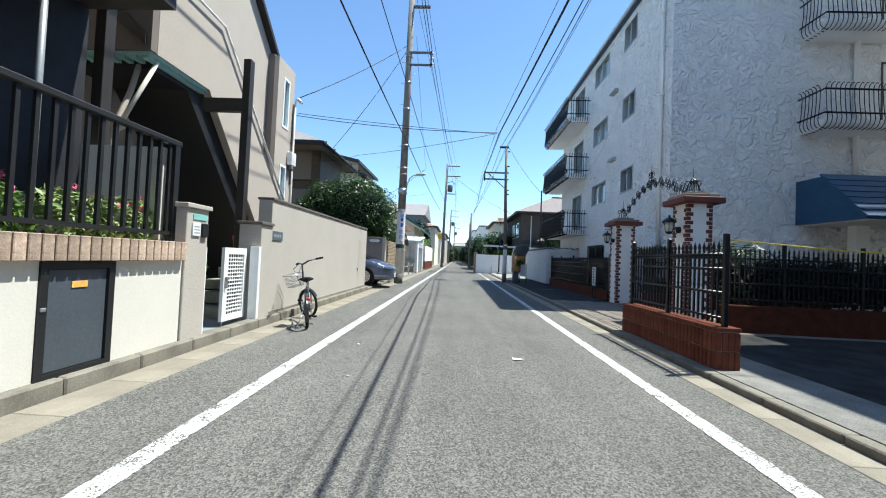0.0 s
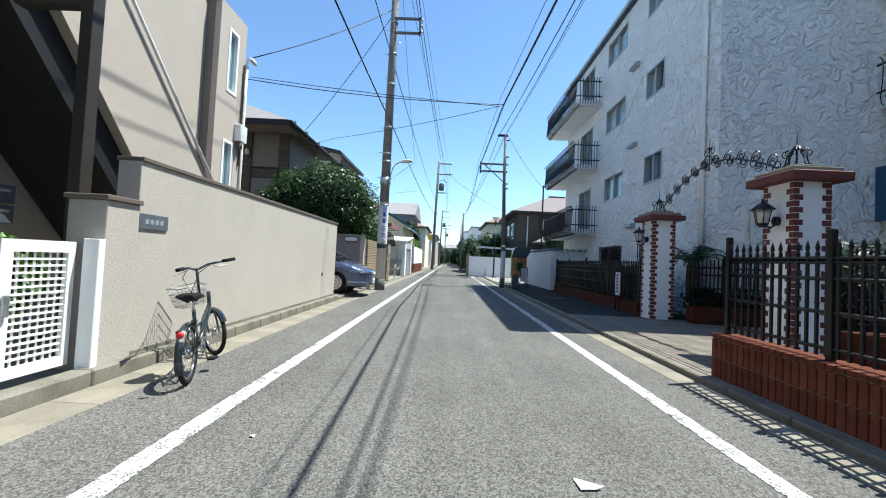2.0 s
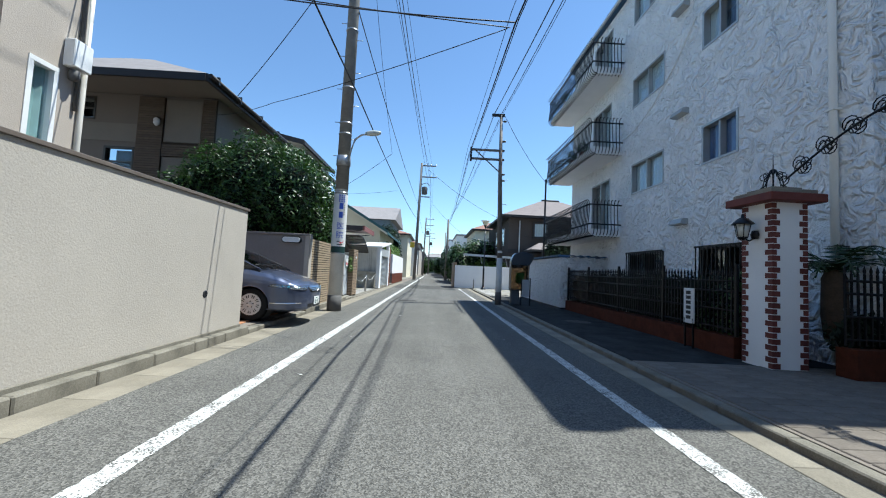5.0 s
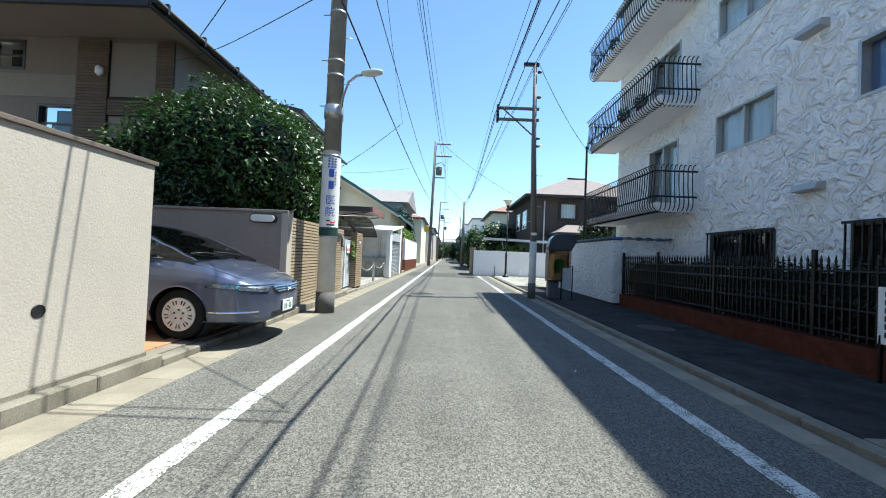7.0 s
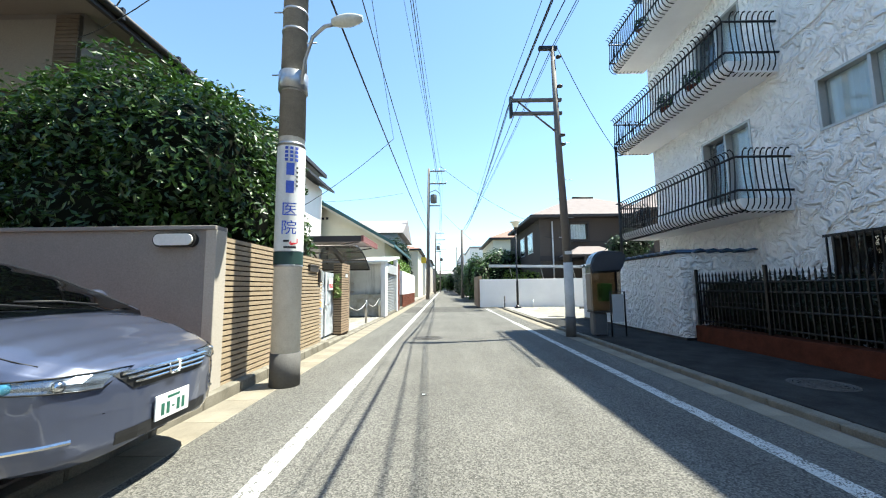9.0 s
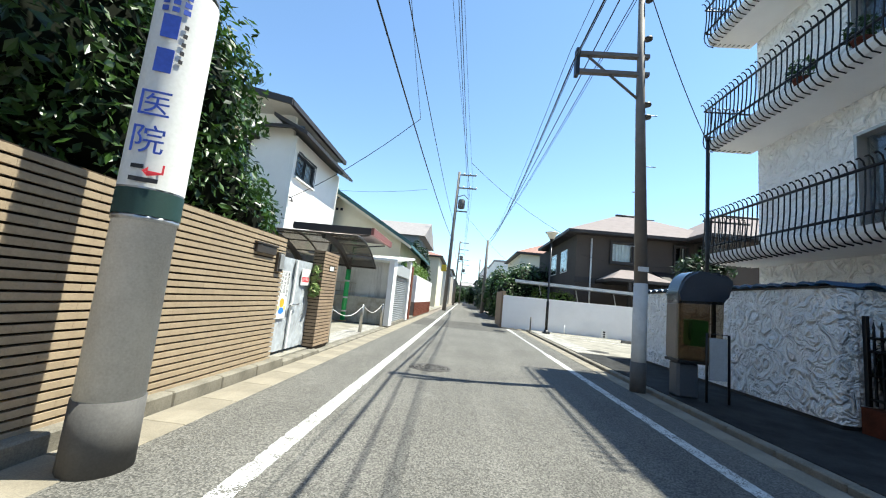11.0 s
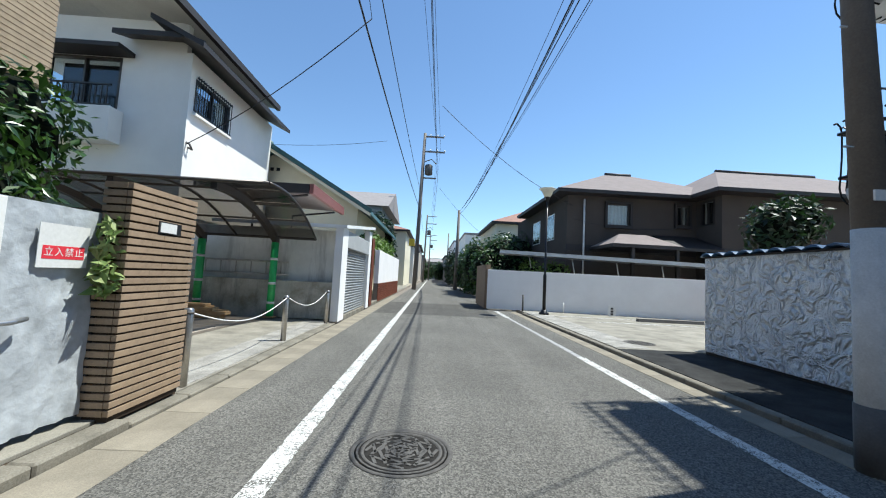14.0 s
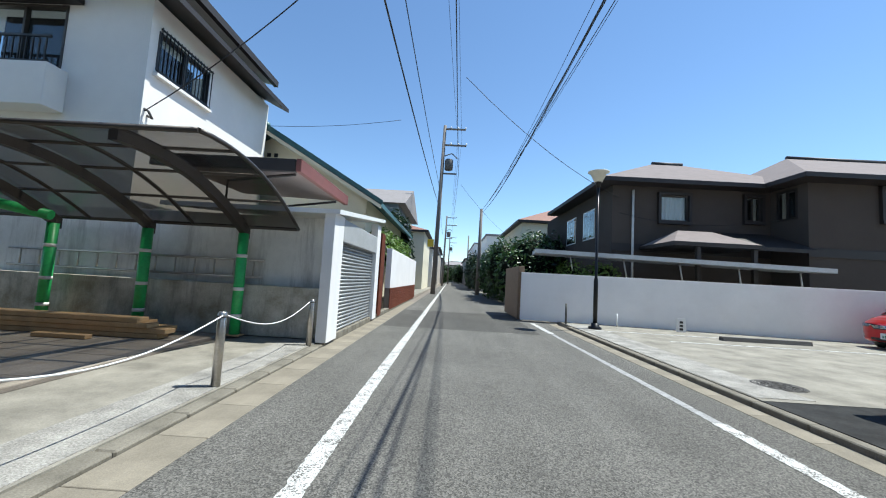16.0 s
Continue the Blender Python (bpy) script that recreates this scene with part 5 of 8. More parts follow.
# near black holds both the dark curtains and the porch's shade
solid("terrace_back_wall", box(-3.75, -3.6, -5, 3.38, 1.0, 3.24), mat("shaded_curtained_front", (0.012, 0.013, 0.018), 0.7, 0.5, 3, 0.2, 20), "curtained house front behind the terrace, porch shade in its near black", "wall", kind="structure")
part_white = solid("terrace_pole", tube([(-3.0, 2.5, 1.0), (-3.0, 2.5, 3.24)], 0.021, 8), ALU, "thin white upright pole on the terrace", "pole")

# what hangs on the gate posts
ic = thing("intercom", -2.60, 3.66, 1.15, "white label panel with a black door phone on the gate post", "intercom")
part("panel", box(-2.599, -2.585, 3.56, 3.67, 1.13, 1.26, 0.002), PAPER, ic)
part("phone", box(-2.599, -2.57, 3.69, 3.77, 1.12, 1.26, 0.004), BLACK_PAINT, ic)
part("number_plate", box(-2.599, -2.592, 3.57, 3.76, 1.29, 1.345, 0.001), mat("teal_plate", (0.22, 0.50, 0.46), 0.5), ic)
for i in range(3):
    part("lettering", box(-2.584, -2.5835, 3.575, 3.655, 1.155 + i * 0.03, 1.165 + i * 0.03), mat("grey_ink", (0.3, 0.3, 0.3), 0.8) if i == 0 else bpy.data.materials["grey_ink"], ic)
npl = thing("name_plate", -2.6, 5.3, 1.2, "dark slate house name plate on the beige wall", "name plate")
part("plate", box(-2.639, -2.625, 5.20, 5.52, 1.17, 1.30, 0.002), mat("slate_plate", (0.10, 0.115, 0.13), 0.4, 0.2, 12), npl)
for i in range(4):
    part("lettering", box(-2.624, -2.6235, 5.26 + i * 0.055, 5.295 + i * 0.055, 1.215, 1.255), mat("pale_ink", (0.3, 0.32, 0.34), 0.6) if i == 0 else bpy.data.materials["pale_ink"], npl)
solid("drain_spout", lathe([(0.042, -0.01), (0.042, 0.003), (0.036, 0.004), (0.034, 0.001)], 0, 0, 0, 16), BLACK_PAINT, "round dark drain hole in the tall wall", "drain hole").matrix_basis = pose(-2.638, 9.86, 0.62, 0, 90, 0)

plant("shrub", -3.25, 4.45, 0.06, [(-4.0, 5.45, 0.72, 0.14, 0.30, 0.32), (-3.95, 5.25, 0.42, 0.12, 0.25, 0.30)], 1300, 0.06, 88, "pale green leafy shrub behind the garden gate", "shrub", LEAF_LIGHT, shrink=0.7)
gate = thing("garden_gate", -2.72, 4.66, 0.1, "white metal garden gate with a mesh panel, standing open", "gate")
part("jamb", box(-2.74, -2.62, 3.80, 3.835, 0.10, 1.02), WHITE_METAL, gate)
part("jamb", box(-2.72, -2.60, 4.83, 4.885, 0.10, 1.06, 0.004), WHITE_METAL, gate)
GX, G0, G1 = -2.78, 4.36, 4.82
lf = bmesh.new()
box(GX - 0.02, GX + 0.02, G0, G0 + 0.07, 0.14, 1.03, bm=lf)
box(GX - 0.02, GX + 0.02, G1 - 0.05, G1, 0.14, 1.03, bm=lf)
box(GX - 0.02, GX + 0.02, G0 + 0.07, G1 - 0.05, 0.95, 1.03, bm=lf)
box(GX - 0.02, GX + 0.02, G0 + 0.07, G1 - 0.05, 0.14, 0.21, bm=lf)
leaf_ob = part("leaf_frame", lf, WHITE_METAL, gate)
for i in range(1, 16):
    z = 0.21 + 0.74 * i / 16
    part("slat", box(GX - 0.008, GX + 0.008, G0 + 0.07, G1 - 0.05, z - 0.007, z + 0.007), WHITE_METAL, leaf_ob)
for i in range(1, 7):
    y = G0 + 0.07 + (G1 - G0 - 0.12) * i / 7
    part("upright", box(GX - 0.012, GX - 0.004, y - 0.006, y + 0.006, 0.21, 0.95), WHITE_METAL, leaf_ob)
part("handle", box(GX + 0.02, GX + 0.05, G0 + 0.02, G0 + 0.05, 0.54, 0.68, 0.006), STEEL, leaf_ob)
part("drop_bolt", tube([(GX, G0 + 0.03, 0.09), (GX, G0 + 0.03, 0.16)], 0.008, 6), STEEL, leaf_ob)

# entrance court behind the gate
plant("ivy_hedge", -3.6, 4.4, 0.06, [(-3.98, 4.80, 0.58, 0.16, 0.55, 0.50), (-4.0, 4.2, 0.55, 0.16, 0.45, 0.48)], 1500, 0.055, 81, "ivy-covered low bank behind the garden gate", "ivy", LEAF_PALE, shrink=0.8)
solid("entrance_floor", box(-3.9, -2.70, 3.82, 5.2, 0.05, 0.075, 0.003), mat("blue_grey_floor", (0.24, 0.26, 0.28), 0.8, 0.12, 3, 0.2, 60), "blue-grey painted floor behind the garden gate", "floor", kind="structure")
for i in range(4):
    s = thing("step", -3.5, 5.1 + i * 0.28, 0.06, "pale concrete entrance step behind the gate", "step", "entrance steps")
    part("tread", box(-3.75, -3.0, 4.92 + i * 0.28, 5.85, 0.06 + i * 0.17, 0.21 + i * 0.17, 0.006), CONCRETE, s)
bn = thing("waste_bin", -3.15, 5.6, 0.6, "round red plastic bin behind the gate post", "bin")
part("body", lathe([(0.13, 0.0), (0.17, 0.58), (0.18, 0.60)], -3.15, 5.45, 0.57, 16), RED, bn)
part("lid", lathe([(0.18, 0.60), (0.18, 0.64), (0.10, 0.70), (0.0, 0.71)], -3.15, 5.45, 0.57, 16), RED, bn)
mbx = thing("letter_boxes", -4.6, 5.2, 1.2, "row of steel letter boxes on the dark porch wall", "letter box")
for i in range(3):
    for j in range(2):
        b = part("box_door", box(-4.56, -4.40, 4.75 + i * 0.36, 5.07 + i * 0.36, 1.18 + j * 0.2, 1.36 + j * 0.2, 0.006), DARK_PANEL, mbx)
        part("slot", box(-4.399, -4.392, 4.80 + i * 0.36, 5.02 + i * 0.36, 1.29 + j * 0.2, 1.315 + j * 0.2), STAINLESS, b)

# outer stair with rendered parapet, landing and steel post
h1 = thing("house", -5.2, 6.0, 0.06, "beige stuccoed house with an outside stair and bay windows", "house")
stair = thing("outside_stair", -3.95, 6.5, 0.06, "outside stair with a beige parapet and dark underside", "stair")
SX0, SX1 = -5.0, -3.92
# flight rises towards the smaller y; parapet above, dark stringer below
par = [(8.4, 0.2), (7.9, 0.2), (5.39, 3.38), (4.42, 3.38), (4.42, 4.42), (5.6, 4.42), (8.9, 0.95), (8.9, 0.2)]
part("parapet", prism(par, "x", SX1, SX1 + 0.12), HOUSE_BEIGE, stair)
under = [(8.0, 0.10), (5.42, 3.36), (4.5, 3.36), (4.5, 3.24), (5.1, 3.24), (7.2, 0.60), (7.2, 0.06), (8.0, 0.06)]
part("underside", prism(under, "x", SX0, SX1 - 0.004), BLACK_PAINT, stair, "near-black soffit")
part("handrail", tube([(SX1 + 0.16, 8.9, 0.98), (SX1 + 0.16, 5.61, 4.48), (SX1 + 0.16, 4.4, 4.52)], 0.022, 8), WHITE_METAL, stair, "white tubular handrail")
part("landing_front", box(-6.0, SX1 + 0.118, 4.32, 4.418, 3.385, 5.4), HOUSE_SHADED, stair, "front of the landing, its shade put into the stucco colour")
part("landing_slot", prism([(-4.33, 3.80), (-3.86, 3.34 + 0.10), (-3.86, 3.56), (-4.33, 4.04)], "y", 4.295, 4.318), BROWN_STEEL, stair, "dark slanting slot")
deck = part("landing_deck", box(-6.0, SX1 + 0.10, 4.34, 5.36, 3.345, 3.378), mat("turquoise_deck", (0.30, 0.52, 0.52), 0.5, 0.1, 3, 0.1, 40), stair, "turquoise corrugated steel deck")
for i in range(14):
    x = -5.95 + i * 0.155
    part("deck_rib", box(x, x + 0.07, 4.36, 5.35, 3.30, 3.343), bpy.data.materials["turquoise_deck"], stair)
for i in range(8):
    part("tread", box(SX0, SX1 - 0.01, 7.9 - i * 0.33, 8.2 - i * 0.33, 0.75 + i * 0.31, 0.79 + i * 0.31), CONCRETE, stair)
col = thing("steel_post", -3.0, 5.05, 0.06, "brown steel post with a bracket carrying the stair landing", "steel post")
part("post", box(-3.06, -2.955, 5.0, 5.10, 0.06, 3.66, 0.004), BROWN_STEEL, col)
part("bracket", box(-3.62, -3.06, 5.005, 5.095, 2.93, 3.11, 0.004), BROWN_STEEL, col)
col2 = thing("steel_post", -3.7, 2.6, 0.06, "brown steel post on the dark terrace", "steel post")
part("post", box(-3.66, -3.55, 3.50, 3.61, 0.06, 4.6, 0.004), BROWN_STEEL, col2)
dp = thing("drain_pipe", -3.7, 4.3, 1.0, "pale drain pipe with a hopper and diagonal brace under the landing", "drain pipe")
part("pipe", tube([(-4.1, 4.2, 1.0), (-4.1, 4.2, 2.35), (-4.1, 4.40, 2.9), (-4.1, 4.5, 3.28)], 0.03, 8), HOUSE_BEIGE, dp)
part("hopper", lathe([(0.035, -0.12), (0.05, -0.02), (0.10, 0.02), (0.10, 0.12), (0.06, 0.14)], -4.1, 4.22, 2.38, 8), HOUSE_BEIGE, dp)
part("brace", tube([(-4.0, 4.2, 2.45), (-3.86, 4.50, 3.33)], 0.024, 8), BEIGE_PALE, dp)

# house body: gable to the street, bay with two tall windows near its far corner
gab = [(-4, 0.06), (10.42, 0.06), (10.42, 5.35), (5.0, 10.6), (-4, 10.6)]
part("gable_wall", prism(gab, "x", -5.35, -5.12), HOUSE_BEIGE, h1)
part("far_wall", box(-11, -5.352, 10.2, 10.42, 0.06, 5.3), HOUSE_BEIGE, h1)
part("roof", prism([(10.62, 5.30), (10.62, 5.18), (4.9, 10.70), (4.9, 10.85)], "x", -11, -4.95), ROOF_DARK, h1)
bay = part("bay", holed("x", -4.95, 0.12, 9.42, 10.36, 1.3, 6.1, [(9.72, 10.08, 2.0, 3.35), (9.72, 10.08, 4.35, 5.7)]), HOUSE_BEIGE, h1)
# near cheek takes the shade-darkened stucco, the far one the plain beige
part("bay_cheek", box(-5.118, -4.955, 9.421, 9.54, 1.3, 6.15), HOUSE_SHADED, h1)
part("bay_cheek", box(-5.118, -4.955, 10.24, 10.359, 1.3, 5.4), HOUSE_BEIGE, h1)
for z0, z1 in ((2.0, 3.35), (4.35, 5.7)):
    window(h1, "x", -4.83, 1, 9.72, 10.08, z0, z1, WHITE_METAL, 0, mat("green_blind", (0.35, 0.50, 0.48), 0.6) if z0 == 2.0 else bpy.data.materials["green_blind"], inset=0.05, fw=0.06)
part("upper_floor", box(-5.98, -4.3, 4.6, 5.5, 4.43, 7.0), HOUSE_SHADED, h1)
part("porch_back_wall", box(-6.2, -6.0, -4, 9.3, 0.06, 5.0), HOUSE_SHADED, h1)
part("downpipe", tube([(-4.80, 10.38, 0.2), (-4.80, 10.38, 5.2)], 0.035, 8), BEIGE_PALE, h1)
part("cable_conduit", tube([(-4.80, 10.30, 2.9), (-4.80, 10.30, 5.0), (-4.74, 10.33, 5.35)], 0.025, 6), POLE_DARK, h1)
mt = thing("meter_box", -4.85, 10.2, 3.1, "pale grey electric meter box on the house wall", "meter box")
part("box", box(-4.826, -4.68, 10.10, 10.36, 3.42, 3.78, 0.01), WHITE_METAL, mt)
part("meter", lathe([(0.0, 0.0), (0.06, 0.02), (0.06, 0.14), (0.0, 0.15)], -4.75, 10.2, 3.25, 10), POLE_DARK, mt)
inl = thing("insulator_bracket", -4.8, 10.4, 5.4, "porcelain insulators on the corner of the house", "insulator")
for k in range(3):
    part("insulator", lathe([(0.02, 0), (0.05, 0.02), (0.05, 0.06), (0.02, 0.09)], -4.72, 10.4 + 0.09 * k, 5.32, 8), WHITE_METAL, inl)

# ---- bicycle leaning by the wall ----
BLACK_RUBBER = mat("tyre_rubber", (0.02, 0.02, 0.02), 0.85, 0.2, 10, 0.4, 60)
CHROME = mat("chrome", (0.60, 0.60, 0.60), 0.15, 0.05, 5, 0.0, 50, metal=1.0)
BIKE_PAINT = mat("bike_dark_green", (0.012, 0.018, 0.022), 0.3, 0.15, 6, 0.02, 40, coat=0.5)
bike = thing("bicycle", -1.95, 4.95, 0.0, "small dark folding bicycle with a wire basket, parked on its stand", "bicycle", rz=111.0)
ROOT_B = ROOT[bike.name] @ pose(0, 0, 0, -4, 0, 0) @ Matrix.Scale(0.86, 4)
STEER = Matrix.Translation((0.80, 0, 0)) @ pose(0, 0, 0, -9, 0, 40) @ Matrix.Translation((-0.80, 0, 0))


def bpart(name, bm, material, parent=None, label=""):
    if name in ("handlebar", "grip", "brake_lever", "cables", "basket"):
        bm.transform(STEER)
    bm.transform(ROOT_B)
    return part(name, bm, material, parent or bike, label)


def ring(cx, cz, R, r, seg=28, sub=8, y=0.0, steer=0.0):
    bm = bmesh.new()
    rows = []
    for i in range(seg):
        a = 2 * math.pi * i / seg
        row = []
        for j in range(sub):
            b = 2 * math.pi * j / sub
            q = R + r * math.cos(b)
            row.append(bm.verts.new((q * math.cos(a), y + r * math.sin(b), q * math.sin(a))))
        rows.append(row)
    for i in range(seg):
        for j in range(sub):
            f = bm.faces.new((rows[i][j], rows[(i + 1) % seg][j], rows[(i + 1) % seg][(j + 1) % sub], rows[i][(j + 1) % sub]))
            f.smooth = True
    bm.transform(pose(cx, 0, cz, 0, 0, steer))
    return bm


def spokes(cx, cz, R, n=20, steer=0.0):
    bm = bmesh.new()
    for i in range(n):
        a = 2 * math.pi * i / n
        tube([(0, 0.02 if i % 2 else -0.02, 0), (R * math.cos(a), 0, R * math.sin(a))], 0.0015, 3, bm)
    lathe([(0.02, -0.04), (0.02, 0.04)], 0, 0, 0, 10, bm)
    bm.transform(pose(cx, 0, cz, 0, 0, steer))
    return bm


WB, WR, ST = 1.0, 0.26, 36
for nm, cx, s in (("rear_wheel", 0.0, 0), ("front_wheel", WB, ST)):
    w = bpart(nm, ring(cx, WR, WR - 0.022, 0.022, steer=s), BLACK_RUBBER)
    bpart("rim", ring(cx, WR, WR - 0.05, 0.010, steer=s), CHROME, w)
    bpart("spokes", spokes(cx, WR, WR - 0.05, steer=s), CHROME, w)


def fender(cx, a0, a1, steer=0.0):
    bm = bmesh.new()
    prev = None
    for i in range(15):
        a = radians(a0 + (a1 - a0) * i / 14)
        row = [bm.verts.new(((WR + 0.022 - abs(k) * 0.006) * math.cos(a), k * 0.014, (WR + 0.022 - abs(k) * 0.006) * math.sin(a))) for k in (-2, -1, 0, 1, 2)]
        if prev:
            for p in range(4):
                bm.faces.new((prev[p], prev[p + 1], row[p + 1], row[p]))
        prev = row
    bm.transform(pose(cx, 0, WR, 0, 0, steer))
    return bm


bpart("rear_fender", fender(0, 40, 205), BIKE_PAINT)
bpart("front_fender", fender(WB, -10, 150, ST), BIKE_PAINT)
fm = bmesh.new()
tube([(0.30, 0, 0.27), (0.20, 0, 0.62)], 0.017, 8, fm)
tube([(0.30, 0, 0.27), (0.55, 0, 0.36), (0.80, 0, 0.58)], 0.022, 8, fm)
tube([(0.24, 0, 0.45), (0.50, 0, 0.46), (0.79, 0, 0.62)], 0.012, 8, fm)
for k in (-0.045, 0.045):
    tube([(0.30, k * 0.5, 0.27), (0.0, k, WR)], 0.010, 6, fm)
    tube([(0.22, k * 0.4, 0.52), (0.0, k, WR)], 0.009, 6, fm)
bpart("frame", fm, BIKE_PAINT)
fk = bmesh.new()
tube([(0.77, 0, 0.74), (0.81, 0, 0.53)], 0.019, 8, fk)
for k in (-0.05, 0.05):
    tube([(0.81, k * 0.8, 0.53), (0.88, k, 0.42), (WB, k, WR)], 0.011, 6, fk)
bpart("fork", fk, BIKE_PAINT)
hb = bmesh.new()
tube([(0.77, 0, 0.74), (0.735, 0, 1.0)], 0.014, 8, hb)
tube([(0.62, -0.21, 1.045), (0.70, -0.10, 1.03), (0.73, -0.03, 1.0), (0.725, 0.03, 1.0), (0.67, 0.10, 1.03), (0.57, 0.20, 1.045)], 0.012, 8, hb)
bpart("handlebar", hb, BIKE_PAINT)
for a, b in (((0.62, -0.21, 1.045), (0.55, -0.31, 1.05)), ((0.57, 0.20, 1.045), (0.49, 0.29, 1.05))):
    bpart("grip", tube([a, b], 0.018, 8), BLACK_RUBBER)
for k, x in ((-1, 0.66), (1, 0.62)):
    bpart("brake_lever", tube([(x, k * 0.13, 1.02), (x + 0.06, k * 0.17, 0.995), (x - 0.02, k * 0.27, 0.99)], 0.006, 5), STEEL)
bpart("cables", tube([(0.70, -0.12, 1.02), (0.90, -0.10, 0.94), (0.92, 0.0, 0.75), (0.82, 0.02, 0.62)], 0.004, 5, tube([(0.66, 0.12, 1.02), (0.88, 0.08, 0.92), (0.90, 0.0, 0.70)], 0.004, 5)), BLACK_RUBBER)
sd = bmesh.new()
rows = []
for i, (x, w, z) in enumerate(((0.02, 0.05, 0.775), (0.06, 0.11, 0.79), (0.12, 0.115, 0.785), (0.20, 0.06, 0.77), (0.28, 0.035, 0.765), (0.32, 0.018, 0.755))):
    rows.append([sd.verts.new((x, w * math.cos(a), z - 0.035 + 0.04 * math.sin(a))) for a in [math.pi * k / 6 for k in range(7)]] + [sd.verts.new((x, 0, z - 0.07))])
for p, q in zip(rows, rows[1:]):
    for k in range(8):
        sd.faces.new((p[k], p[(k + 1) % 8], q[(k + 1) % 8], q[k]))
sd.faces.new(rows[0]), sd.faces.new(rows[-1])
bpart("saddle", sd, BLACK_RUBBER)
bpart("seat_post", tube([(0.20, 0, 0.60), (0.165, 0, 0.73)], 0.013, 8), CHROME)
bk = bmesh.new()
for h, s in ((0.0, 0.75), (0.07, 0.82), (0.14, 0.9), (0.21, 1.0)):
    c = [(0.98 - 0.11 * s, -0.15 * s, 0.60 + h), (0.98 + 0.13 * s, -0.15 * s, 0.60 + h), (0.98 + 0.13 * s, 0.15 * s, 0.60 + h), (0.98 - 0.11 * s, 0.15 * s, 0.60 + h)]
    tube(c + [c[0]], 0.004 if h < 0.2 else 0.006, 4, bk)
for i in range(9):
    u = -1 + 2 * i / 8
    tube([(0.98 - 0.0825, 0.1125 * u, 0.60), (0.98 - 0.11, 0.15 * u, 0.81)], 0.0025, 3, bk)
    tube([(0.98 + 0.0975, 0.1125 * u, 0.60), (0.98 + 0.13, 0.15 * u, 0.81)], 0.0025, 3, bk)
    tube([(0.98 - 0.0825, 0.1125 * u, 0.60), (0.98 + 0.0975, 0.1125 * u, 0.60)], 0.0025, 3, bk)
    tube([(0.98 + 0.0075 + 0.09 * u, -0.1125, 0.60), (0.99 + 0.12 * u, -0.15, 0.81)], 0.0025, 3, bk)
    tube([(0.98 + 0.0075 + 0.09 * u, 0.1125, 0.60), (0.99 + 0.12 * u, 0.15, 0.81)], 0.0025, 3, bk)
bpart("basket", bk, STEEL, None, "thin wire basket")
bpart("reflector", lathe([(0.028, 0), (0.028, 0.02), (0.01, 0.026)], 0, 0, 0, 12), RED, None, "red rear reflector").data.transform(Matrix.Translation((0, 0, 0)))
cr_ = bmesh.new()
lathe([(0.085, -0.003), (0.085, 0.003)], 0, 0, 0, 20, cr_)
cr_.transform(pose(0.30, -0.05, 0.27, 90, 0, 0))
tube([(0.30, -0.06, 0.27), (0.36, -0.07, 0.12)], 0.008, 6, cr_)
tube([(0.30, 0.06, 0.27), (0.24, 0.07, 0.42)], 0.008, 6, cr_)
bpart("crankset", cr_, CHROME)
for x, y, z in ((0.36, -0.11, 0.12), (0.24, 0.11, 0.42)):
    bpart("pedal", box(x - 0.045, x + 0.045, y - 0.035, y + 0.035, z - 0.012, z + 0.012, 0.004), BLACK_RUBBER)
bpart("kickstand", tube([(0.02, 0.06, 0.26), (-0.06, 0.16, 0.01), (-0.02, 0.17, 0.008)], 0.008, 6), STEEL)
for o in bike.children:
    if o.name.startswith("reflector"):
        o.matrix_basis = pose(-0.275, 0, 0.42, 0, -90, 0)


# ---- cars ----
def car_paint(name, col):
    m = mat(name, col, 0.32, 0.05, 2, 0.0, 300, metal=0.55, coat=1.0, grain=0.03)
    m.node_tree.nodes["Principled BSDF"].inputs["Coat Roughness"].default_value = 0.03
    return m


TYRE = mat("car_tyre", (0.018, 0.018, 0.018), 0.8, 0.2, 10, 0.4, 60)
ALLOY = mat("wheel_cover_silver", (0.62, 0.62, 0.62), 0.35, 0.1, 6, 0.02, 50, metal=0.3)
DARK_GLASS = glass_mat("car_glass", (0.26, 0.28, 0.28), 0.01)
LAMP_GLASS = glass_mat("lamp_lens", (0.88, 0.93, 0.97), 0.02)
CABIN = mat("cabin_dark", (0.035, 0.035, 0.04), 0.8, 0.1, 3, 0.1, 30)
BLACK_TRIM = mat("black_trim", (0.012, 0.012, 0.013), 0.5, 0.1, 3, 0.05, 40)


def lerp_table(t, x):
    for (a, *p), (b, *q) in zip(t, t[1:]):
        if a <= x <= b:
            k = (x - a) / (b - a)
            k = k * k * (3 - 2 * k) * 0.4 + k * 0.6
            return [u + (v - u) * k for u, v in zip(p, q)]
    return list(t[-1][1:]) if x > t[-1][0] else list(t[0][1:])


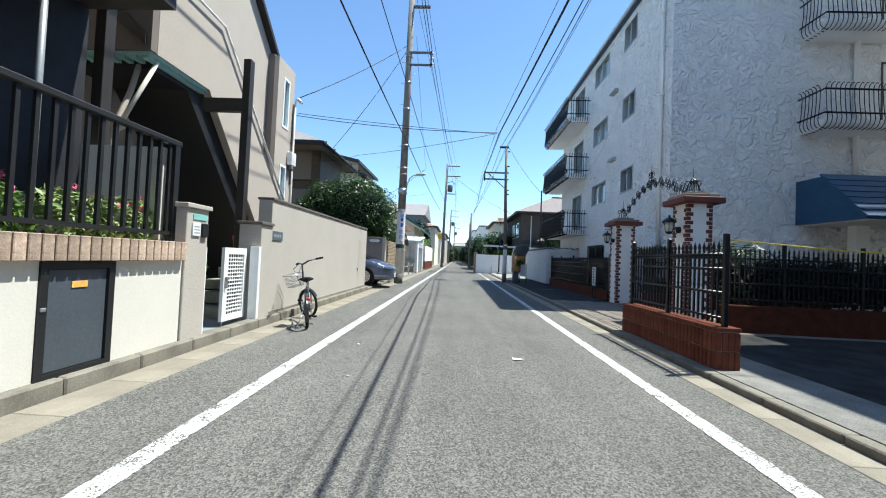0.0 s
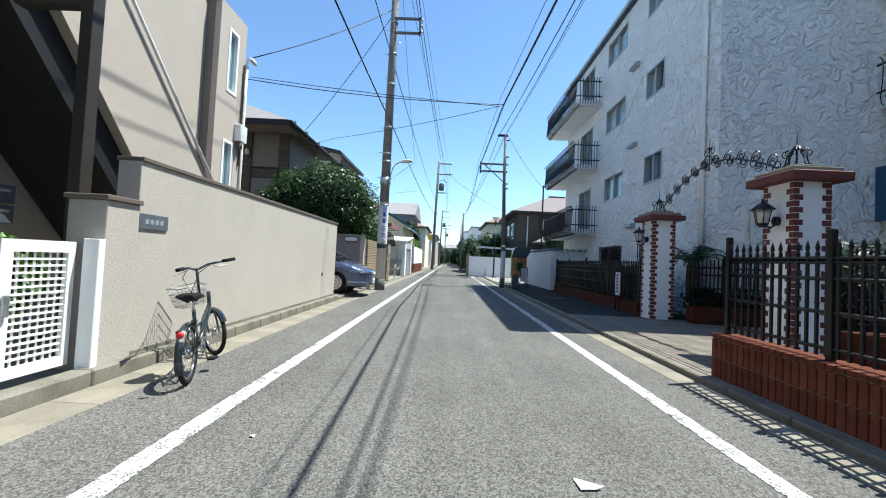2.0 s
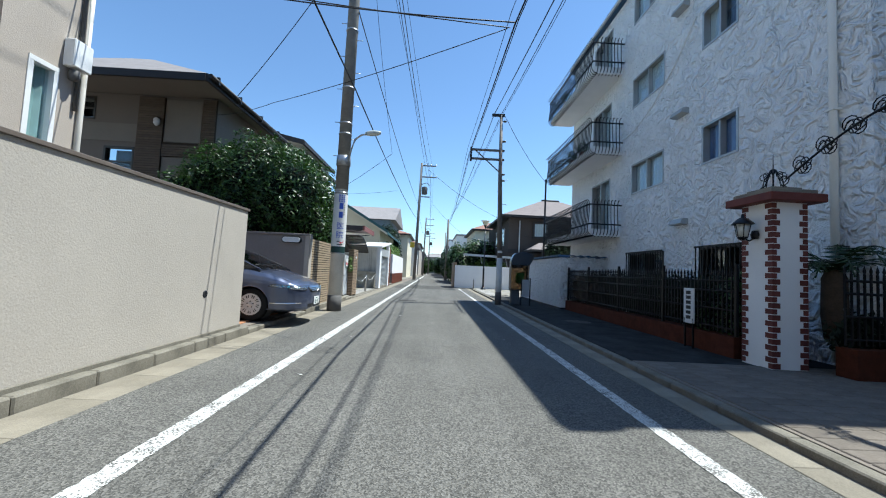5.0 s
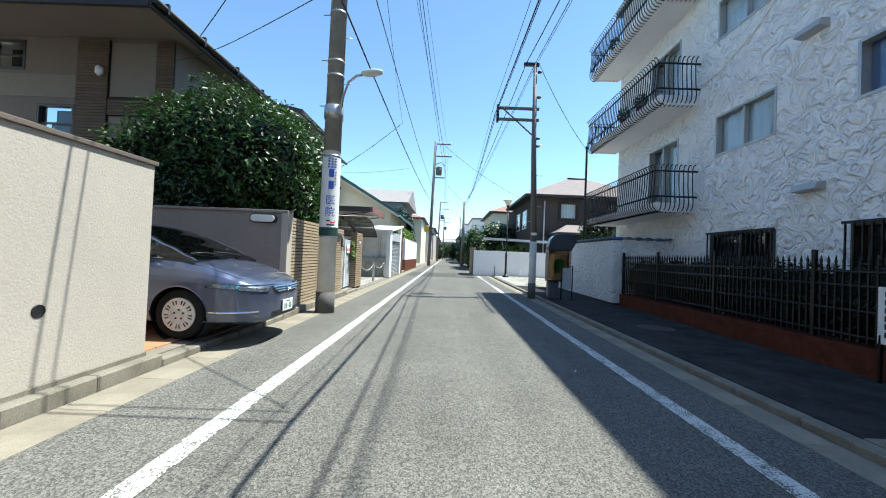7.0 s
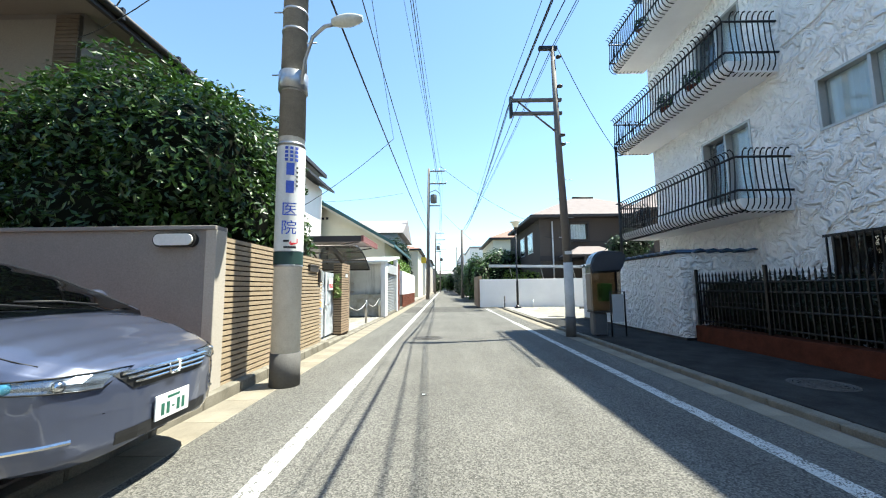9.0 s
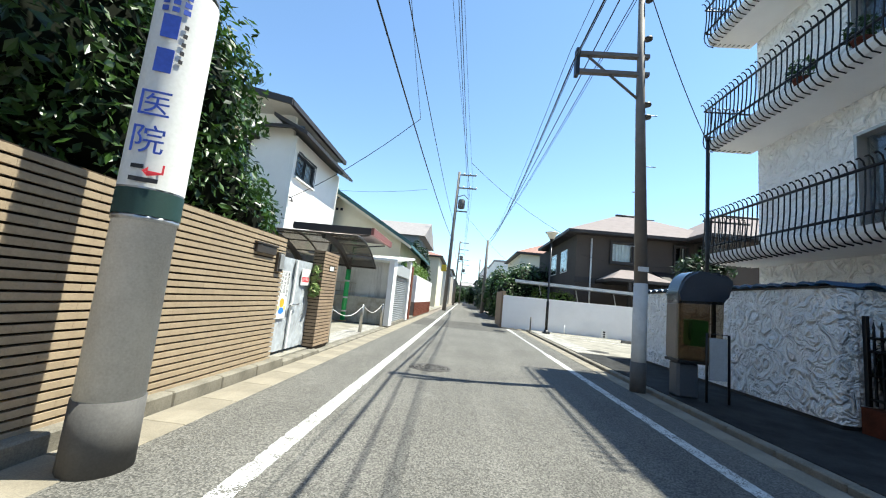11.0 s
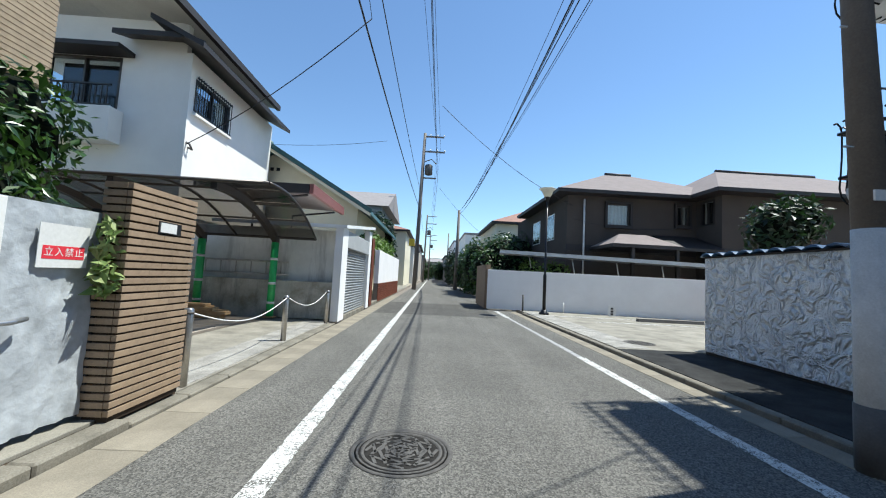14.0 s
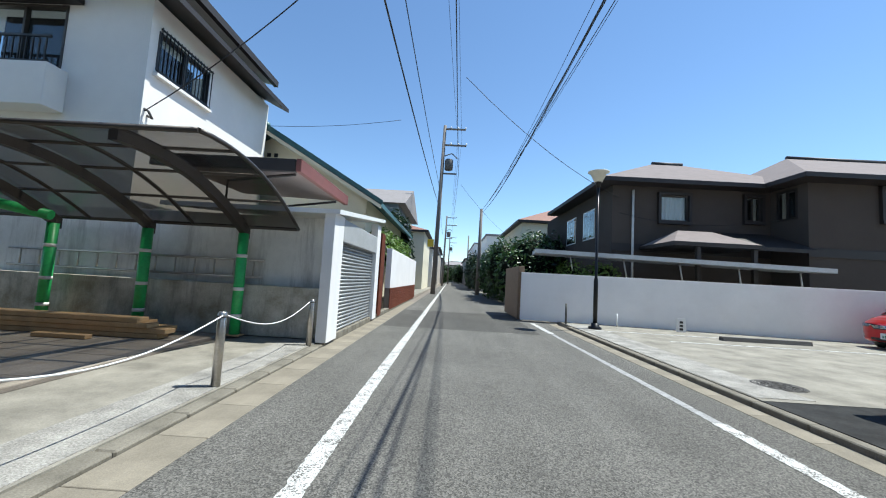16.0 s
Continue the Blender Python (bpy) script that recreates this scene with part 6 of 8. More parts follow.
def make_car(x, y, z, heading, paint, label, detail=True, k=0.80):
    """A low people carrier: +x is forward in its own frame, the origin under its middle."""
    t = thing("car", x, y, z, label, "car", rz=heading)
    R = ROOT[t.name] @ Matrix.Scale(k, 4)

    def cp(name, bm, material, parent=None, label="", smooth=False):
        bm.transform(R)
        return part(name, bm, material, parent or t, label, smooth)
    # station: x, half width, bottom, shoulder height, top (bonnet or waist)
    tab = [(-2.38, 0.66, 0.36, 0.66, 0.94), (-2.30, 0.79, 0.27, 0.72, 1.02), (-2.0, 0.87, 0.22, 0.78, 1.07), (-1.4, 0.90, 0.20, 0.79, 1.07), (0.0, 0.90, 0.19, 0.79, 1.06),
           (0.9, 0.90, 0.19, 0.80, 1.06), (1.3, 0.90, 0.19, 0.80, 1.035), (1.6, 0.89, 0.19, 0.78, 0.975), (1.85, 0.87, 0.19, 0.75, 0.905), (2.06, 0.81, 0.19, 0.71, 0.83),
           (2.20, 0.73, 0.195, 0.67, 0.775), (2.29, 0.63, 0.21, 0.62, 0.735), (2.345, 0.50, 0.23, 0.58, 0.695), (2.385, 0.32, 0.26, 0.54, 0.65)]
    AX = (1.38, -1.44)
    WR_, AR = 0.325, 0.365

    def section(q):
        hw, zb, zs, zt = lerp_table(tab, q)
        return [(0, zb), (hw * 0.80, zb), (hw * 0.945, zb + 0.05), (hw * 0.978, zb + 0.13), (hw * 0.99, zb + 0.24), (hw, zb + (zs - zb) * 0.70), (hw * 0.998, zs - 0.05), (hw * 0.985, zs + 0.02), (hw * 0.945, zs + (zt - zs) * 0.50), (hw * 0.88, zt - 0.035), (hw * 0.78, zt - 0.008), (hw * 0.45, zt + 0.02), (0, zt + 0.03)]

    def half_at(q, h):
        sec = section(q)
        for (u0, v0), (u1, v1) in zip(sec[1:], sec[2:]):
            if v0 <= h <= v1 and v1 > v0:
                return u0 + (u1 - u0) * (h - v0) / (v1 - v0)
        return 0.0

    def skin(u, h):
        """How far forward the nose reaches at the side distance u and height h."""
        q = 2.385
        while q > 1.6 and half_at(q, h) < abs(u):
            q -= 0.004
        return q
    n = 170
    xs = [-2.38 + 4.70 * i / n for i in range(n)] + [2.33, 2.345, 2.36, 2.372, 2.38, 2.385]
    bm = bmesh.new()
    rows = []
    for q in xs:
        sec = section(q)
        fine = []
        for a, b in zip(sec, sec[1:]):
            m = max(1, int(math.hypot(b[0] - a[0], b[1] - a[1]) / 0.04))
            fine += [(a[0] + (b[0] - a[0]) * i / 4, a[1] + (b[1] - a[1]) * i / 4) for i in range(4)]
        fine.append(sec[-1])
        rows.append([[bm.verts.new((q, s * u, v)) for u, v in fine] for s in (1, -1)])
    for p, q in zip(rows, rows[1:]):
        for s in (0, 1):
            for j in range(len(p[s]) - 1):
                vs = (p[s][j], p[s][j + 1], q[s][j + 1], q[s][j])
                c = sum((v.co for v in vs), Vector()) / 4
                if any((c.x - ax) ** 2 + (c.z - WR_) ** 2 < AR ** 2 for ax in AX) and abs(c.y) > 0.5:
                    continue
                bm.faces.new(vs)
    for r in (rows[0], rows[-1]):
        for s in (0, 1):
            bm.faces.new(r[s])
    bmesh.ops.remove_doubles(bm, verts=bm.verts, dist=0.0005)
    bmesh.ops.delete(bm, geom=[v for v in bm.verts if not v.link_faces], context="VERTS")
    # round the wheel arches
    arches = {}
    for v in bm.verts:
        if abs(v.co.y) > 0.45 and any(e.is_boundary for e in v.link_edges):
            for ax in AX:
                d = Vector((v.co.x - ax, 0, v.co.z - WR_))
                if 0.25 < d.length < 0.45:
                    e = d.normalized() * AR
                    v.co.x, v.co.z = ax + e.x, WR_ + e.z
                    if abs(v.co.y) > 0.78 and e.z > -0.12:
                        arches.setdefault((ax, 1 if v.co.y > 0 else -1), []).append((math.atan2(e.z, e.x), v.co.copy()))
    body = cp("body", bm, paint, None, "", True)
    for (ax, s), pts in arches.items():
        pts.sort(key=lambda p: p[0])
        cp("wheel_arch_lip", tube([p[1] for p in pts][::2], 0.010, 6), paint, body, "", True)
    for ax in AX:
        for s in (1, -1):
            wl = bmesh.new()
            tmp = [[wl.verts.new((AR * math.cos(a), AR * math.sin(a), h)) for a in [2 * math.pi * i / 32 for i in range(32)]] for h in (0.0, 0.30)]
            for i in range(32):
                wl.faces.new((tmp[0][i], tmp[0][(i + 1) % 32], tmp[1][(i + 1) % 32], tmp[1][i]))
            wl.faces.new(tmp[0])
            wl.transform(pose(ax, s * 0.56, WR_, -90 if s > 0 else 90, 0, 0))
            cp("wheel_well", wl, BLACK_TRIM, body)
            w = bmesh.new()
            lathe([(0.20, 0.0), (0.30, 0.0), (0.32, 0.025), (WR_, 0.06), (WR_, 0.15), (0.317, 0.175), (0.295, 0.190), (0.235, 0.200), (0.215, 0.192)], 0, 0, 0, 40, w)
            w.transform(pose(ax, s * 0.66, WR_, -90 if s > 0 else 90, 0, 0))
            tyre = cp("wheel", w, TYRE, None, "", True)
            c = bmesh.new()
            lathe([(0.214, 0.190), (0.212, 0.203), (0.200, 0.207), (0.185, 0.200), (0.150, 0.206), (0.10, 0.204), (0.085, 0.196), (0.04, 0.198), (0.03, 0.206), (0.012, 0.208)], 0, 0, 0, 40, c)
            c.transform(pose(ax, s * 0.66, WR_, -90 if s > 0 else 90, 0, 0))
            hub = cp("wheel_cover", c, ALLOY, tyre, "silver multi-slot wheel cover", True)
            if detail:
                for i in range(18):
                    a = 2 * math.pi * (i + (0.16 if i % 2 else -0.16)) / 18
                    pts = [(0.128, -0.006), (0.176, -0.009), (0.181, 0.0), (0.176, 0.009), (0.128, 0.006), (0.124, 0.0)]
                    pl = [(ax + r * math.cos(a) - v * math.sin(a), WR_ + r * math.sin(a) + v * math.cos(a)) for r, v in pts]
                    cp("slot", prism(pl, "y", *sorted((s * 0.858, s * 0.868))), BLACK_TRIM, tyre)
                for i in range(5):
                    a = 2 * math.pi * i / 5 + 0.3
                    cp("wheel_nut", tube([(ax + 0.06 * math.cos(a), s * 0.85, WR_ + 0.06 * math.sin(a)), (ax + 0.06 * math.cos(a), s * 0.866, WR_ + 0.06 * math.sin(a))], 0.013, 6), BLACK_TRIM, tyre)
    # glasshouse: side view of its crown, then windscreen, side windows and roof from one set of sections
    crown = [(-2.30, 1.03), (-2.12, 1.25), (-1.85, 1.42), (-1.3, 1.51), (-0.5, 1.545), (0.05, 1.535), (0.40, 1.475), (0.75, 1.365), (1.1, 1.215), (1.40, 1.075), (1.52, 1.02)]

    def gsec(q):
        hw, zb, zs, zt = lerp_table(tab, q)
        top = lerp_table(crown, q)[0]
        base = zt - 0.03
        h = max(0.004, top - base)
        b = hw * 0.885
        w = b - 0.17 * min(1.0, h / 0.50)
        return [(b, base), (b - (b - w) * 0.45, base + h * 0.45), (w, base + h * 0.84), (w - 0.035, base + h * 0.92), (w - 0.12, base + h * 0.965), (w * 0.45, base + h * 0.995), (0, base + h)]
    gx = [-2.30 + 3.80 * i / 60 for i in range(61)]
    glass, shell = bmesh.new(), bmesh.new()
    for s in (1, -1):
        for q0, q1 in zip(gx, gx[1:]):
            A_, B_ = gsec(q0), gsec(q1)
            for j in range(6):
                top_part = j >= 2 and -1.95 < (q0 + q1) / 2 < 0.28
                pillar = j == 2
                dst = shell if top_part or pillar else glass
                vs = [dst.verts.new(p) for p in ((q0, s * A_[j][0], A_[j][1]), (q0, s * A_[j + 1][0], A_[j + 1][1]), (q1, s * B_[j + 1][0], B_[j + 1][1]), (q1, s * B_[j][0], B_[j][1]))]
                dst.faces.new(vs)
    for m in (glass, shell):
        bmesh.ops.remove_doubles(m, verts=m.verts, dist=0.0008)
    cp("glass", glass, DARK_GLASS, None, "dark tinted windows", True)
    cp("roof", shell, paint, None, "", True)
    deck = bmesh.new()
    prev = None
    for q in [-2.2 + 3.46 * i / 30 for i in range(31)]:
        hw, zb, zs, zt = lerp_table(tab, q)
        row = [deck.verts.new((q, hw * f, zt + 0.034 - 0.05 * abs(f) ** 3)) for f in (-0.84, -0.5, 0, 0.5, 0.84)]
        if prev:
            for j in range(4):
                deck.faces.new((prev[j], prev[j + 1], row[j + 1], row[j]))
        prev = row
    cp("cabin_lining", deck, CABIN)
    cp("seats", box(-1.6, -0.6, -0.55, 0.55, 1.0, 1.20, 0.05), CABIN)
    for s in (1, -1):
        cp("front_seat", box(-0.30, -0.10, s * 0.36 - 0.22, s * 0.36 + 0.22, 1.0, 1.38, 0.06), CABIN)
        # windscreen edge trim and the upright beside the quarter window
        pts = [(q, s * (gsec(q)[3][0] + 0.003), gsec(q)[3][1] + 0.002) for q in [0.28 + 1.14 * i / 14 for i in range(15)]]
        cp("windscreen_trim", tube(pts, 0.009, 5), BLACK_TRIM, None, "", True)
        for q, r, m in ((0.78, 0.012, STEEL), (-0.22, 0.035, BLACK_TRIM), (-1.30, 0.035, BLACK_TRIM)):
            g = gsec(q)
            cp("door_pillar", tube([(q, s * g[0][0], g[0][1] + 0.02), (q, s * (g[1][0] + 0.004), g[1][1]), (q, s * g[2][0], g[2][1])], r, 6), m)
        pts = [(q, s * (gsec(q)[0][0] + 0.012), lerp_table(tab, q)[3] - 0.022) for q in [-2.0 + 3.1 * i / 14 for i in range(15)]]
        cp("waist_trim", tube(pts, 0.010, 5), BLACK_TRIM)
        for lo, hi in ((-2.2, -1.86), (-1.02, 0.97), (1.76, 2.29)):
            pts = [(q, s * (half_at(q, 0.365) + 0.003), 0.365) for q in [lo + (hi - lo) * i / 16 for i in range(17)]]
            cp("side_moulding", tube(pts, 0.013, 6), CHROME, None, "bright side moulding", True)
        mm = bmesh.new()
        bmesh.ops.create_icosphere(mm, subdivisions=3, radius=1.0)
        mm.transform(Matrix.Translation((0.86, s * 1.0, 1.13)) @ Matrix.Diagonal((0.075, 0.115, 0.085, 1)))
        cp("mirror", mm, paint, None, "", True)
        cp("mirror_arm", box(0.80, 0.92, min(s * 0.80, s * 0.96), max(s * 0.80, s * 0.96), 1.03, 1.075, 0.012), BLACK_TRIM)
        for q in (1.00, -0.20, -1.26):
            pts = [(q, s * (half_at(q, v) - 0.002), v) for v in (0.28, 0.36, 0.45, 0.55, 0.65, 0.74, 0.82, 0.90, 0.98)]
            cp("door_seam", tube(pts, 0.0045, 4), BLACK_TRIM)
        for q in (-0.12, -1.18):
            cp("door_handle", box(q, q + 0.17, min(s * 0.87, s * 0.915), max(s * 0.87, s * 0.915), 0.86, 0.89, 0.008), paint)
        # bonnet seam
        pts = [(q, s * lerp_table(tab, q)[0] * 0.86, lerp_table(tab, q)[3] - 0.028) for q in [1.32 + 0.80 * i / 12 for i in range(13)]]
        cp("bonnet_seam", tube(pts, 0.0035, 4), BLACK_TRIM)
        # headlamp: reflector bowl and clear lens laid along the corner of the nose
        lens, bowl, rim = bmesh.new(), bmesh.new(), []
        prev = None
        for i in range(17):
            f = i / 16
            q = 2.335 - 0.62 * f
            zl = 0.622 + 0.068 * f ** 0.8
            zh = 0.712 + 0.028 * f
            if f > 0.8:
                zh -= (zh - zl) * ((f - 0.8) / 0.2) ** 2 * 0.9
            d = Vector((0.75 - 0.6 * f, s * (0.45 + 0.5 * f), 0.12)).normalized()
            row = []
            for j in range(5):
                h = zl + (zh - zl) * j / 4
                p = Vector((q, s * half_at(q, h), h))
                bulge = 0.010 * math.sin(math.pi * j / 4)
                row.append((lens.verts.new(p + d * (0.012 + bulge)), bowl.verts.new(p + d * (0.006 - 0.004 * (j % 2)))))
            rim.append((Vector(row[0][0].co), Vector(row[4][0].co)))
            if prev:
                for j in range(4):
                    lens.faces.new((prev[j][0], prev[j + 1][0], row[j + 1][0], row[j][0]))
                    bowl.faces.new((prev[j][1], prev[j + 1][1], row[j + 1][1], row[j][1]))
            prev = row
        hl = cp("headlamp", bowl, LAMP_BOWL, None, "clear headlamp with blue-tinted projector")
        cp("lens", lens, LAMP_GLASS, hl, "", True)
        cp("lamp_rim", tube([p[0] for p in rim] + [p[1] for p in rim[::-1]] + [rim[0][0]], 0.005, 5), BLACK_TRIM, hl)
        for q, h, r, m in ((2.24, 0.668, 0.036, CHROME), (2.08, 0.690, 0.038, PROJ_BLUE), (1.98, 0.700, 0.028, PROJ_BLUE)):
            pj = bmesh.new()
            bmesh.ops.create_icosphere(pj, subdivisions=2, radius=r)
            pj.transform(Matrix.Translation((q - 0.005, s * (half_at(q, h) - 0.012), h)))
            cp("projector", pj, m, hl, "", True)
    # grille with bright bars, plate, lower intake
    gr = bmesh.new()
    prev = None
    for i in range(17):
        f = -1 + i / 8
        row = []
        for j in range(4):
            h = 0.575 + 0.115 * j / 3
            u = f * (0.33 + 0.12 * j / 3)
            row.append(gr.verts.new((skin(u, h) + 0.008, u, h)))
        if prev:
            for j in range(3):
                gr.faces.new((prev[j], prev[j + 1], row[j + 1], row[j]))
        prev = row
    grille = cp("grille", gr, BLACK_TRIM)
    for h, w, r in ((0.682, 0.40, 0.014), (0.650, 0.37, 0.010), (0.618, 0.33, 0.009)):
        pts = [(skin(u, h) + 0.018, u, h) for u in [w * (-1 + i / 10) for i in range(21)]]
        cp("grille_bar", tube(pts, r, 6), CHROME, grille, "bright grille bar", True)
    q = skin(0, 0.60) + 0.03
    cp("badge", tube([(q - 0.015, -0.05, 0.685), (q, -0.04, 0.605), (q, 0.04, 0.605), (q - 0.015, 0.05, 0.685), (q - 0.015, -0.05, 0.685)], 0.008, 5), CHROME, grille, "plain bright badge outline")
    plate = cp("number_plate", box(2.398, 2.410, -0.165, 0.165, 0.31, 0.475, 0.003), PAPER, None, "white number plate with dark green bars")
    for u0, u1, z0, z1 in ((-0.06, 0.06, 0.438, 0.455), (-0.115, -0.085, 0.335, 0.415), (-0.065, -0.035, 0.335, 0.415), (-0.012, 0.012, 0.368, 0.380), (0.035, 0.065, 0.335, 0.415), (0.085, 0.115, 0.335, 0.415)):
        cp("plate_bar", box(2.4102, 2.4115, u0, u1, z0, z1), PLATE_INK, plate)
    lo_ = bmesh.new()
    prev = None
    for i in range(13):
        u = 0.42 * (-1 + i / 6)
        row = [lo_.verts.new((skin(u, h) + 0.006, u, h)) for h in (0.262, 0.30, 0.345 - 0.02 * abs(u))]
        if prev:
            for j in range(2):
                lo_.faces.new((prev[j], prev[j + 1], row[j + 1], row[j]))
        prev = row
    cp("lower_intake", lo_, BLACK_TRIM)
    for y0, y1 in ((-0.05, -0.62), (0.42, -0.10)):
        cp("wiper", tube([(1.42, y0, 1.082), (1.36, (y0 + y1) / 2, 1.118), (1.30, y1, 1.128 - 0.04 * abs(y1))], 0.009, 5), BLACK_TRIM)
    return t


LAMP_BOWL = mat("lamp_bowl", (0.30, 0.31, 0.33), 0.2, 0.1, 20, 0.0, 40, metal=0.8)
PROJ_BLUE = mat("projector_blue", (0.12, 0.40, 0.55), 0.1, 0.1, 5, 0.0, 40, metal=0.6)
PLATE_INK = mat("plate_ink", (0.02, 0.12, 0.08), 0.6)
PAINT_LILAC = car_paint("lilac_grey_metallic", (0.088, 0.104, 0.165))
make_car(-3.91, 12.02, 0.10, 0.0, PAINT_LILAC, "grey-blue metallic people carrier parked nose out on a tiled drive")
make_car(11.15, 26.6, 0.06, 186, car_paint("red_car_paint", (0.55, 0.015, 0.012)), "red car parked in the concrete yard", detail=False)
make_car(4.0, 33.6, 0.0, 182, car_paint("white_car_paint", (0.72, 0.72, 0.71)), "white car standing in the side street", detail=False)
dw = thing("wall_lamp", -2.98, 13.39, 1.5, "oblong white wall lamp in a black rim", "wall lamp")
lp = [(0.13 * (1 if c > 0 else -1) * 0 + 0.13 * (1 if k < 9 else -1) + 0.055 * math.cos(math.pi * (k % 9) / 8 - math.pi / 2 + (0 if k < 9 else math.pi)), 0.055 * math.sin(math.pi * (k % 9) / 8 - math.pi / 2 + (0 if k < 9 else math.pi))) for k in range(18) for c in (1,)]
part("rim", prism([(-3.0 + u * 1.12, 1.54 + v * 1.25) for u, v in lp], "y", 13.345, 13.398), BLACK_PAINT, dw)
part("lens", prism([(-3.0 + u, 1.54 + v) for u, v in lp], "y", 13.325, 13.344), PAPER, dw)


# ---- second house, bush and tiled wall ----
h2 = thing("house", -6.4, 13.0, 0.06, "brown and beige tiled house with a deep sloping roof", "house")
HY, HX = 15.0, -5.75
part("near_wall", holed("y", HY, 0.2, -11, HX, 0.06, 5.2, [(-8.55, -7.78, 3.05, 3.82), (-9.6, -8.85, 4.5, 5.1)]), HOUSE_SHADED, h2)
part("street_wall", box(HX - 0.2, HX, HY + 0.202, 17.6, 0.06, 5.2), HOUSE_SHADED, h2)
# beige render at about half strength, to include the shade of the eaves
PANEL = mat("shaded_beige_panel", (0.24, 0.215, 0.185), 0.9, 0.06, 1.1, 0.3, 55)
BAND = mat("brown_band_tile", (0.12, 0.088, 0.062), 0.75, 0.15, 7, 0.4, 70, rnd=0.15)
for x0, x1, z0, z1 in ((-7.72, -7.08, 0.06, 5.15), (-6.10, -5.76, 0.06, 5.15), (-7.06, -6.12, 3.62, 3.98)):
    p = part("pilaster", box(x0, x1, HY - 0.05, HY - 0.003, z0, z1), MORTAR_DARK, h2, "brown tiled band")
    rows_p = int((z1 - max(z0, 1.8)) / 0.062)
    for i in range(rows_p):
        z = max(z0, 1.8) + i * 0.062
        part("tile_course", box(x0 + 0.002, x1 - 0.002, HY - 0.068, HY - 0.048, z, z + 0.05), BAND, p)
for z0, z1 in ((4.0, 5.1), (1.9, 3.6)):
    part("pale_panel", box(-7.05, -6.13, HY - 0.03, HY - 0.003, z0, z1, 0.004), PANEL, h2, "beige rendered panel, eave shade put into its colour")
part("pale_panel", box(-10.9, -7.74, HY - 0.02, HY - 0.003, 3.95, 4.42, 0.004), PANEL, h2)
for x0, x1, z0, z1 in ((-8.55, -7.78, 3.05, 3.82), (-9.6, -8.85, 4.5, 5.1)):
    w = window(h2, "y", HY, -1, x0, x1, z0, z1, ALU_DARK, 0, None, inset=0.05, fw=0.05)
    part("transom", box(x0 + 0.05, x1 - 0.05, HY + 0.03, HY + 0.06, (z0 + z1) / 2 - 0.02, (z0 + z1) / 2 + 0.02), ALU_DARK, w)
part("wall_lamp", lathe([(0.03, 0.0), (0.07, 0.05), (0.07, 0.16), (0.03, 0.20)], -7.2, HY - 0.12, 4.38, 10), WHITE_METAL, h2, "small white wall lamp")
part("lamp_arm", box(-7.22, -7.18, HY - 0.12, HY - 0.06, 4.56, 4.60), BLACK_PAINT, h2)
EX, EY = -5.30, 13.75
rf = bmesh.new()
lowr = [rf.verts.new(p) for p in ((EX, EY, 5.26), (EX, 18.6, 5.26), (-12.0, 18.6, 5.26), (-12.0, EY, 5.26))]
top = [rf.verts.new(p) for p in ((-8.4, 16.1, 6.75), (-9.0, 16.1, 6.75))]
rf.faces.new((lowr[0], lowr[1], top[0])), rf.faces.new((lowr[1], lowr[2], top[1], top[0])), rf.faces.new((lowr[2], lowr[3], top[1])), rf.faces.new((lowr[3], lowr[0], top[0], top[1])), rf.faces.new(lowr)
part("roof", rf, ROOF_GREY, h2, "grey slate hip roof")
part("eaves_board", box(EX - 0.04, EX + 0.02, EY, 18.6, 5.08, 5.25), ROOF_DARK, h2)
part("eaves_board", box(-12.0, EX - 0.042, EY - 0.02, EY + 0.04, 5.08, 5.25), ROOF_DARK, h2)
part("soffit", box(-11.9, EX - 0.05, EY + 0.045, 18.55, 5.21, 5.255), HOUSE_SHADED, h2)
part("gutter", tube([(EX + 0.07, EY, 5.20), (EX + 0.07, 18.6, 5.20)], 0.055, 8), ROOF_DARK, h2)
for y in (14.0, 15.0, 16.2, 17.4):
    part("gutter_bracket", box(EX - 0.03, EX + 0.12, y, y + 0.05, 5.12, 5.30), BLACK_PAINT, h2)
bx = part("balcony_box", box(-8.8, -6.62, 16.2, 21.1, 3.6, 5.05), TILE_OCHRE, h2, "ochre tiled projecting balcony box")
for i in range(17):
    z = 3.62 + i * 0.083
    part("tile_course", box(-6.622, -6.606, 16.2, 21.1, z, z + 0.066), TILE_OCHRE, bx)
    part("tile_course", box(-8.8, -6.606, 21.098, 21.114, z, z + 0.066), TILE_OCHRE, bx)
part("box_column", box(-7.4, -7.0, 18.7, 19.1, 0.06, 3.598), TILE_BROWN, h2)
part("set_back_wall", box(-8.9, -8.7, 15.62, 21.0, 0.06, 3.598), HOUSE_SHADED, h2)
part("box_window", box(-6.605, -6.59, 19.4, 19.95, 4.25, 4.85), ROOM, bx)
part("box_lattice", tube([(-6.58, 19.4, 4.25), (-6.58, 19.95, 4.85)], 0.012, 4, tube([(-6.58, 19.4, 4.85), (-6.58, 19.95, 4.25)], 0.012, 4, box(-6.60, -6.57, 19.36, 19.4, 4.2, 4.9, bm=box(-6.60, -6.57, 19.95, 19.99, 4.2, 4.9)))), ALU_DARK, bx)

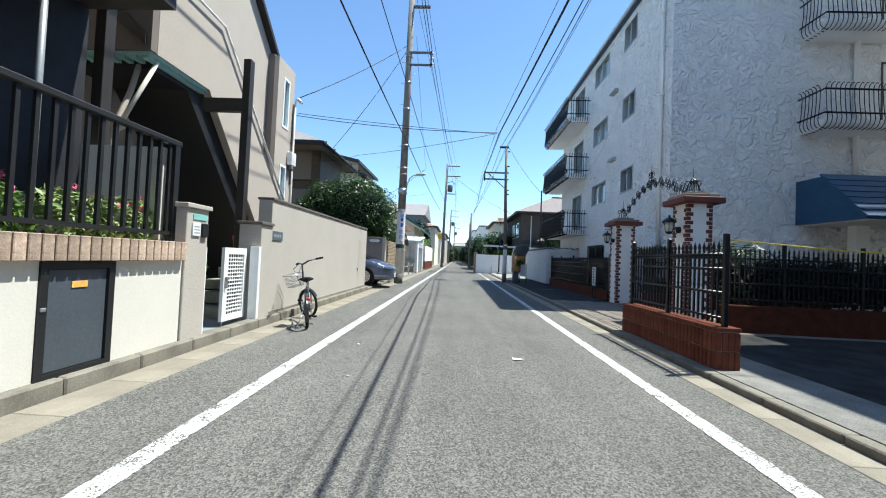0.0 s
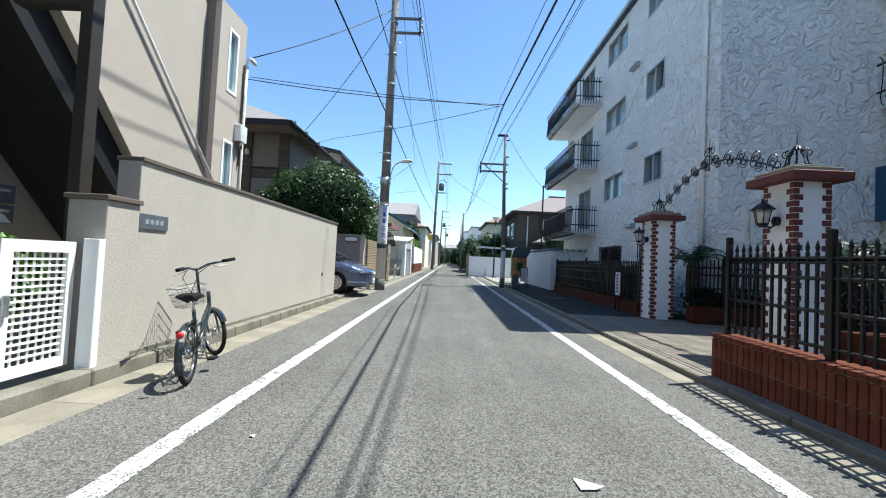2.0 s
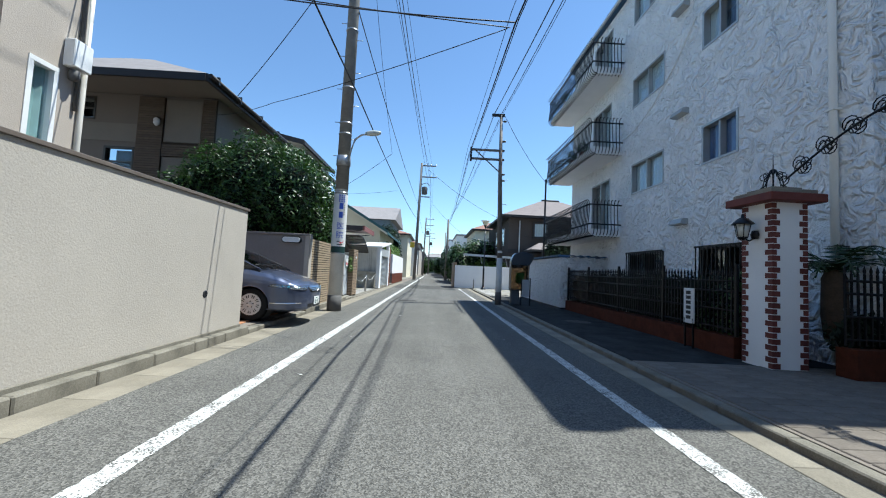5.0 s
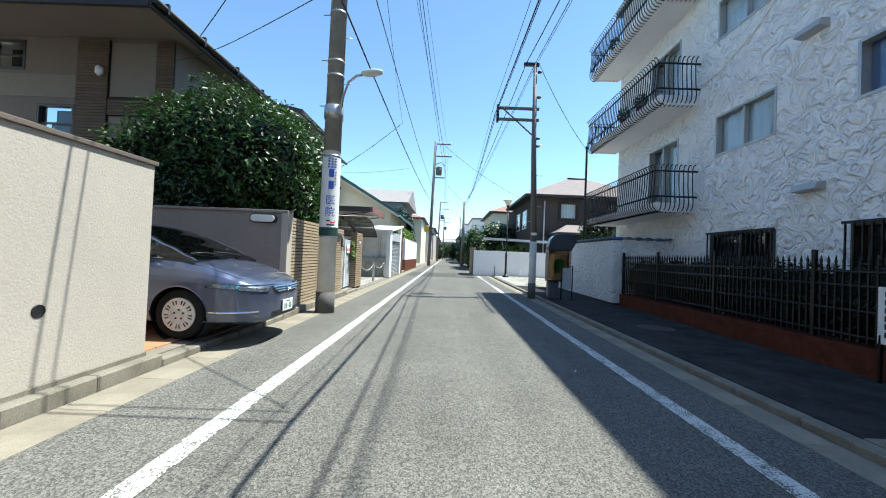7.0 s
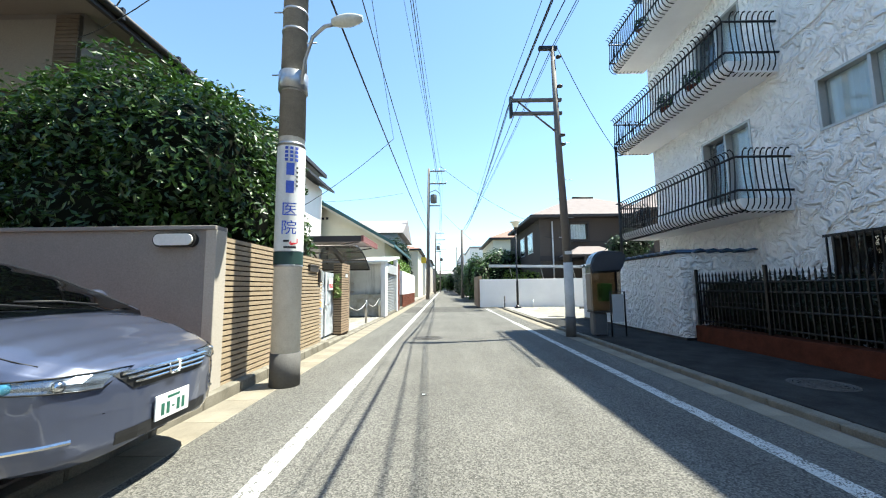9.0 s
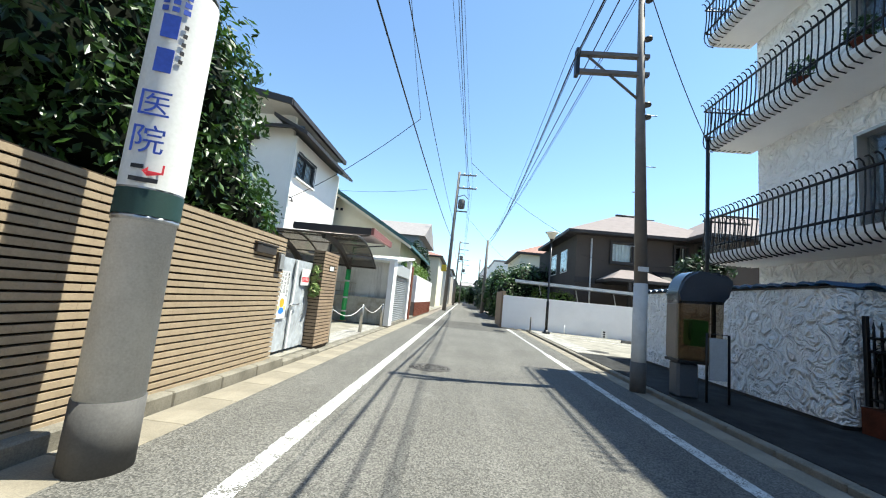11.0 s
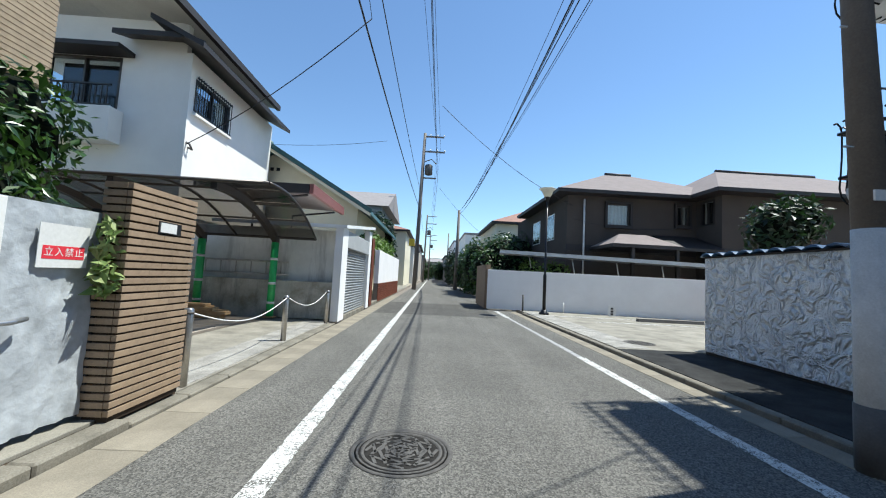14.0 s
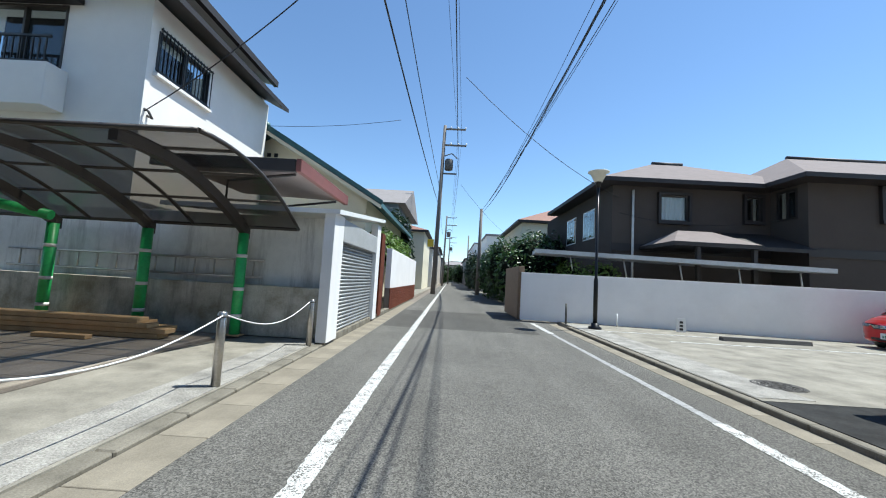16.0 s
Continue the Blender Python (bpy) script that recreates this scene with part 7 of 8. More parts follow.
bush_blobs = [(-3.5, 14.3, 2.6, 0.85, 0.9, 1.0), (-4.4, 14.5, 3.0, 0.95, 0.95, 1.1), (-5.3, 14.6, 2.9, 0.85, 0.9, 0.95), (-3.4, 15.3, 2.75, 0.8, 0.8, 1.05), (-4.2, 15.5, 3.1, 1.0, 0.85, 1.05), (-3.5, 15.8, 2.5, 0.6, 0.5, 0.9),
              (-3.1, 14.6, 2.0, 0.5, 0.7, 0.6), (-3.2, 15.7, 1.95, 0.55, 0.9, 0.6), (-4.6, 14.1, 2.1, 1.2, 0.5, 0.7), (-5.9, 14.2, 2.4, 0.6, 0.6, 0.8), (-3.9, 15.2, 3.55, 0.7, 0.8, 0.55), (-3.0, 16.0, 1.75, 0.4, 0.5, 0.35)]
plant("tree", -4.2, 15.0, 0.06, bush_blobs, 40000, 0.05, 91, "dense glossy evergreen tree spilling over the tiled wall", "tree", LEAF,
      trunks=(([(-4.2, 15.0, 0.06), (-4.15, 15.05, 1.2), (-4.3, 14.9, 2.6)], 0.10, 0.05), ([(-4.18, 15.03, 0.9), (-3.7, 15.4, 1.8), (-3.5, 15.5, 2.6)], 0.06, 0.03), ([(-4.7, 14.4, 0.06), (-4.9, 14.3, 1.2), (-5.2, 14.4, 2.4)], 0.07, 0.03)), shrink=0.72)
plant("tree", -4.2, 18.3, 0.06, [(-4.0, 17.4, 1.45, 0.5, 0.6, 0.45), (-4.6, 18.4, 1.6, 0.7, 0.7, 0.5), (-3.7, 16.8, 1.5, 0.4, 0.5, 0.4), (-5.4, 18.6, 2.0, 0.8, 0.7, 0.7), (-5.6, 17.4, 2.2, 0.8, 0.8, 0.8), (-4.7, 18.9, 2.3, 0.6, 0.6, 0.6), (-4.1, 17.9, 1.95, 0.5, 0.6, 0.45)], 7600, 0.066, 92, "bright leafy shrub behind the covered gate", "shrub", LEAF,
      trunks=(([(-4.2, 18.3, 0.06), (-4.25, 18.2, 1.2)], 0.06, 0.04),), shrink=0.7)

# fittings on the tiled wall
lb = thing("letter_slot", -2.65, 16.2, 1.3, "dark bronze letter slot in the tiled wall", "letter box")
part("flap", box(-2.66, -2.60, 15.92, 16.34, 1.345, 1.44, 0.006), ALU_DARK, lb)
part("hood", box(-2.66, -2.59, 15.90, 16.36, 1.44, 1.46, 0.003), ALU_DARK, lb)
dph = thing("door_phone", -2.65, 16.5, 1.2, "grey door phone plate on the tiled wall", "intercom")
part("plate", box(-2.66, -2.60, 16.40, 16.54, 1.17, 1.40, 0.004), ALU_DARK, dph)
part("front", box(-2.599, -2.585, 16.43, 16.53, 1.20, 1.38, 0.003), ALU, dph)
part("button", lathe([(0.016, 0), (0.016, 0.006)], 0, 0, 0, 12), PAPER, dph).data.transform(Matrix.Translation((0.07, -0.02, 0.10)) @ pose(0, 0, 0, 0, 90, 0))

# double gate wrapped in plastic sheet
sgate = thing("covered_gate", -2.9, 17.2, 0.1, "double metal gate wrapped in crinkled grey plastic sheet", "gate")


def crinkled(y0, y1, z0, z1, x, seed, amp=0.024):
    bm = bmesh.new()
    ny, nz = 16, 24
    vs = [[bm.verts.new((x + amp * noise.noise(Vector((i * 0.55 + seed, j * 0.23, seed * 3.1))) + amp * 0.5 * noise.noise(Vector((i * 1.9, j * 1.3 + seed, 7))), y0 + (y1 - y0) * i / ny, z0 + (z1 - z0) * j / nz)) for i in range(ny + 1)] for j in range(nz + 1)]
    for j in range(nz):
        for i in range(ny):
            f = bm.faces.new((vs[j][i], vs[j][i + 1], vs[j + 1][i + 1], vs[j + 1][i]))
            f.smooth = True
    return bm


for y0, y1, s in ((16.70, 17.25, 1), (17.27, 17.84, 2)):
    lf = part("leaf", box(-2.935, -2.905, y0, y1, 0.13, 1.38, 0.004), ALU, sgate)
    part("sheet", crinkled(y0 - 0.005, y1 + 0.005, 0.12, 1.39, -2.885, s), SHEET, lf, "crinkled translucent plastic")
part("stile", box(-2.87, -2.845, 17.225, 17.275, 0.13, 1.38, 0.003), WHITE_METAL, sgate)
part("latch", tube([(-2.835, 17.13, 0.74), (-2.82, 17.2, 0.75), (-2.82, 17.34, 0.75), (-2.83, 17.42, 0.76)], 0.014, 6), STEEL, sgate)
part("frame_post", box(-2.95, -2.86, 16.635, 16.685, 0.1, 1.42), BLACK_PAINT, sgate)
part("frame_post", box(-2.95, -2.86, 17.85, 17.90, 0.1, 1.42), BLACK_PAINT, sgate)


def lettering(text, size, m, material, parent, name="lettering"):
    """Words cut from the built-in font, as a thin mesh."""
    cu = bpy.data.curves.new("text", "FONT")
    cu.body, cu.size, cu.extrude, cu.align_x, cu.align_y = text, size, 0.0006, "CENTER", "CENTER"
    tmp = bpy.data.objects.new("tmp", cu)
    scene.collection.objects.link(tmp)
    dg = bpy.context.evaluated_depsgraph_get()
    me = bpy.data.meshes.new_from_object(tmp.evaluated_get(dg))
    bpy.data.objects.remove(tmp)
    me.name = name
    me.materials.clear()
    me.materials.append(material)
    ob = new(name, me)
    ob.parent = parent
    ob.matrix_basis = ROOT[parent.name].inverted() @ m
    ROOT[ob.name] = ROOT[parent.name]
    return ob


INK = mat("black_ink", (0.02, 0.02, 0.025), 0.7, 0.1, 5, 0, 40)
INK_RED = mat("red_ink", (0.70, 0.03, 0.05), 0.6, 0.1, 5, 0, 40)
INK_BLUE = mat("blue_ink", (0.03, 0.08, 0.45), 0.6, 0.1, 5, 0, 40)
ORANGE = mat("orange_ink", (0.90, 0.42, 0.03), 0.6, 0.1, 5, 0, 40)
pst = thing("poster", -2.86, 17.0, 0.6, "white paper notice with lettering and an orange and blue drawing", "poster")
pp = part("sheet_of_paper", box(-2.866, -2.862, 16.83, 17.10, 0.56, 1.20), PAPER, pst)
FACE = Matrix(((0, 0, 1, 0), (1, 0, 0, 0), (0, 1, 0, 0), (0, 0, 0, 1)))  # text looks along +x, reads along +y
for i, word in enumerate(("あぶないから", "はいっては", "いけません！")):
    for j, ch in enumerate(word):
        lettering(ch, 0.062, Matrix.Translation((-2.8605, 17.055 - i * 0.085, 1.155 - j * 0.058)) @ FACE, INK, pp)
part("drawing_head", prism([(16.965 + 0.062 * math.cos(a), 0.77 + 0.062 * math.sin(a)) for a in [k * 0.5236 for k in range(12)]], "x", -2.8615, -2.8600), ORANGE, pp, "orange round shape")
part("drawing_body", prism([(16.965 + 0.075 * math.cos(a), 0.665 + 0.042 * math.sin(a)) for a in [k * 0.5236 for k in range(12)]], "x", -2.8615, -2.8602), mat("drawing_blue", (0.03, 0.22, 0.75), 0.6), pp, "blue rounded shape")
for s in (-1, 1):
    part("drawing_side", prism([(16.965 + s * 0.085 + 0.032 * math.cos(a), 0.70 + 0.03 * math.sin(a)) for a in [k * 0.785 for k in range(8)]], "x", -2.8615, -2.8600), mat("drawing_yellow", (0.9, 0.62, 0.25), 0.6) if s < 0 else bpy.data.materials["drawing_yellow"], pp)
nt = thing("notice", -2.86, 17.6, 1.1, "white and red keep-out notice on the covered gate", "notice")
nb = part("paper", box(-2.866, -2.862, 17.46, 17.76, 1.03, 1.28), PAPER, nt)
part("red_band", box(-2.8618, -2.8605, 17.485, 17.735, 1.08, 1.155), INK_RED, nb)
for i, ch in enumerate("立入禁止"):
    lettering(ch, 0.055, Matrix.Translation((-2.8600, 17.52 + i * 0.06, 1.117)) @ FACE, PAPER, nb)

# pillar of thin tiles beyond the gate
TPX0, TPX1, TPY0, TPY1 = -2.80, -2.62, 17.90, 18.58
tp = solid("gate_pillar_tiled", box(TPX0 + 0.012, TPX1 - 0.012, TPY0 + 0.012, TPY1 - 0.012, 0.06, 1.60), MORTAR_DARK, "brown tiled gate pillar with a white plate", "gate pillar", kind="structure")
tile_pillar = []
nc = 29
for i in range(nc):
    z = 0.10 + i * 1.52 / nc
    h = 1.52 / nc - 0.014
    off = 0.0 if i % 2 else 0.11
    y = TPY0
    cuts = [TPY0, TPY0 + 0.22 + off, TPY0 + 0.44 + off * 0.5, TPY1]
    for a, b in zip(cuts, cuts[1:]):
        tile_pillar.append((TPX1 - 0.03, TPX1 + 0.004, a + 0.0006, b - 0.0006, z, z + h))
    tile_pillar.append((TPX0, TPX1 - 0.032, TPY0 - 0.004, TPY0 + 0.026, z, z + h))
wp = thing("pillar_plate", -2.62, 18.2, 1.33, "small white name plate in the tiled pillar", "name plate")
part("recess", box(-2.62, -2.611, 18.16, 18.40, 1.30, 1.39), BLACK_PAINT, wp)
part("plate", box(-2.611, -2.605, 18.17, 18.34, 1.31, 1.38), PAPER, wp)
plant("ivy", -2.72, 17.87, 0.9, [(-2.72, 17.88, 1.22, 0.07, 0.07, 0.17), (-2.70, 17.86, 0.98, 0.08, 0.08, 0.13)], 130, 0.055, 95, "variegated pale ivy hanging beside the tiled pillar", "ivy", LEAF_PALE, shrink=0.3)

for ob in (sgate, pst, nt):
    ob.matrix_basis.translation += Vector((0.085, 0.05, 0))
solid("gate_threshold", box(-2.98, -2.70, 16.63, 18.6, 0.05, 0.078, 0.004), CONCRETE, "pale concrete strip under the covered gate", "paving", kind="structure")

# chain bollards
for x, y, h in ((-2.70, 18.74, 0.66), (-2.72, 20.98, 0.65), (-2.68, 23.05, 0.65)):
    t = thing("bollard", x, y, 0.05, "worn stainless steel bollard at the edge of the forecourt", "bollard", "forecourt bollards")
    part("tube", lathe([(0.038, 0), (0.038, h - 0.01), (0.03, h)], x, y, 0.05, 14), STAINLESS, t)
    part("collar", lathe([(0.041, h - 0.05), (0.041, h - 0.03)], x, y, 0.05, 14), POLE_DARK, t)
ch = thing("barrier_chain", -2.67, 20.0, 0.6, "slack white plastic chain between the bollards", "chain")
for (ya, yb) in ((18.74, 20.98), (20.98, 23.05)):
    pts = [(-2.70, ya + (yb - ya) * i / 16, 0.675 - 0.19 * math.sin(math.pi * i / 16)) for i in range(17)]
    part("chain_run", tube(pts, 0.0065, 6), WHITE_METAL, ch)

# ---- carport with curved roof ----
cp_ = thing("carport", -5.5, 23.3, 0.08, "carport with curved smoke-brown panels, posts wrapped in green film", "carport")
CX0, CX1 = -8.9, -3.1


def roof_at(q):
    """Height and depth along the arched roof: q 0 at the open edge, 1 at the posts."""
    return 20.95 + 2.42 * q, 2.34 + 0.10 * math.sin(q * 3.0) - 0.62 * q ** 1.7


SMOKE = glass_mat("smoked_polycarbonate", (0.22, 0.205, 0.19), 0.25)
for x in [CX0 + (CX1 - CX0) * i / 7 for i in range(8)]:
    part("glazing_bar", tube([(x, *roof_at(k / 12)) for k in range(13)], 0.024, 6), ALU_DARK, cp_)
for x in (-3.9, -5.4, -6.9, -8.4):
    top = [roof_at(k / 12) for k in range(13)]
    low = [(y, z - 0.13 - 0.06 * k / 12) for k, (y, z) in enumerate(top)]
    part("rafter", prism([(y, z - 0.03) for y, z in top] + low[::-1], "x", x - 0.045, x + 0.045), ALU_DARK, cp_, "deep curved brown rafter")
for q in (0.0, 0.25, 0.5, 0.75, 1.0):
    y, z = roof_at(q)
    part("purlin", tube([(CX0, y, z), (CX1, y, z)], 0.028 if q in (0.0, 1.0) else 0.02, 6), ALU_DARK, cp_)
for i in range(7):
    for j in range(4):
        xa, xb = CX0 + (CX1 - CX0) * i / 7 + 0.02, CX0 + (CX1 - CX0) * (i + 1) / 7 - 0.02
        bm = bmesh.new()
        prev = None
        for k in range(4):
            y, z = roof_at(0.25 * j + 0.25 * k / 3)
            row = (bm.verts.new((xa, y, z)), bm.verts.new((xb, y, z)))
            if prev:
                bm.faces.new((prev[0], prev[1], row[1], row[0]))
            prev = row
        part("roof_panel", bm, SMOKE, cp_)
for x in (-3.9, -5.4, -6.9):
    p = part("post", tube([(x, 23.28, 0.08), (x, 23.28, 1.62)], 0.075, 10), GREEN_WRAP, cp_, "steel post wrapped in green film")
    part("post_head", tube([(x, 23.28, 1.60), (x, 23.25, 1.70), (x, 23.1, 1.80)], 0.05, 8), ALU_DARK, p)
    for z in (0.35, 0.75, 1.25):
        part("tape", lathe([(0.078, 0), (0.078, 0.05)], x, 23.28, z, 10), WHITE_METAL, p)
    part("foot", box(x - 0.10, x + 0.10, 23.19, 23.37, 0.076, 0.10, 0.004), TIMBER, p)
gh = thing("wrapped_bar", -7.6, 23.0, 1.5, "green film-wrapped bar leaning under the carport roof", "bar")
part("bar", tube([(-8.6, 22.6, 2.02), (-7.5, 22.9, 1.86), (-6.75, 23.1, 1.72)], 0.075, 8), GREEN_WRAP, gh)
part("bar", tube([(-8.9, 22.8, 2.16), (-7.7, 23.0, 1.92)], 0.07, 8), GREEN_WRAP, gh)
part("tape", tube([(-7.55, 22.885, 1.87), (-7.47, 22.91, 1.855)], 0.08, 8), WHITE_METAL, gh)
# sawn timber stacked on the slabs
rng = random.Random(12)
for i in range(4):
    for j in range(2 if i < 3 else 1):
        t = thing("timber_beam", -6.2, 22.9, 0.09 + i * 0.07, "long sawn timber beam on the stack", "timber", "timber stack")
        x0, x1 = -9.2 + rng.uniform(-0.2, 0.2), -4.55 + rng.uniform(-0.35, 0.25) - (0.3 if i == 3 else 0)
        y0 = 22.55 + j * 0.24 + rng.uniform(-0.02, 0.02)
        part("beam", box(x0, x1, y0, y0 + 0.2, 0.10 + i * 0.066, 0.16 + i * 0.066, 0.004), TIMBER, t)
lo = thing("timber_beam", -5.4, 22.3, 0.08, "short sawn timber offcut on the slabs", "timber")
part("beam", box(-5.9, -5.2, 22.28, 22.38, 0.10, 0.15, 0.004), TIMBER, lo)
bed = solid("carport_slabs", box(-9.2, -4.05, 19.9, 23.3, 0.05, 0.084), MORTAR, "dark worn paving slabs under the carport", "paving", kind="structure")
slab_shapes = [(-9.15 + i * 0.85, -9.15 + i * 0.85 + 0.835, 19.95 + j * 0.84, 19.95 + j * 0.84 + 0.825, 0.05, 0.094) for i in range(6) for j in range(4)]

# retaining wall, ladder, garage, white house
solid("wall_retaining_low", box(-14, -2.67, 23.48, 23.70, 0.06, 0.84, 0.006), STAINED, "low stained concrete retaining wall", "wall", kind="structure")
solid("wall_retaining_high", box(-14, -2.67, 23.72, 23.86, 0.06, 1.98, 0.004), streaked(mat("grey_white_block", (0.76, 0.76, 0.74), 0.85, 0.22, 0.9, 0.3, 50), (0.26, 0.25, 0.235), 0.7), "grey-white wall behind the carport", "wall", kind="structure")
ld = thing("ladder", -5.2, 23.95, 0.9, "aluminium ladder lying along the low wall", "ladder")
for z in (0.95, 1.22):
    part("side_rail", tube([(-7.9, 23.58, z), (-3.7, 23.58, z + 0.01)], 0.022, 6), STAINLESS, ld)
for i in range(13):
    part("rung", tube([(-7.7 + i * 0.32, 23.58, 0.95), (-7.7 + i * 0.32, 23.58, 1.22)], 0.014, 6), STAINLESS, ld)

gar = thing("garage", -3.5, 25.2, 0.06, "white garage with a grey roller shutter on the street", "garage")
part("pier", box(-2.665, -2.50, 23.25, 23.75, 0.05, 2.02, 0.004), WHITE_WALL, gar)
part("pier", box(-2.66, -2.50, 26.55, 26.95, 0.05, 2.32, 0.004), WHITE_WALL, gar)
sh = part("shutter", box(-2.62, -2.60, 23.755, 26.545, 0.05, 1.62), mat("grey_shutter", (0.30, 0.31, 0.31), 0.5, 0.1, 3, 0.05, 40, metal=0.3), gar, "grey steel roller shutter")
for i in range(24):
    z = 0.08 + i * 0.064
    part("slat", tube([(-2.60, 23.76, z), (-2.60, 26.54, z)], 0.024, 6), bpy.data.materials["grey_shutter"], sh)
part("shutter_box", box(-2.64, -2.50, 23.755, 26.545, 1.62, 2.0, 0.01), mat("shutter_box_grey", (0.40, 0.41, 0.41), 0.5, 0.1, 3, 0.03, 40), gar)
part("roof", prism([(23.2, 1.99), (27.0, 2.42), (27.0, 2.50), (23.2, 2.06)], "x", -5.2, -2.42), WHITE_METAL, gar)
part("inner_wall", box(-5.2, -5.05, 23.9, 27.0, 0.05, 1.95), WHITE_WALL, gar)
eave = thing("garage_awning", -4.0, 25.6, 2.3, "brown sheet awning with a rust-red verge over the garage", "awning")
part("roof", prism([(-6.3, 3.05), (-3.60, 2.98), (-3.60, 3.06), (-6.3, 3.13)], "y", 24.31, 27.3), ROOF_PINK, eave)
part("fascia", box(-6.3, -3.61, 24.2, 24.30, 2.88, 3.11, 0.006), ROOF_DARK, eave)
part("verge", box(-3.60, -3.50, 24.2, 27.3, 2.88, 3.12, 0.008), mat("rust_red", (0.17, 0.06, 0.05), 0.6), eave, "rust-red painted verge board")
for y in (24.5, 27.0):
    part("bracket", tube([(-5.0, y, 1.96), (-5.0, y, 2.72), (-3.72, y, 2.90)], 0.03, 6), ROOF_DARK, eave)

wh = thing("house", -7.8, 26.5, 0.06, "white plastered two-storey house with brown eaves", "house")
part("street_wall", holed("x", -6.85, 0.15, 24.35, 28.9, 0.06, 6.2, [(24.55, 26.1, 4.85, 5.65)]), WHITE_PLASTER, wh)
part("near_wall", holed("y", 24.35, 0.15, -14, -6.852, 0.06, 6.95, [(-10.1, -8.35, 4.63, 5.95)]), WHITE_PLASTER, wh)
part("far_wall", box(-14, -6.852, 28.75, 28.9, 0.06, 6.9), WHITE_PLASTER, wh)

w = window(wh, "x", -6.70, 1, 24.55, 26.1, 4.85, 5.65, ALU_DARK, 1, None, inset=0.06)
for i in range(16):
    y = 24.55 + 1.55 * i / 15
    part("grille_bar", box(-6.64, -6.625, y - 0.008, y + 0.008, 4.78, 5.72), BLACK_PAINT, w)
part("grille_rail", box(-6.645, -6.62, 24.52, 26.13, 4.80, 4.83, bm=box(-6.645, -6.62, 24.52, 26.13, 5.66, 5.69)), BLACK_PAINT, w)
part("sill", box(-6.70, -6.60, 24.5, 26.15, 4.72, 4.78), WHITE_PLASTER, w)
w = window(wh, "y", 24.35, -1, -10.1, -8.35, 4.63, 5.95, ALU_DARK, 1, None, inset=0.06)
part("window_hood", box(-10.3, -8.05, 23.85, 24.34, 5.96, 6.07, 0.01), ROOF_DARK, w)
for i in range(14):
    x = -10.05 + 1.65 * i / 13
    part("guard_bar", box(x - 0.01, x + 0.01, 24.08, 24.10, 4.68, 5.15), BLACK_PAINT, w)
part("guard_rail", box(-10.1, -8.32, 24.07, 24.11, 5.14, 5.18, bm=box(-10.1, -8.32, 24.07, 24.11, 4.66, 4.69)), BLACK_PAINT, w)
part("bay_base", box(-10.2, -8.18, 23.95, 24.345, 3.80, 4.60, 0.01), WHITE_PLASTER, w)
# lower eave that turns the corner, and the main roof above
part("lower_eave", prism([(-6.05, 6.0), (-7.3, 6.62), (-7.3, 6.74), (-6.05, 6.12)], "y", 23.7, 28.9), ROOF_DARK, wh)
part("lower_eave", prism([(23.8, 6.25), (24.6, 6.55), (24.6, 6.68), (23.8, 6.37)], "x", -8.2, -6.6), ROOF_DARK, wh)
part("upper_wall", box(-7.4, -7.2, 24.51, 28.74, 6.2, 6.9), WHITE_PLASTER, wh)
part("roof", prism([(-6.5, 6.88), (-9.5, 7.50), (-14, 7.50), (-14, 7.62), (-9.5, 7.62), (-6.5, 6.98)], "y", 23.3, 28.9), ROOF_GREY, wh)
part("eaves_board", box(-6.58, -6.46, 23.3, 28.9, 6.82, 7.0), ROOF_DARK, wh)
part("verge_board", prism([(-6.48, 6.80), (-9.5, 7.42), (-14, 7.42), (-14, 7.66), (-9.5, 7.66), (-6.48, 7.02)], "y", 23.22, 23.3), ROOF_DARK, wh)
part("soffit", prism([(-6.6, 6.86), (-9.5, 7.46), (-14, 7.46), (-14, 7.49), (-9.5, 7.49), (-6.6, 6.89)], "y", 23.32, 28.85), SOFFIT, wh)
part("cable_hook", tube([(-6.7, 24.42, 4.0), (-6.6, 24.4, 3.95), (-6.6, 24.5, 3.85), (-6.7, 24.5, 3.9)], 0.025, 6), POLE_DARK, wh)

# gabled cream house behind the garage
ghs = thing("house", -6.5, 30.5, 0.06, "cream plastered house with a low gable and green tile edge", "house")
gg = [(-9.6, 0.06), (-3.5, 0.06), (-3.5, 3.55), (-6.75, 5.35), (-9.6, 3.75)]
part("gable_wall", prism(gg, "y", 29.4, 29.6), CREAM_WALL, ghs)
part("side_wall", box(-3.7, -3.5, 29.602, 38.5, 0.06, 3.5), CREAM_WALL, ghs)
part("roof", prism([(-2.95, 3.22), (-6.75, 5.42), (-10.2, 3.45), (-10.2, 3.58), (-6.75, 5.58), (-2.95, 3.36)], "y", 29.0, 39), ROOF_GREEN, ghs)
part("verge_board", prism([(-2.95, 3.14), (-6.75, 5.34), (-10.2, 3.38), (-10.2, 3.50), (-6.75, 5.46), (-2.95, 3.26)], "y", 28.95, 29.0), CREAM_WALL, ghs)
part("verge_tile", prism([(-2.90, 3.27), (-6.75, 5.47), (-10.2, 3.51), (-10.2, 3.64), (-6.75, 5.66), (-2.90, 3.40)], "y", 28.93, 28.999), ROOF_GREEN, ghs, "green glazed verge tile")
part("ridge_end", lathe([(0.12, 0), (0.10, 0.18), (0.02, 0.24)], -6.75, 29.0, 5.5, 8), ROOF_GREEN, ghs)
for x in (-6.85, -6.62):
    part("vent", box(x, x + 0.12, 29.37, 29.398, 4.72, 4.84), BLACK_PAINT, ghs)

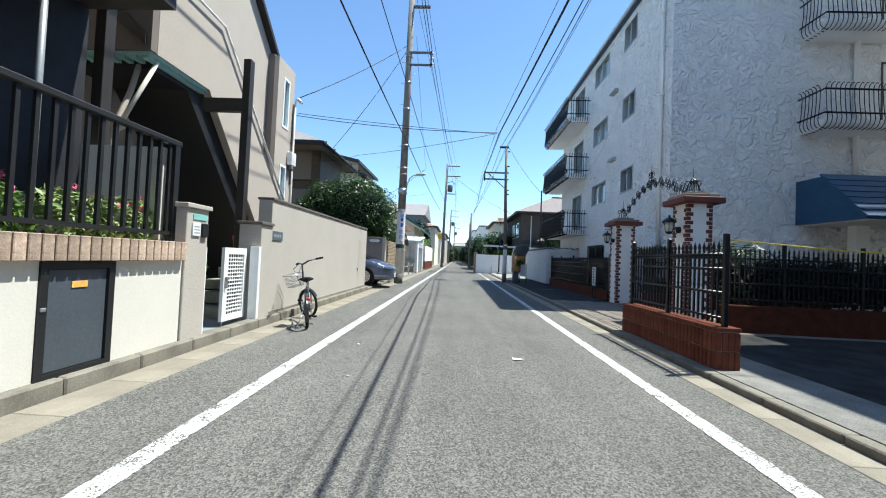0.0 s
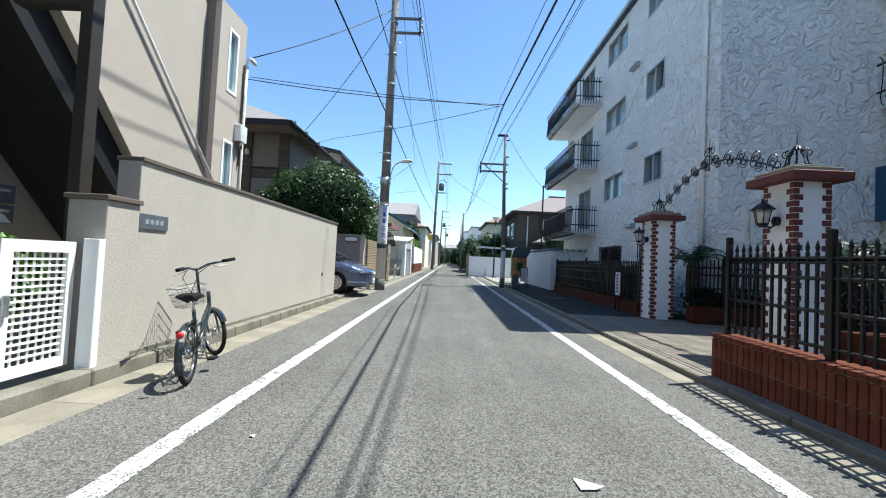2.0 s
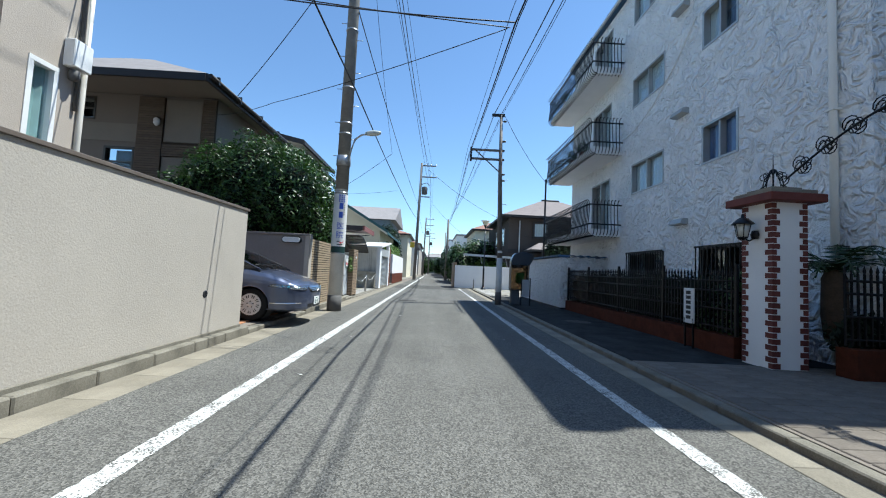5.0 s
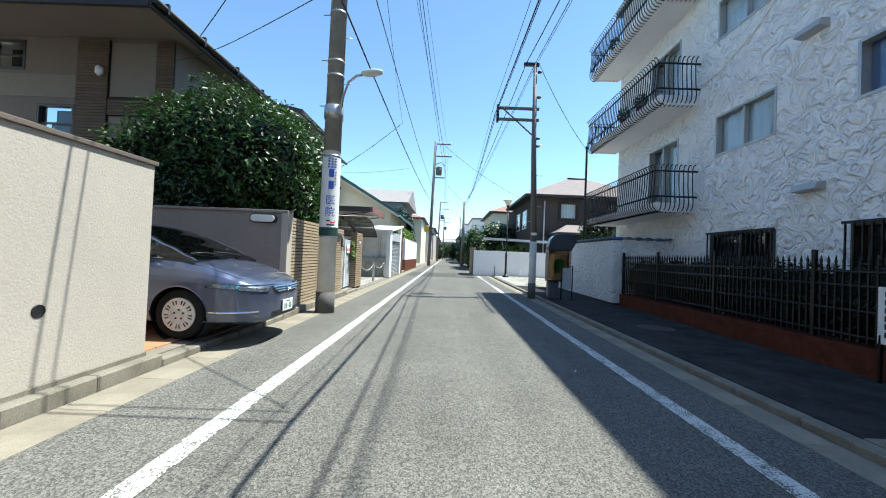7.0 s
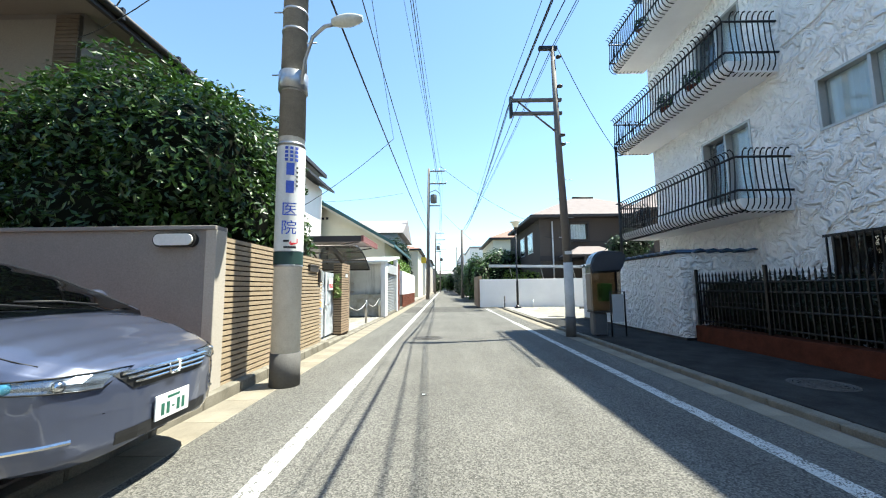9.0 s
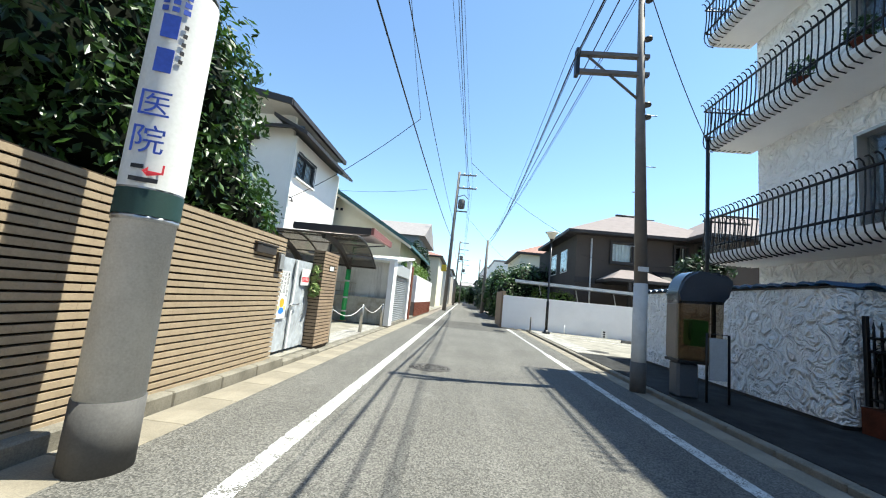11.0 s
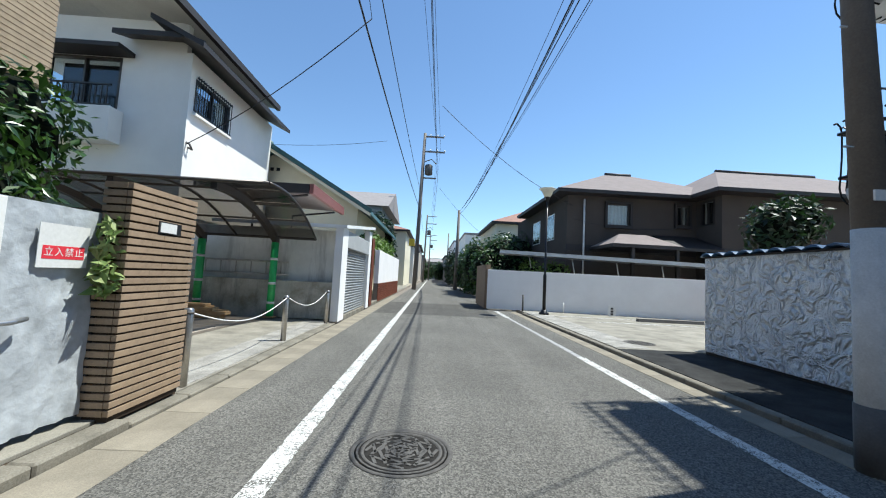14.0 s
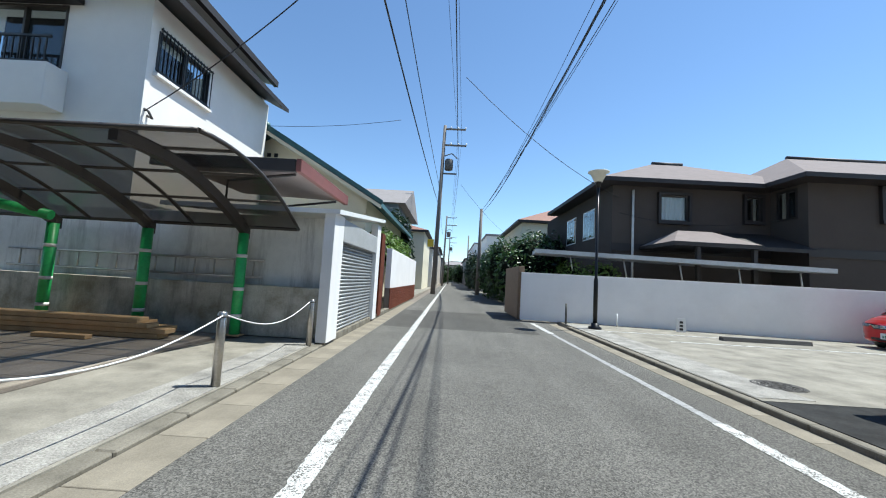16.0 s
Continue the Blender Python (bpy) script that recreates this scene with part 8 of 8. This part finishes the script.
# brick and white street wall further on
solid("pilaster_brick", box(-2.72, -2.52, 27.3, 27.75, 0.05, 2.20, 0.006), BRICK_RED, "red brick pilaster beside the garage", "pilaster", kind="structure")
g2 = thing("brown_gate", -2.75, 28.6, 0.05, "dark brown gate between brick piers", "gate")
part("leaf", box(-2.80, -2.76, 27.76, 29.2, 0.08, 2.05, 0.004), mat("dark_red_brown", (0.07, 0.025, 0.02), 0.6), g2)
solid("wall_white_far", box(-2.72, -2.55, 29.25, 37.5, 0.72, 1.95, 0.004), WHITE_WALL, "white wall on a red brick base", "wall", kind="structure")
far_base = solid("wall_brick_base", box(-2.72, -2.56, 29.25, 37.5, 0.05, 0.718), MORTAR, "red brick base of the white wall", "wall base", kind="structure")
far_bricks = []
for j in range(9):
    y = 29.25 - (0.11 if j % 2 else 0)
    while y < 37.3:
        far_bricks.append((-2.57, -2.535, max(29.25, y) + 0.004, min(37.5, y + 0.22) - 0.004, 0.06 + j * 0.073, 0.06 + j * 0.073 + 0.064))
        y += 0.225
plant("shrub", -3.4, 33, 0.06, [(-3.3, 30.5 + i * 0.9, 2.15 + 0.2 * math.sin(i * 2.0), 0.5, 0.6, 0.55) for i in range(8)], 3600, 0.09, 96, "light green shrubs above the white wall", "shrub", LEAF_LIGHT, shrink=0.6)
plant("tree", -3.9, 38.5, 0.06, [(-3.7, 38.4, 3.0, 0.8, 0.9, 1.5), (-4.3, 39.4, 3.6, 0.8, 0.9, 1.5), (-3.5, 39.6, 2.2, 0.6, 0.8, 1.1)], 2600, 0.13, 97, "dark conifers beside the far pole", "tree", LEAF_DARK,
      trunks=(([(-3.9, 38.6, 0.06), (-3.9, 38.7, 3.2)], 0.12, 0.05),), shrink=0.7)


# ---- poles and wires ----
p1 = thing("utility_pole", -2.19, 14.05, 0.0, "tall concrete utility pole with steel bands and a wrapped advertisement", "utility pole", "utility poles")
A, B = Vector((-2.19, 14.05, 0)), Vector((-2.14, 13.95, 12.2))


def along(z):
    return A + (B - A) * (z / 12.2)


part("shaft", tube([along(0.0), along(6), along(12.2)], 0.155, 16, r1=0.10), POLE, p1)
part("dark_foot", lathe([(0.162, 0.0), (0.160, 0.36)], A.x, A.y, 0.0, 16), POLE_DARK, p1, "dark grey foot band")
part("upper_coat", tube([along(2.8), along(12.2)], 0.148, 16, r1=0.103), mat("weathered_pole", (0.24, 0.225, 0.20), 0.8, 0.25, 3, 0.3, 60), p1, "weathered brown upper shaft")
ad = part("advert_sheet", tube([along(1.48), along(2.68)], 0.158, 20, r1=0.156, caps=False), PAPER, p1, "white wrapped advertisement")
part("advert_foot", tube([along(1.33), along(1.47)], 0.159, 20, caps=False), mat("advert_green", (0.012, 0.045, 0.04), 0.6), p1, "dark green foot strip")
for z in (1.30, 1.46, 2.70, 3.35, 4.1, 4.35, 5.2, 6.6, 7.6, 8.6):
    part("band", tube([along(z), along(z + 0.03)], 0.16 - z * 0.0025, 16), STEEL, p1)


def on_pole(th, z, r=0.163):
    """Text on the wrapped sheet: th is the bearing in degrees from -y towards +x."""
    c = along(z)
    return Matrix.Translation((c.x + r * math.sin(radians(th)), c.y - r * math.cos(radians(th)), z)) @ pose(0, 0, 0, 90, 0, th)


def advert_bar(th, z, w, h, material):
    """A plain bar in place of a character on the wrapped sheet."""
    bm = box(-w / 2, w / 2, -h / 2, h / 2, -0.002, 0.001)
    bm.transform(on_pole(th, z))
    part("lettering", bm, material, ad)


for k in range(2):
    advert_bar(20, 2.40 - k * 0.205, 0.085, 0.14, INK_BLUE)
for i, chx in enumerate("医院"):
    lettering(chx, 0.17, on_pole(20, 1.93 - i * 0.205), INK_BLUE, ad)
for th in (4, 23, 42):
    for k in range(4):
        advert_bar(th, 2.645 - k * 0.046, 0.034, 0.030, INK_BLUE)
for k in range(5):
    advert_bar(46, 2.42 - k * 0.052, 0.020, 0.024, INK)
advert_bar(12, 1.585, 0.060, 0.022, INK)
advert_bar(26, 1.515, 0.130, 0.024, INK)
lettering("↵", 0.12, on_pole(38, 1.56), INK_RED, ad)
for k in range(14):
    z = 3.6 + k * 0.4
    c = along(z)
    s = 1 if k % 2 else -1
    part("step_bolt", tube([(c.x, c.y, z), (c.x + s * 0.26, c.y, z)], 0.009, 5), STEEL, p1)
br = part("cross_arm", box(-2.2, -1.42, 13.90, 13.98, 10.5, 10.58), POLE_BROWN, p1)
for z in (8.25, 8.72):
    part("cable_rack", box(-2.15, -1.28, 13.86, 13.93, z, z + 0.06), POLE_BROWN, p1)
part("cable_rack_end", box(-1.33, -1.28, 13.86, 13.93, 8.2, 8.8), POLE_BROWN, p1)
for z in (8.3, 8.5, 8.7):
    part("insulator", lathe([(0.03, 0), (0.05, 0.03), (0.03, 0.07)], -1.25, 13.9, z, 8), WHITE_METAL, p1)
sl = thing("street_lamp", -1.9, 13.9, 3.8, "grey street lamp on a curved arm fixed to the pole", "street lamp")
part("arm", tube([(-2.05, 13.92, 3.42), (-1.99, 13.88, 3.70), (-1.90, 13.84, 3.95), (-1.75, 13.80, 4.05), (-1.60, 13.78, 4.07)], 0.022, 8), STEEL, sl)
hd = bmesh.new()
rows = []
for i in range(11):
    q = i / 10
    w = 0.085 * math.sin(math.pi * (0.10 + 0.82 * q)) ** 0.6
    rows.append([hd.verts.new((-1.66 + 0.36 * q, 13.775 - 0.03 * q + w * math.cos(a), 4.08 + 0.02 * q + w * 0.75 * math.sin(a))) for a in [2 * math.pi * k / 10 for k in range(10)]])
for u, v in zip(rows, rows[1:]):
    for k in range(10):
        f = hd.faces.new((u[k], u[(k + 1) % 10], v[(k + 1) % 10], v[k]))
        f.smooth = True
hd.faces.new(rows[0]), hd.faces.new(rows[-1])
part("head", hd, mat("lamp_head", (0.55, 0.58, 0.55), 0.3, 0.1, 4, 0.03, 40), sl)
part("clamp", tube([(-2.17, 14.0, 3.36), (-2.17, 14.0, 3.58)], 0.165, 14), STEEL, sl)

p2 = thing("utility_pole", 2.24, 17.76, 0.0, "slim steel utility pole with dark foot and brown upper part", "utility pole", "utility poles")
part("shaft", tube([(2.24, 17.76, 0.0), (2.24, 17.76, 1.55)], 0.102, 14, r1=0.095), POLE, p2)
part("dark_foot", tube([(2.24, 17.76, 0.0), (2.24, 17.76, 0.42)], 0.106, 14), POLE_DARK, p2, "dark foot band")
part("upper_shaft", tube([(2.24, 17.76, 1.55), (2.15, 17.76, 4.3), (2.11, 17.76, 6.45)], 0.092, 14, r1=0.045), POLE_BROWN, p2, "brown upper shaft")
for z in (4.85, 5.16):
    part("cross_arm", box(1.12, 2.26, 17.72, 17.80, z, z + 0.06), POLE_BROWN, p2)
part("arm_end", box(1.10, 1.16, 17.70, 17.82, 4.80, 5.26), BLACK_PAINT, p2)
part("brace", tube([(1.30, 17.76, 5.15), (2.20, 17.76, 4.38)], 0.02, 6), POLE_BROWN, p2)
for z in (4.15, 4.36, 5.5, 6.2):
    part("band", tube([(2.24, 17.76, z), (2.24, 17.76, z + 0.03)], 0.098 - z * 0.006, 14), BLACK_PAINT, p2)
part("pole_tag", box(2.15, 2.30, 17.655, 17.668, 1.72, 1.79), PAPER, p2)
part("insulator_head", box(1.80, 2.22, 17.72, 17.80, 6.38, 6.46), BLACK_PAINT, p2)
for k in range(6):
    s = 1 if k % 2 else -1
    part("step_bolt", tube([(2.24, 17.76, 2.1 + k * 0.42), (2.24 + s * 0.17, 17.76, 2.1 + k * 0.42)], 0.008, 5), STEEL, p2)
bp_ = thing("black_mast", 4.2, 19.25, 0.06, "thin black mast beside the balconies", "mast")
part("mast", tube([(4.2, 19.4, 0.06), (4.2, 19.4, 4.65)], 0.035, 8), BLACK_PAINT, bp_)
part("foot_plate", box(4.14, 4.30, 19.3, 19.5, 0.056, 0.08, 0.004), BLACK_PAINT, bp_)
part("cap", lathe([(0.04, 0), (0.05, 0.05), (0.02, 0.09)], 4.2, 19.4, 4.64, 8), BLACK_PAINT, bp_)


def far_pole(x, y, h, label, arms=True, lean=0.0):
    t = thing("utility_pole", x, y, 0.0, label, "utility pole", "utility poles")
    part("shaft", tube([(x, y, 0), (x + lean, y, h)], 0.17, 10, r1=0.11), POLE_BROWN, t)
    if arms:
        for z, w in ((h - 0.3, 1.5), (h - 1.5, 1.6)):
            part("cross_arm", box(x + lean - 0.1, x + lean + w, y - 0.06, y + 0.06, z, z + 0.1), POLE_BROWN, t)
            for k in (0.3, 0.65, 1.0):
                part("insulator", lathe([(0.03, 0), (0.07, 0.06), (0.03, 0.14)], x + lean + w * k, y, z + 0.1, 6), WHITE_METAL, t)
        part("transformer", lathe([(0.22, 0), (0.30, 0.04), (0.30, 0.72), (0.22, 0.8)], x + lean + 0.42, y, h - 3.3, 12), POLE_DARK, t)
        part("bracket", box(x + lean - 0.1, x + lean + 1.0, y - 0.05, y + 0.05, h - 3.6, h - 3.5), POLE_BROWN, t)
        part("lamp_arm", tube([(x + lean, y, h - 2.3), (x + lean + 0.6, y, h - 2.05), (x + lean + 1.0, y, h - 2.4)], 0.04, 6), POLE_BROWN, t)
    return t


far_pole(-1.86, 44.0, 12.2, "concrete utility pole with a transformer and crossarms", True, 0.2)
far_pole(1.5, 47.5, 6.9, "bare utility pole beside the hedge", False, 0.03)
far_pole(-1.9, 76.0, 11.0, "distant weathered utility pole along the street", True, 0.2)
far_pole(-1.2, 104.0, 11.0, "distant weathered utility pole along the street", True)
far_pole(2.6, 92.0, 10.0, "distant weathered utility pole along the street", False)
sgn = thing("traffic_sign", -2.2, 43.85, 3.3, "small yellow diamond sign on the far pole", "traffic sign")
part("plate", box(-2.42, -1.98, 43.84, 43.87, 3.3, 3.85), mat("sign_yellow", (0.75, 0.50, 0.03), 0.5), sgn)


def wire(pts, sag, r, label="thin black cable hanging over the street", group="overhead cables"):
    """A hanging cable through the given points, sagging in each span."""
    line = []
    for a, b in zip(pts, pts[1:]):
        a, b = Vector(a), Vector(b)
        n = max(8, int((b - a).length / 1.5))
        for i in range(n):
            q = i / n
            line.append(a + (b - a) * q - Vector((0, 0, sag * 4 * q * (1 - q))))
    line.append(Vector(pts[-1]))
    return solid("overhead_cable", tube(line, r, 5), CABLE, label, "cable", group)


# along the right side: three to the arm of the slim pole, three to its top
for dx, dz, sag, r in ((0.0, 0.0, 0.20, 0.012), (0.05, 0.07, 0.22, 0.007), (-0.05, 0.20, 0.26, 0.005)):
    wire([(2.45 + dx, -9.0, 5.35 + dz), (1.02 + dx, 10.4, 4.55 + dz)], 0.10, r)
    wire([(1.02 + dx, 10.4, 4.55 + dz), (1.06 + dx, 17.76, 5.02 + dz)], 0.02, r)
    wire([(1.06 + dx, 17.76, 5.02 + dz), (1.50 + dx, 47.5, 6.55 + dz)], sag + 0.45, r)
for x0, x1, z0, dz, sag, r in ((2.55, 1.86, 6.15, 0.0, 0.42, 0.012), (2.62, 2.10, 6.3, 0.0, 0.34, 0.009), (2.66, 2.16, 6.45, 0.03, 0.40, 0.006)):
    wire([(x0, -9.0, z0), (x1, 17.76, 6.44 + dz), (1.58, 47.5, 6.82 + dz)], sag, r)
# along the left pole line
for x0, z0, x1, z1, x2, z2, r in ((-1.3, 8.6, -1.27, 8.75, -0.6, 10.1, 0.013), (-1.3, 8.2, -1.27, 8.3, -0.5, 8.6, 0.010), (-1.6, 11.6, -1.5, 10.6, -0.4, 11.2, 0.008), (-2.0, 11.6, -1.9, 10.6, -0.7, 11.2, 0.008), (-2.35, 8.6, -2.2, 7.6, -1.9, 8.0, 0.014)):
    wire([(x0, -16.0, z0), (x1, 13.9, z1), (x2, 44.0, z2), (x2 - 0.3, 76, z2)], 0.35, r)
# drops to houses and across the street
wire([(-2.14, 13.95, 9.1), (-4.72, 10.42, 5.42)], 0.12, 0.012)
wire([(-2.14, 13.95, 9.0), (-5.35, 15.02, 5.25)], 0.15, 0.010)
wire([(-5.7, 14.9, 4.75), (-4.0, 14.2, 4.85), (0.95, 10.6, 4.62)], 0.06, 0.007)
wire([(-4.68, 10.25, 4.85), (1.02, 10.4, 4.58)], 0.10, 0.010)
wire([(-4.68, 10.35, 4.95), (0.98, 10.55, 4.60)], 0.04, 0.008)
wire([(-2.0, -9.0, 5.6), (-1.98, 13.95, 5.16), (-1.7, 44.0, 6.1)], 0.36, 0.016)
wire([(-0.54, 28.84, 7.4), (5.6, 31.9, 4.6)], 0.35, 0.010)
wire([(5.6, 31.85, 4.0), (11.8, 30.8, 4.1)], 0.45, 0.008)
wire([(-2.2, 23.15, 6.56), (-6.68, 24.40, 3.95)], 0.2, 0.011)
wire([(-2.2, 23.15, 6.56), (-1.9, 13.95, 9.4)], 0.3, 0.007)
wire([(-2.5, 29.0, 6.0), (-6.9, 29.0, 5.6)], 0.1, 0.007)
wire([(2.24, 17.76, 6.4), (4.2, 19.4, 4.6)], 0.15, 0.008)
wire([(-0.3, 44.0, 7.9), (6.0, 52, 4.4)], 0.5, 0.009)

# scraps on the road
rng = random.Random(8)
for x, y in ((0.67, 3.92), (-1.05, 4.2), (-1.15, 8.9), (-1.1, 10.9), (-0.85, 3.1), (1.2, 11.2), (-0.62, 13.6)):
    big = x == 0.67
    t = thing("paper_scrap", x, y, 0.003, "crumpled white paper scrap on the asphalt", "litter", "road scraps")
    bm = bmesh.new()
    s = 0.075 if big else 0.028
    vs = [bm.verts.new((x + s * rng.uniform(-1, 1), y + s * rng.uniform(-0.7, 0.7), 0.005 + rng.uniform(0, s * 0.3))) for _ in range(6)]
    bmesh.ops.convex_hull(bm, input=vs)
    part("scrap", bm, PAPER, t)

# ---- distance ----
def plain_house(x0, x1, y0, y1, h, wall, roof, label, roof_h=1.4, windows=()):
    t = thing("house", (x0 + x1) / 2, y0, 0.0, label, "house", "distant houses")
    part("wall", box(x0, x1, y0, y1, 0.0, h), wall, t)
    if roof_h:
        hip_roof(t, x0, x1, y0, y1, h + 0.16, roof_h, 0.4, roof, 0.35)
    else:
        part("roof", box(x0 - 0.1, x1 + 0.1, y0 - 0.1, y1 + 0.1, h, h + 0.25), roof, t)
    for axis, at, out, u0, u1, z0, z1 in windows:
        window(t, axis, at, out, u0, u1, z0, z1, ALU, 1, None, inset=-0.06)
    return t


gray = mat("grey_cladding", (0.26, 0.28, 0.30), 0.8, 0.1, 2, 0.2, 40)
ghouse = thing("house", -6.5, 41, 0.0, "grey clad house with a low slate gable", "house", "distant houses")
part("wall", box(-11.5, -4.2, 40.6, 49, 0.0, 5.6), gray, ghouse)
part("roof", prism([(40.2, 5.6), (44.6, 7.4), (49.4, 5.6)], "x", -11.9, -3.7), ROOF_GREY, ghouse)
plain_house(-11, -3.2, 51, 60, 5.2, CREAM_WALL, ROOF_RED, "pale house with a reddish roof down the street", 1.3)
plain_house(-11, -2.9, 62, 74, 4.6, WHITE_PLASTER, ROOF_GREY, "low white house down the street", 1.3)
plain_house(-12, -2.8, 78, 96, 6.0, BEIGE, ROOF_RED, "beige house down the street", 1.6)
plain_house(-12, -2.6, 100, 130, 5.5, GREY_WALL, ROOF_GREY, "grey house at the end of the street", 1.5)
plain_house(4.2, 11, 44, 53, 5.4, CREAM_WALL, ROOF_RED, "cream house with a red-brown tile roof", 1.6, (("y", 44, -1, 5.2, 6.6, 3.2, 4.4),))
plain_house(3.4, 12, 62, 74, 6.5, WHITE_PLASTER, ROOF_GREY, "white house behind the hedge", 0)
plain_house(3.0, 12, 78, 100, 7.0, WHITE_WALL, ROOF_GREY, "white three-storey house far down the street", 0)
plain_house(2.8, 12, 104, 130, 6.0, BEIGE, ROOF_GREY, "beige house at the end of the street", 1.2)
plain_house(-5, 8, 150, 160, 6.0, GREY_WALL, ROOF_GREY, "grey house closing the street", 1.5)
plain_house(11, 24, 46, 58, 7.0, WHITE_WALL, ROOF_GREY, "pale block behind the houses", 0)
plant("tree", 4.0, 42, 0.0, [(2.4, 37.0, 1.5, 0.8, 1.3, 1.5), (3.6, 37.5, 2.2, 1.4, 1.5, 1.6), (2.2, 39.0, 1.9, 0.9, 1.4, 1.7), (4.8, 38.5, 2.4, 1.5, 1.5, 1.5), (2.3, 41.2, 1.8, 0.9, 1.4, 1.8), (3.8, 41.5, 2.8, 1.3, 1.3, 1.2), (2.2, 43.5, 1.8, 0.8, 1.4, 1.9), (2.1, 45.5, 1.7, 0.7, 1.2, 1.7), (6.2, 38.5, 2.2, 1.3, 1.3, 1.2)], 9000, 0.13, 98,
      "large dark green hedge of trees beside the side street", "tree", LEAF, trunks=(([(4.4, 39.5, 0), (4.4, 39.6, 2.0)], 0.16, 0.1),), shrink=0.8)
plant("shrub", 4.0, 30.6, 0.0, [(3.3, 30.0, 1.5, 0.5, 0.4, 0.45), (4.3, 30.1, 1.55, 0.6, 0.4, 0.4)], 800, 0.07, 99, "light green shrub above the white wall", "shrub", LEAF_LIGHT, shrink=0.6)
plant("tree", 5.3, 21.7, 0.06, [(5.3, 21.7, 2.2, 0.45, 0.45, 0.5), (5.8, 21.9, 2.4, 0.5, 0.5, 0.5)], 1100, 0.08, 100, "small dark tree behind the white wall", "tree", LEAF_DARK, trunks=(([(5.4, 21.7, 0.06), (5.4, 21.7, 2.0)], 0.05, 0.03),), shrink=0.7)
plant("tree", 2.6, 66, 0.0, [(2.5, 60.0, 2.0, 1.0, 3.0, 2.0), (2.2, 66.0, 2.4, 1.0, 3.0, 2.4), (2.5, 73.0, 2.0, 1.1, 3.0, 2.0)], 2600, 0.22, 101, "dark green roadside trees down the street", "tree", LEAF_DARK,
      trunks=(([(2.4, 66, 0), (2.4, 66.1, 2.4)], 0.16, 0.1),), shrink=0.8)
plant("tree", -2.6, 112, 0.0, [(-2.2, 112.0, 2.4, 1.3, 3.0, 2.4), (1.6, 122.0, 2.6, 1.8, 3.0, 2.6), (-1.0, 140.0, 2.8, 2.4, 2.0, 2.6)], 2600, 0.3, 102, "hazy green trees at the far end of the street", "tree", LEAF,
      trunks=(([(-2.3, 112, 0), (-2.3, 112.1, 2.4)], 0.18, 0.1),), shrink=0.8)
# plain fronts that close the street behind the start
plain_house(-14, -4, -26, -8, 6.5, BEIGE, ROOF_GREY, "beige house behind the start of the walk", 1.5)
plain_house(-4, 6, -44, -34, 6.5, GREY_WALL, ROOF_GREY, "grey house closing the street behind", 1.5)


# ---- single stones, bricks and tiles ----
pieces("gutter_stone", gut_left[1], gut_left[2], gut_left[0], 0.004)
pieces("gutter_stone", gut_right[1], gut_right[2], gut_right[0], 0.004)
pieces("kerb_stone", kerb_left_shapes, KERB, kerb_left, 0.012)
pieces("kerb_stone", kerb_right_shapes, KERB, kerb_right, 0.010)
# soldier course of tan bricks on the low wall
course = solid("brick_coping", box(-2.86, -2.575, -3, 3.475, 0.89, 1.045), MORTAR, "tan brick soldier course on the low wall", "coping", kind="structure")
y, shapes = 0.9, []
while y < 3.44:
    shapes.append((-2.87, -2.56, y, y + 0.068, 0.887, 1.06))
    y += 0.078
pieces("brick", shapes, BRICK_TAN, course, 0.005)
pieces("brick", bed1_bricks, BRICK_RED, bed1, 0.004)
# thin ochre tiles of the garden wall
rows_n = 27
shapes = []
for j in range(rows_n):
    z = 0.10 + j * 1.50 / rows_n
    y = 13.58 - (0.15 if j % 2 else 0.0)
    while y < 16.60:
        a, b = max(13.58, y), min(16.62, y + 0.30)
        if b - a > 0.03:
            shapes.append((-2.67, -2.632, a, b, z, z + 1.50 / rows_n - 0.016))
        y += 0.3006
pieces("tile", shapes, TILE_OCHRE, tile_wall, 0.0006)
pieces("tile", tile_pillar, mat("tan_pillar_tile", (0.30, 0.215, 0.14), 0.7, 0.15, 7, 0.4, 70, grain=0.06, rnd=0.12), tp, 0.0006)
pieces("paving_slab", slab_shapes, mat("worn_slab", (0.32, 0.28, 0.23), 0.85, 0.25, 2, 0.4, 50, rnd=0.12), bed, 0.006)
drive = bpy.data.objects["driveway_bed"]
shapes = [(-7.0 + i * 0.3, -7.0 + i * 0.3 + 0.292, 10.76 + j * 0.3, 10.76 + j * 0.3 + 0.292, 0.06, 0.10) for i in range(14) for j in range(9)]
pieces("tile", shapes, ORANGE_TILE, drive, 0.004)
pave = bpy.data.objects["entrance_paving"]
shapes = [(2.56 + i * 0.31, 2.56 + i * 0.31 + 0.30, 5.86 + j * 0.16, 5.86 + j * 0.16 + 0.152, 0.03, 0.064) for i in range(8) for j in range(25)]
pieces("paver", shapes, mat("entrance_paver", (0.18, 0.1548, 0.1296), 0.85, 0.2, 3, 0.4, 60, rnd=0.12), pave, 0.005)
pieces("brick", [s for s in far_bricks], BRICK_RED, far_base, 0.003)


# ---- from plan units to metres ----
sized = set()
for ob in list(bpy.data.objects):
    if ob.type in ("CAMERA", "LIGHT"):
        continue
    ob.matrix_basis.translation = ob.matrix_basis.translation * SIZE
    if ob.type == "MESH" and ob.data.name not in sized:
        sized.add(ob.data.name)
        ob.data.transform(Matrix.Scale(SIZE, 4))
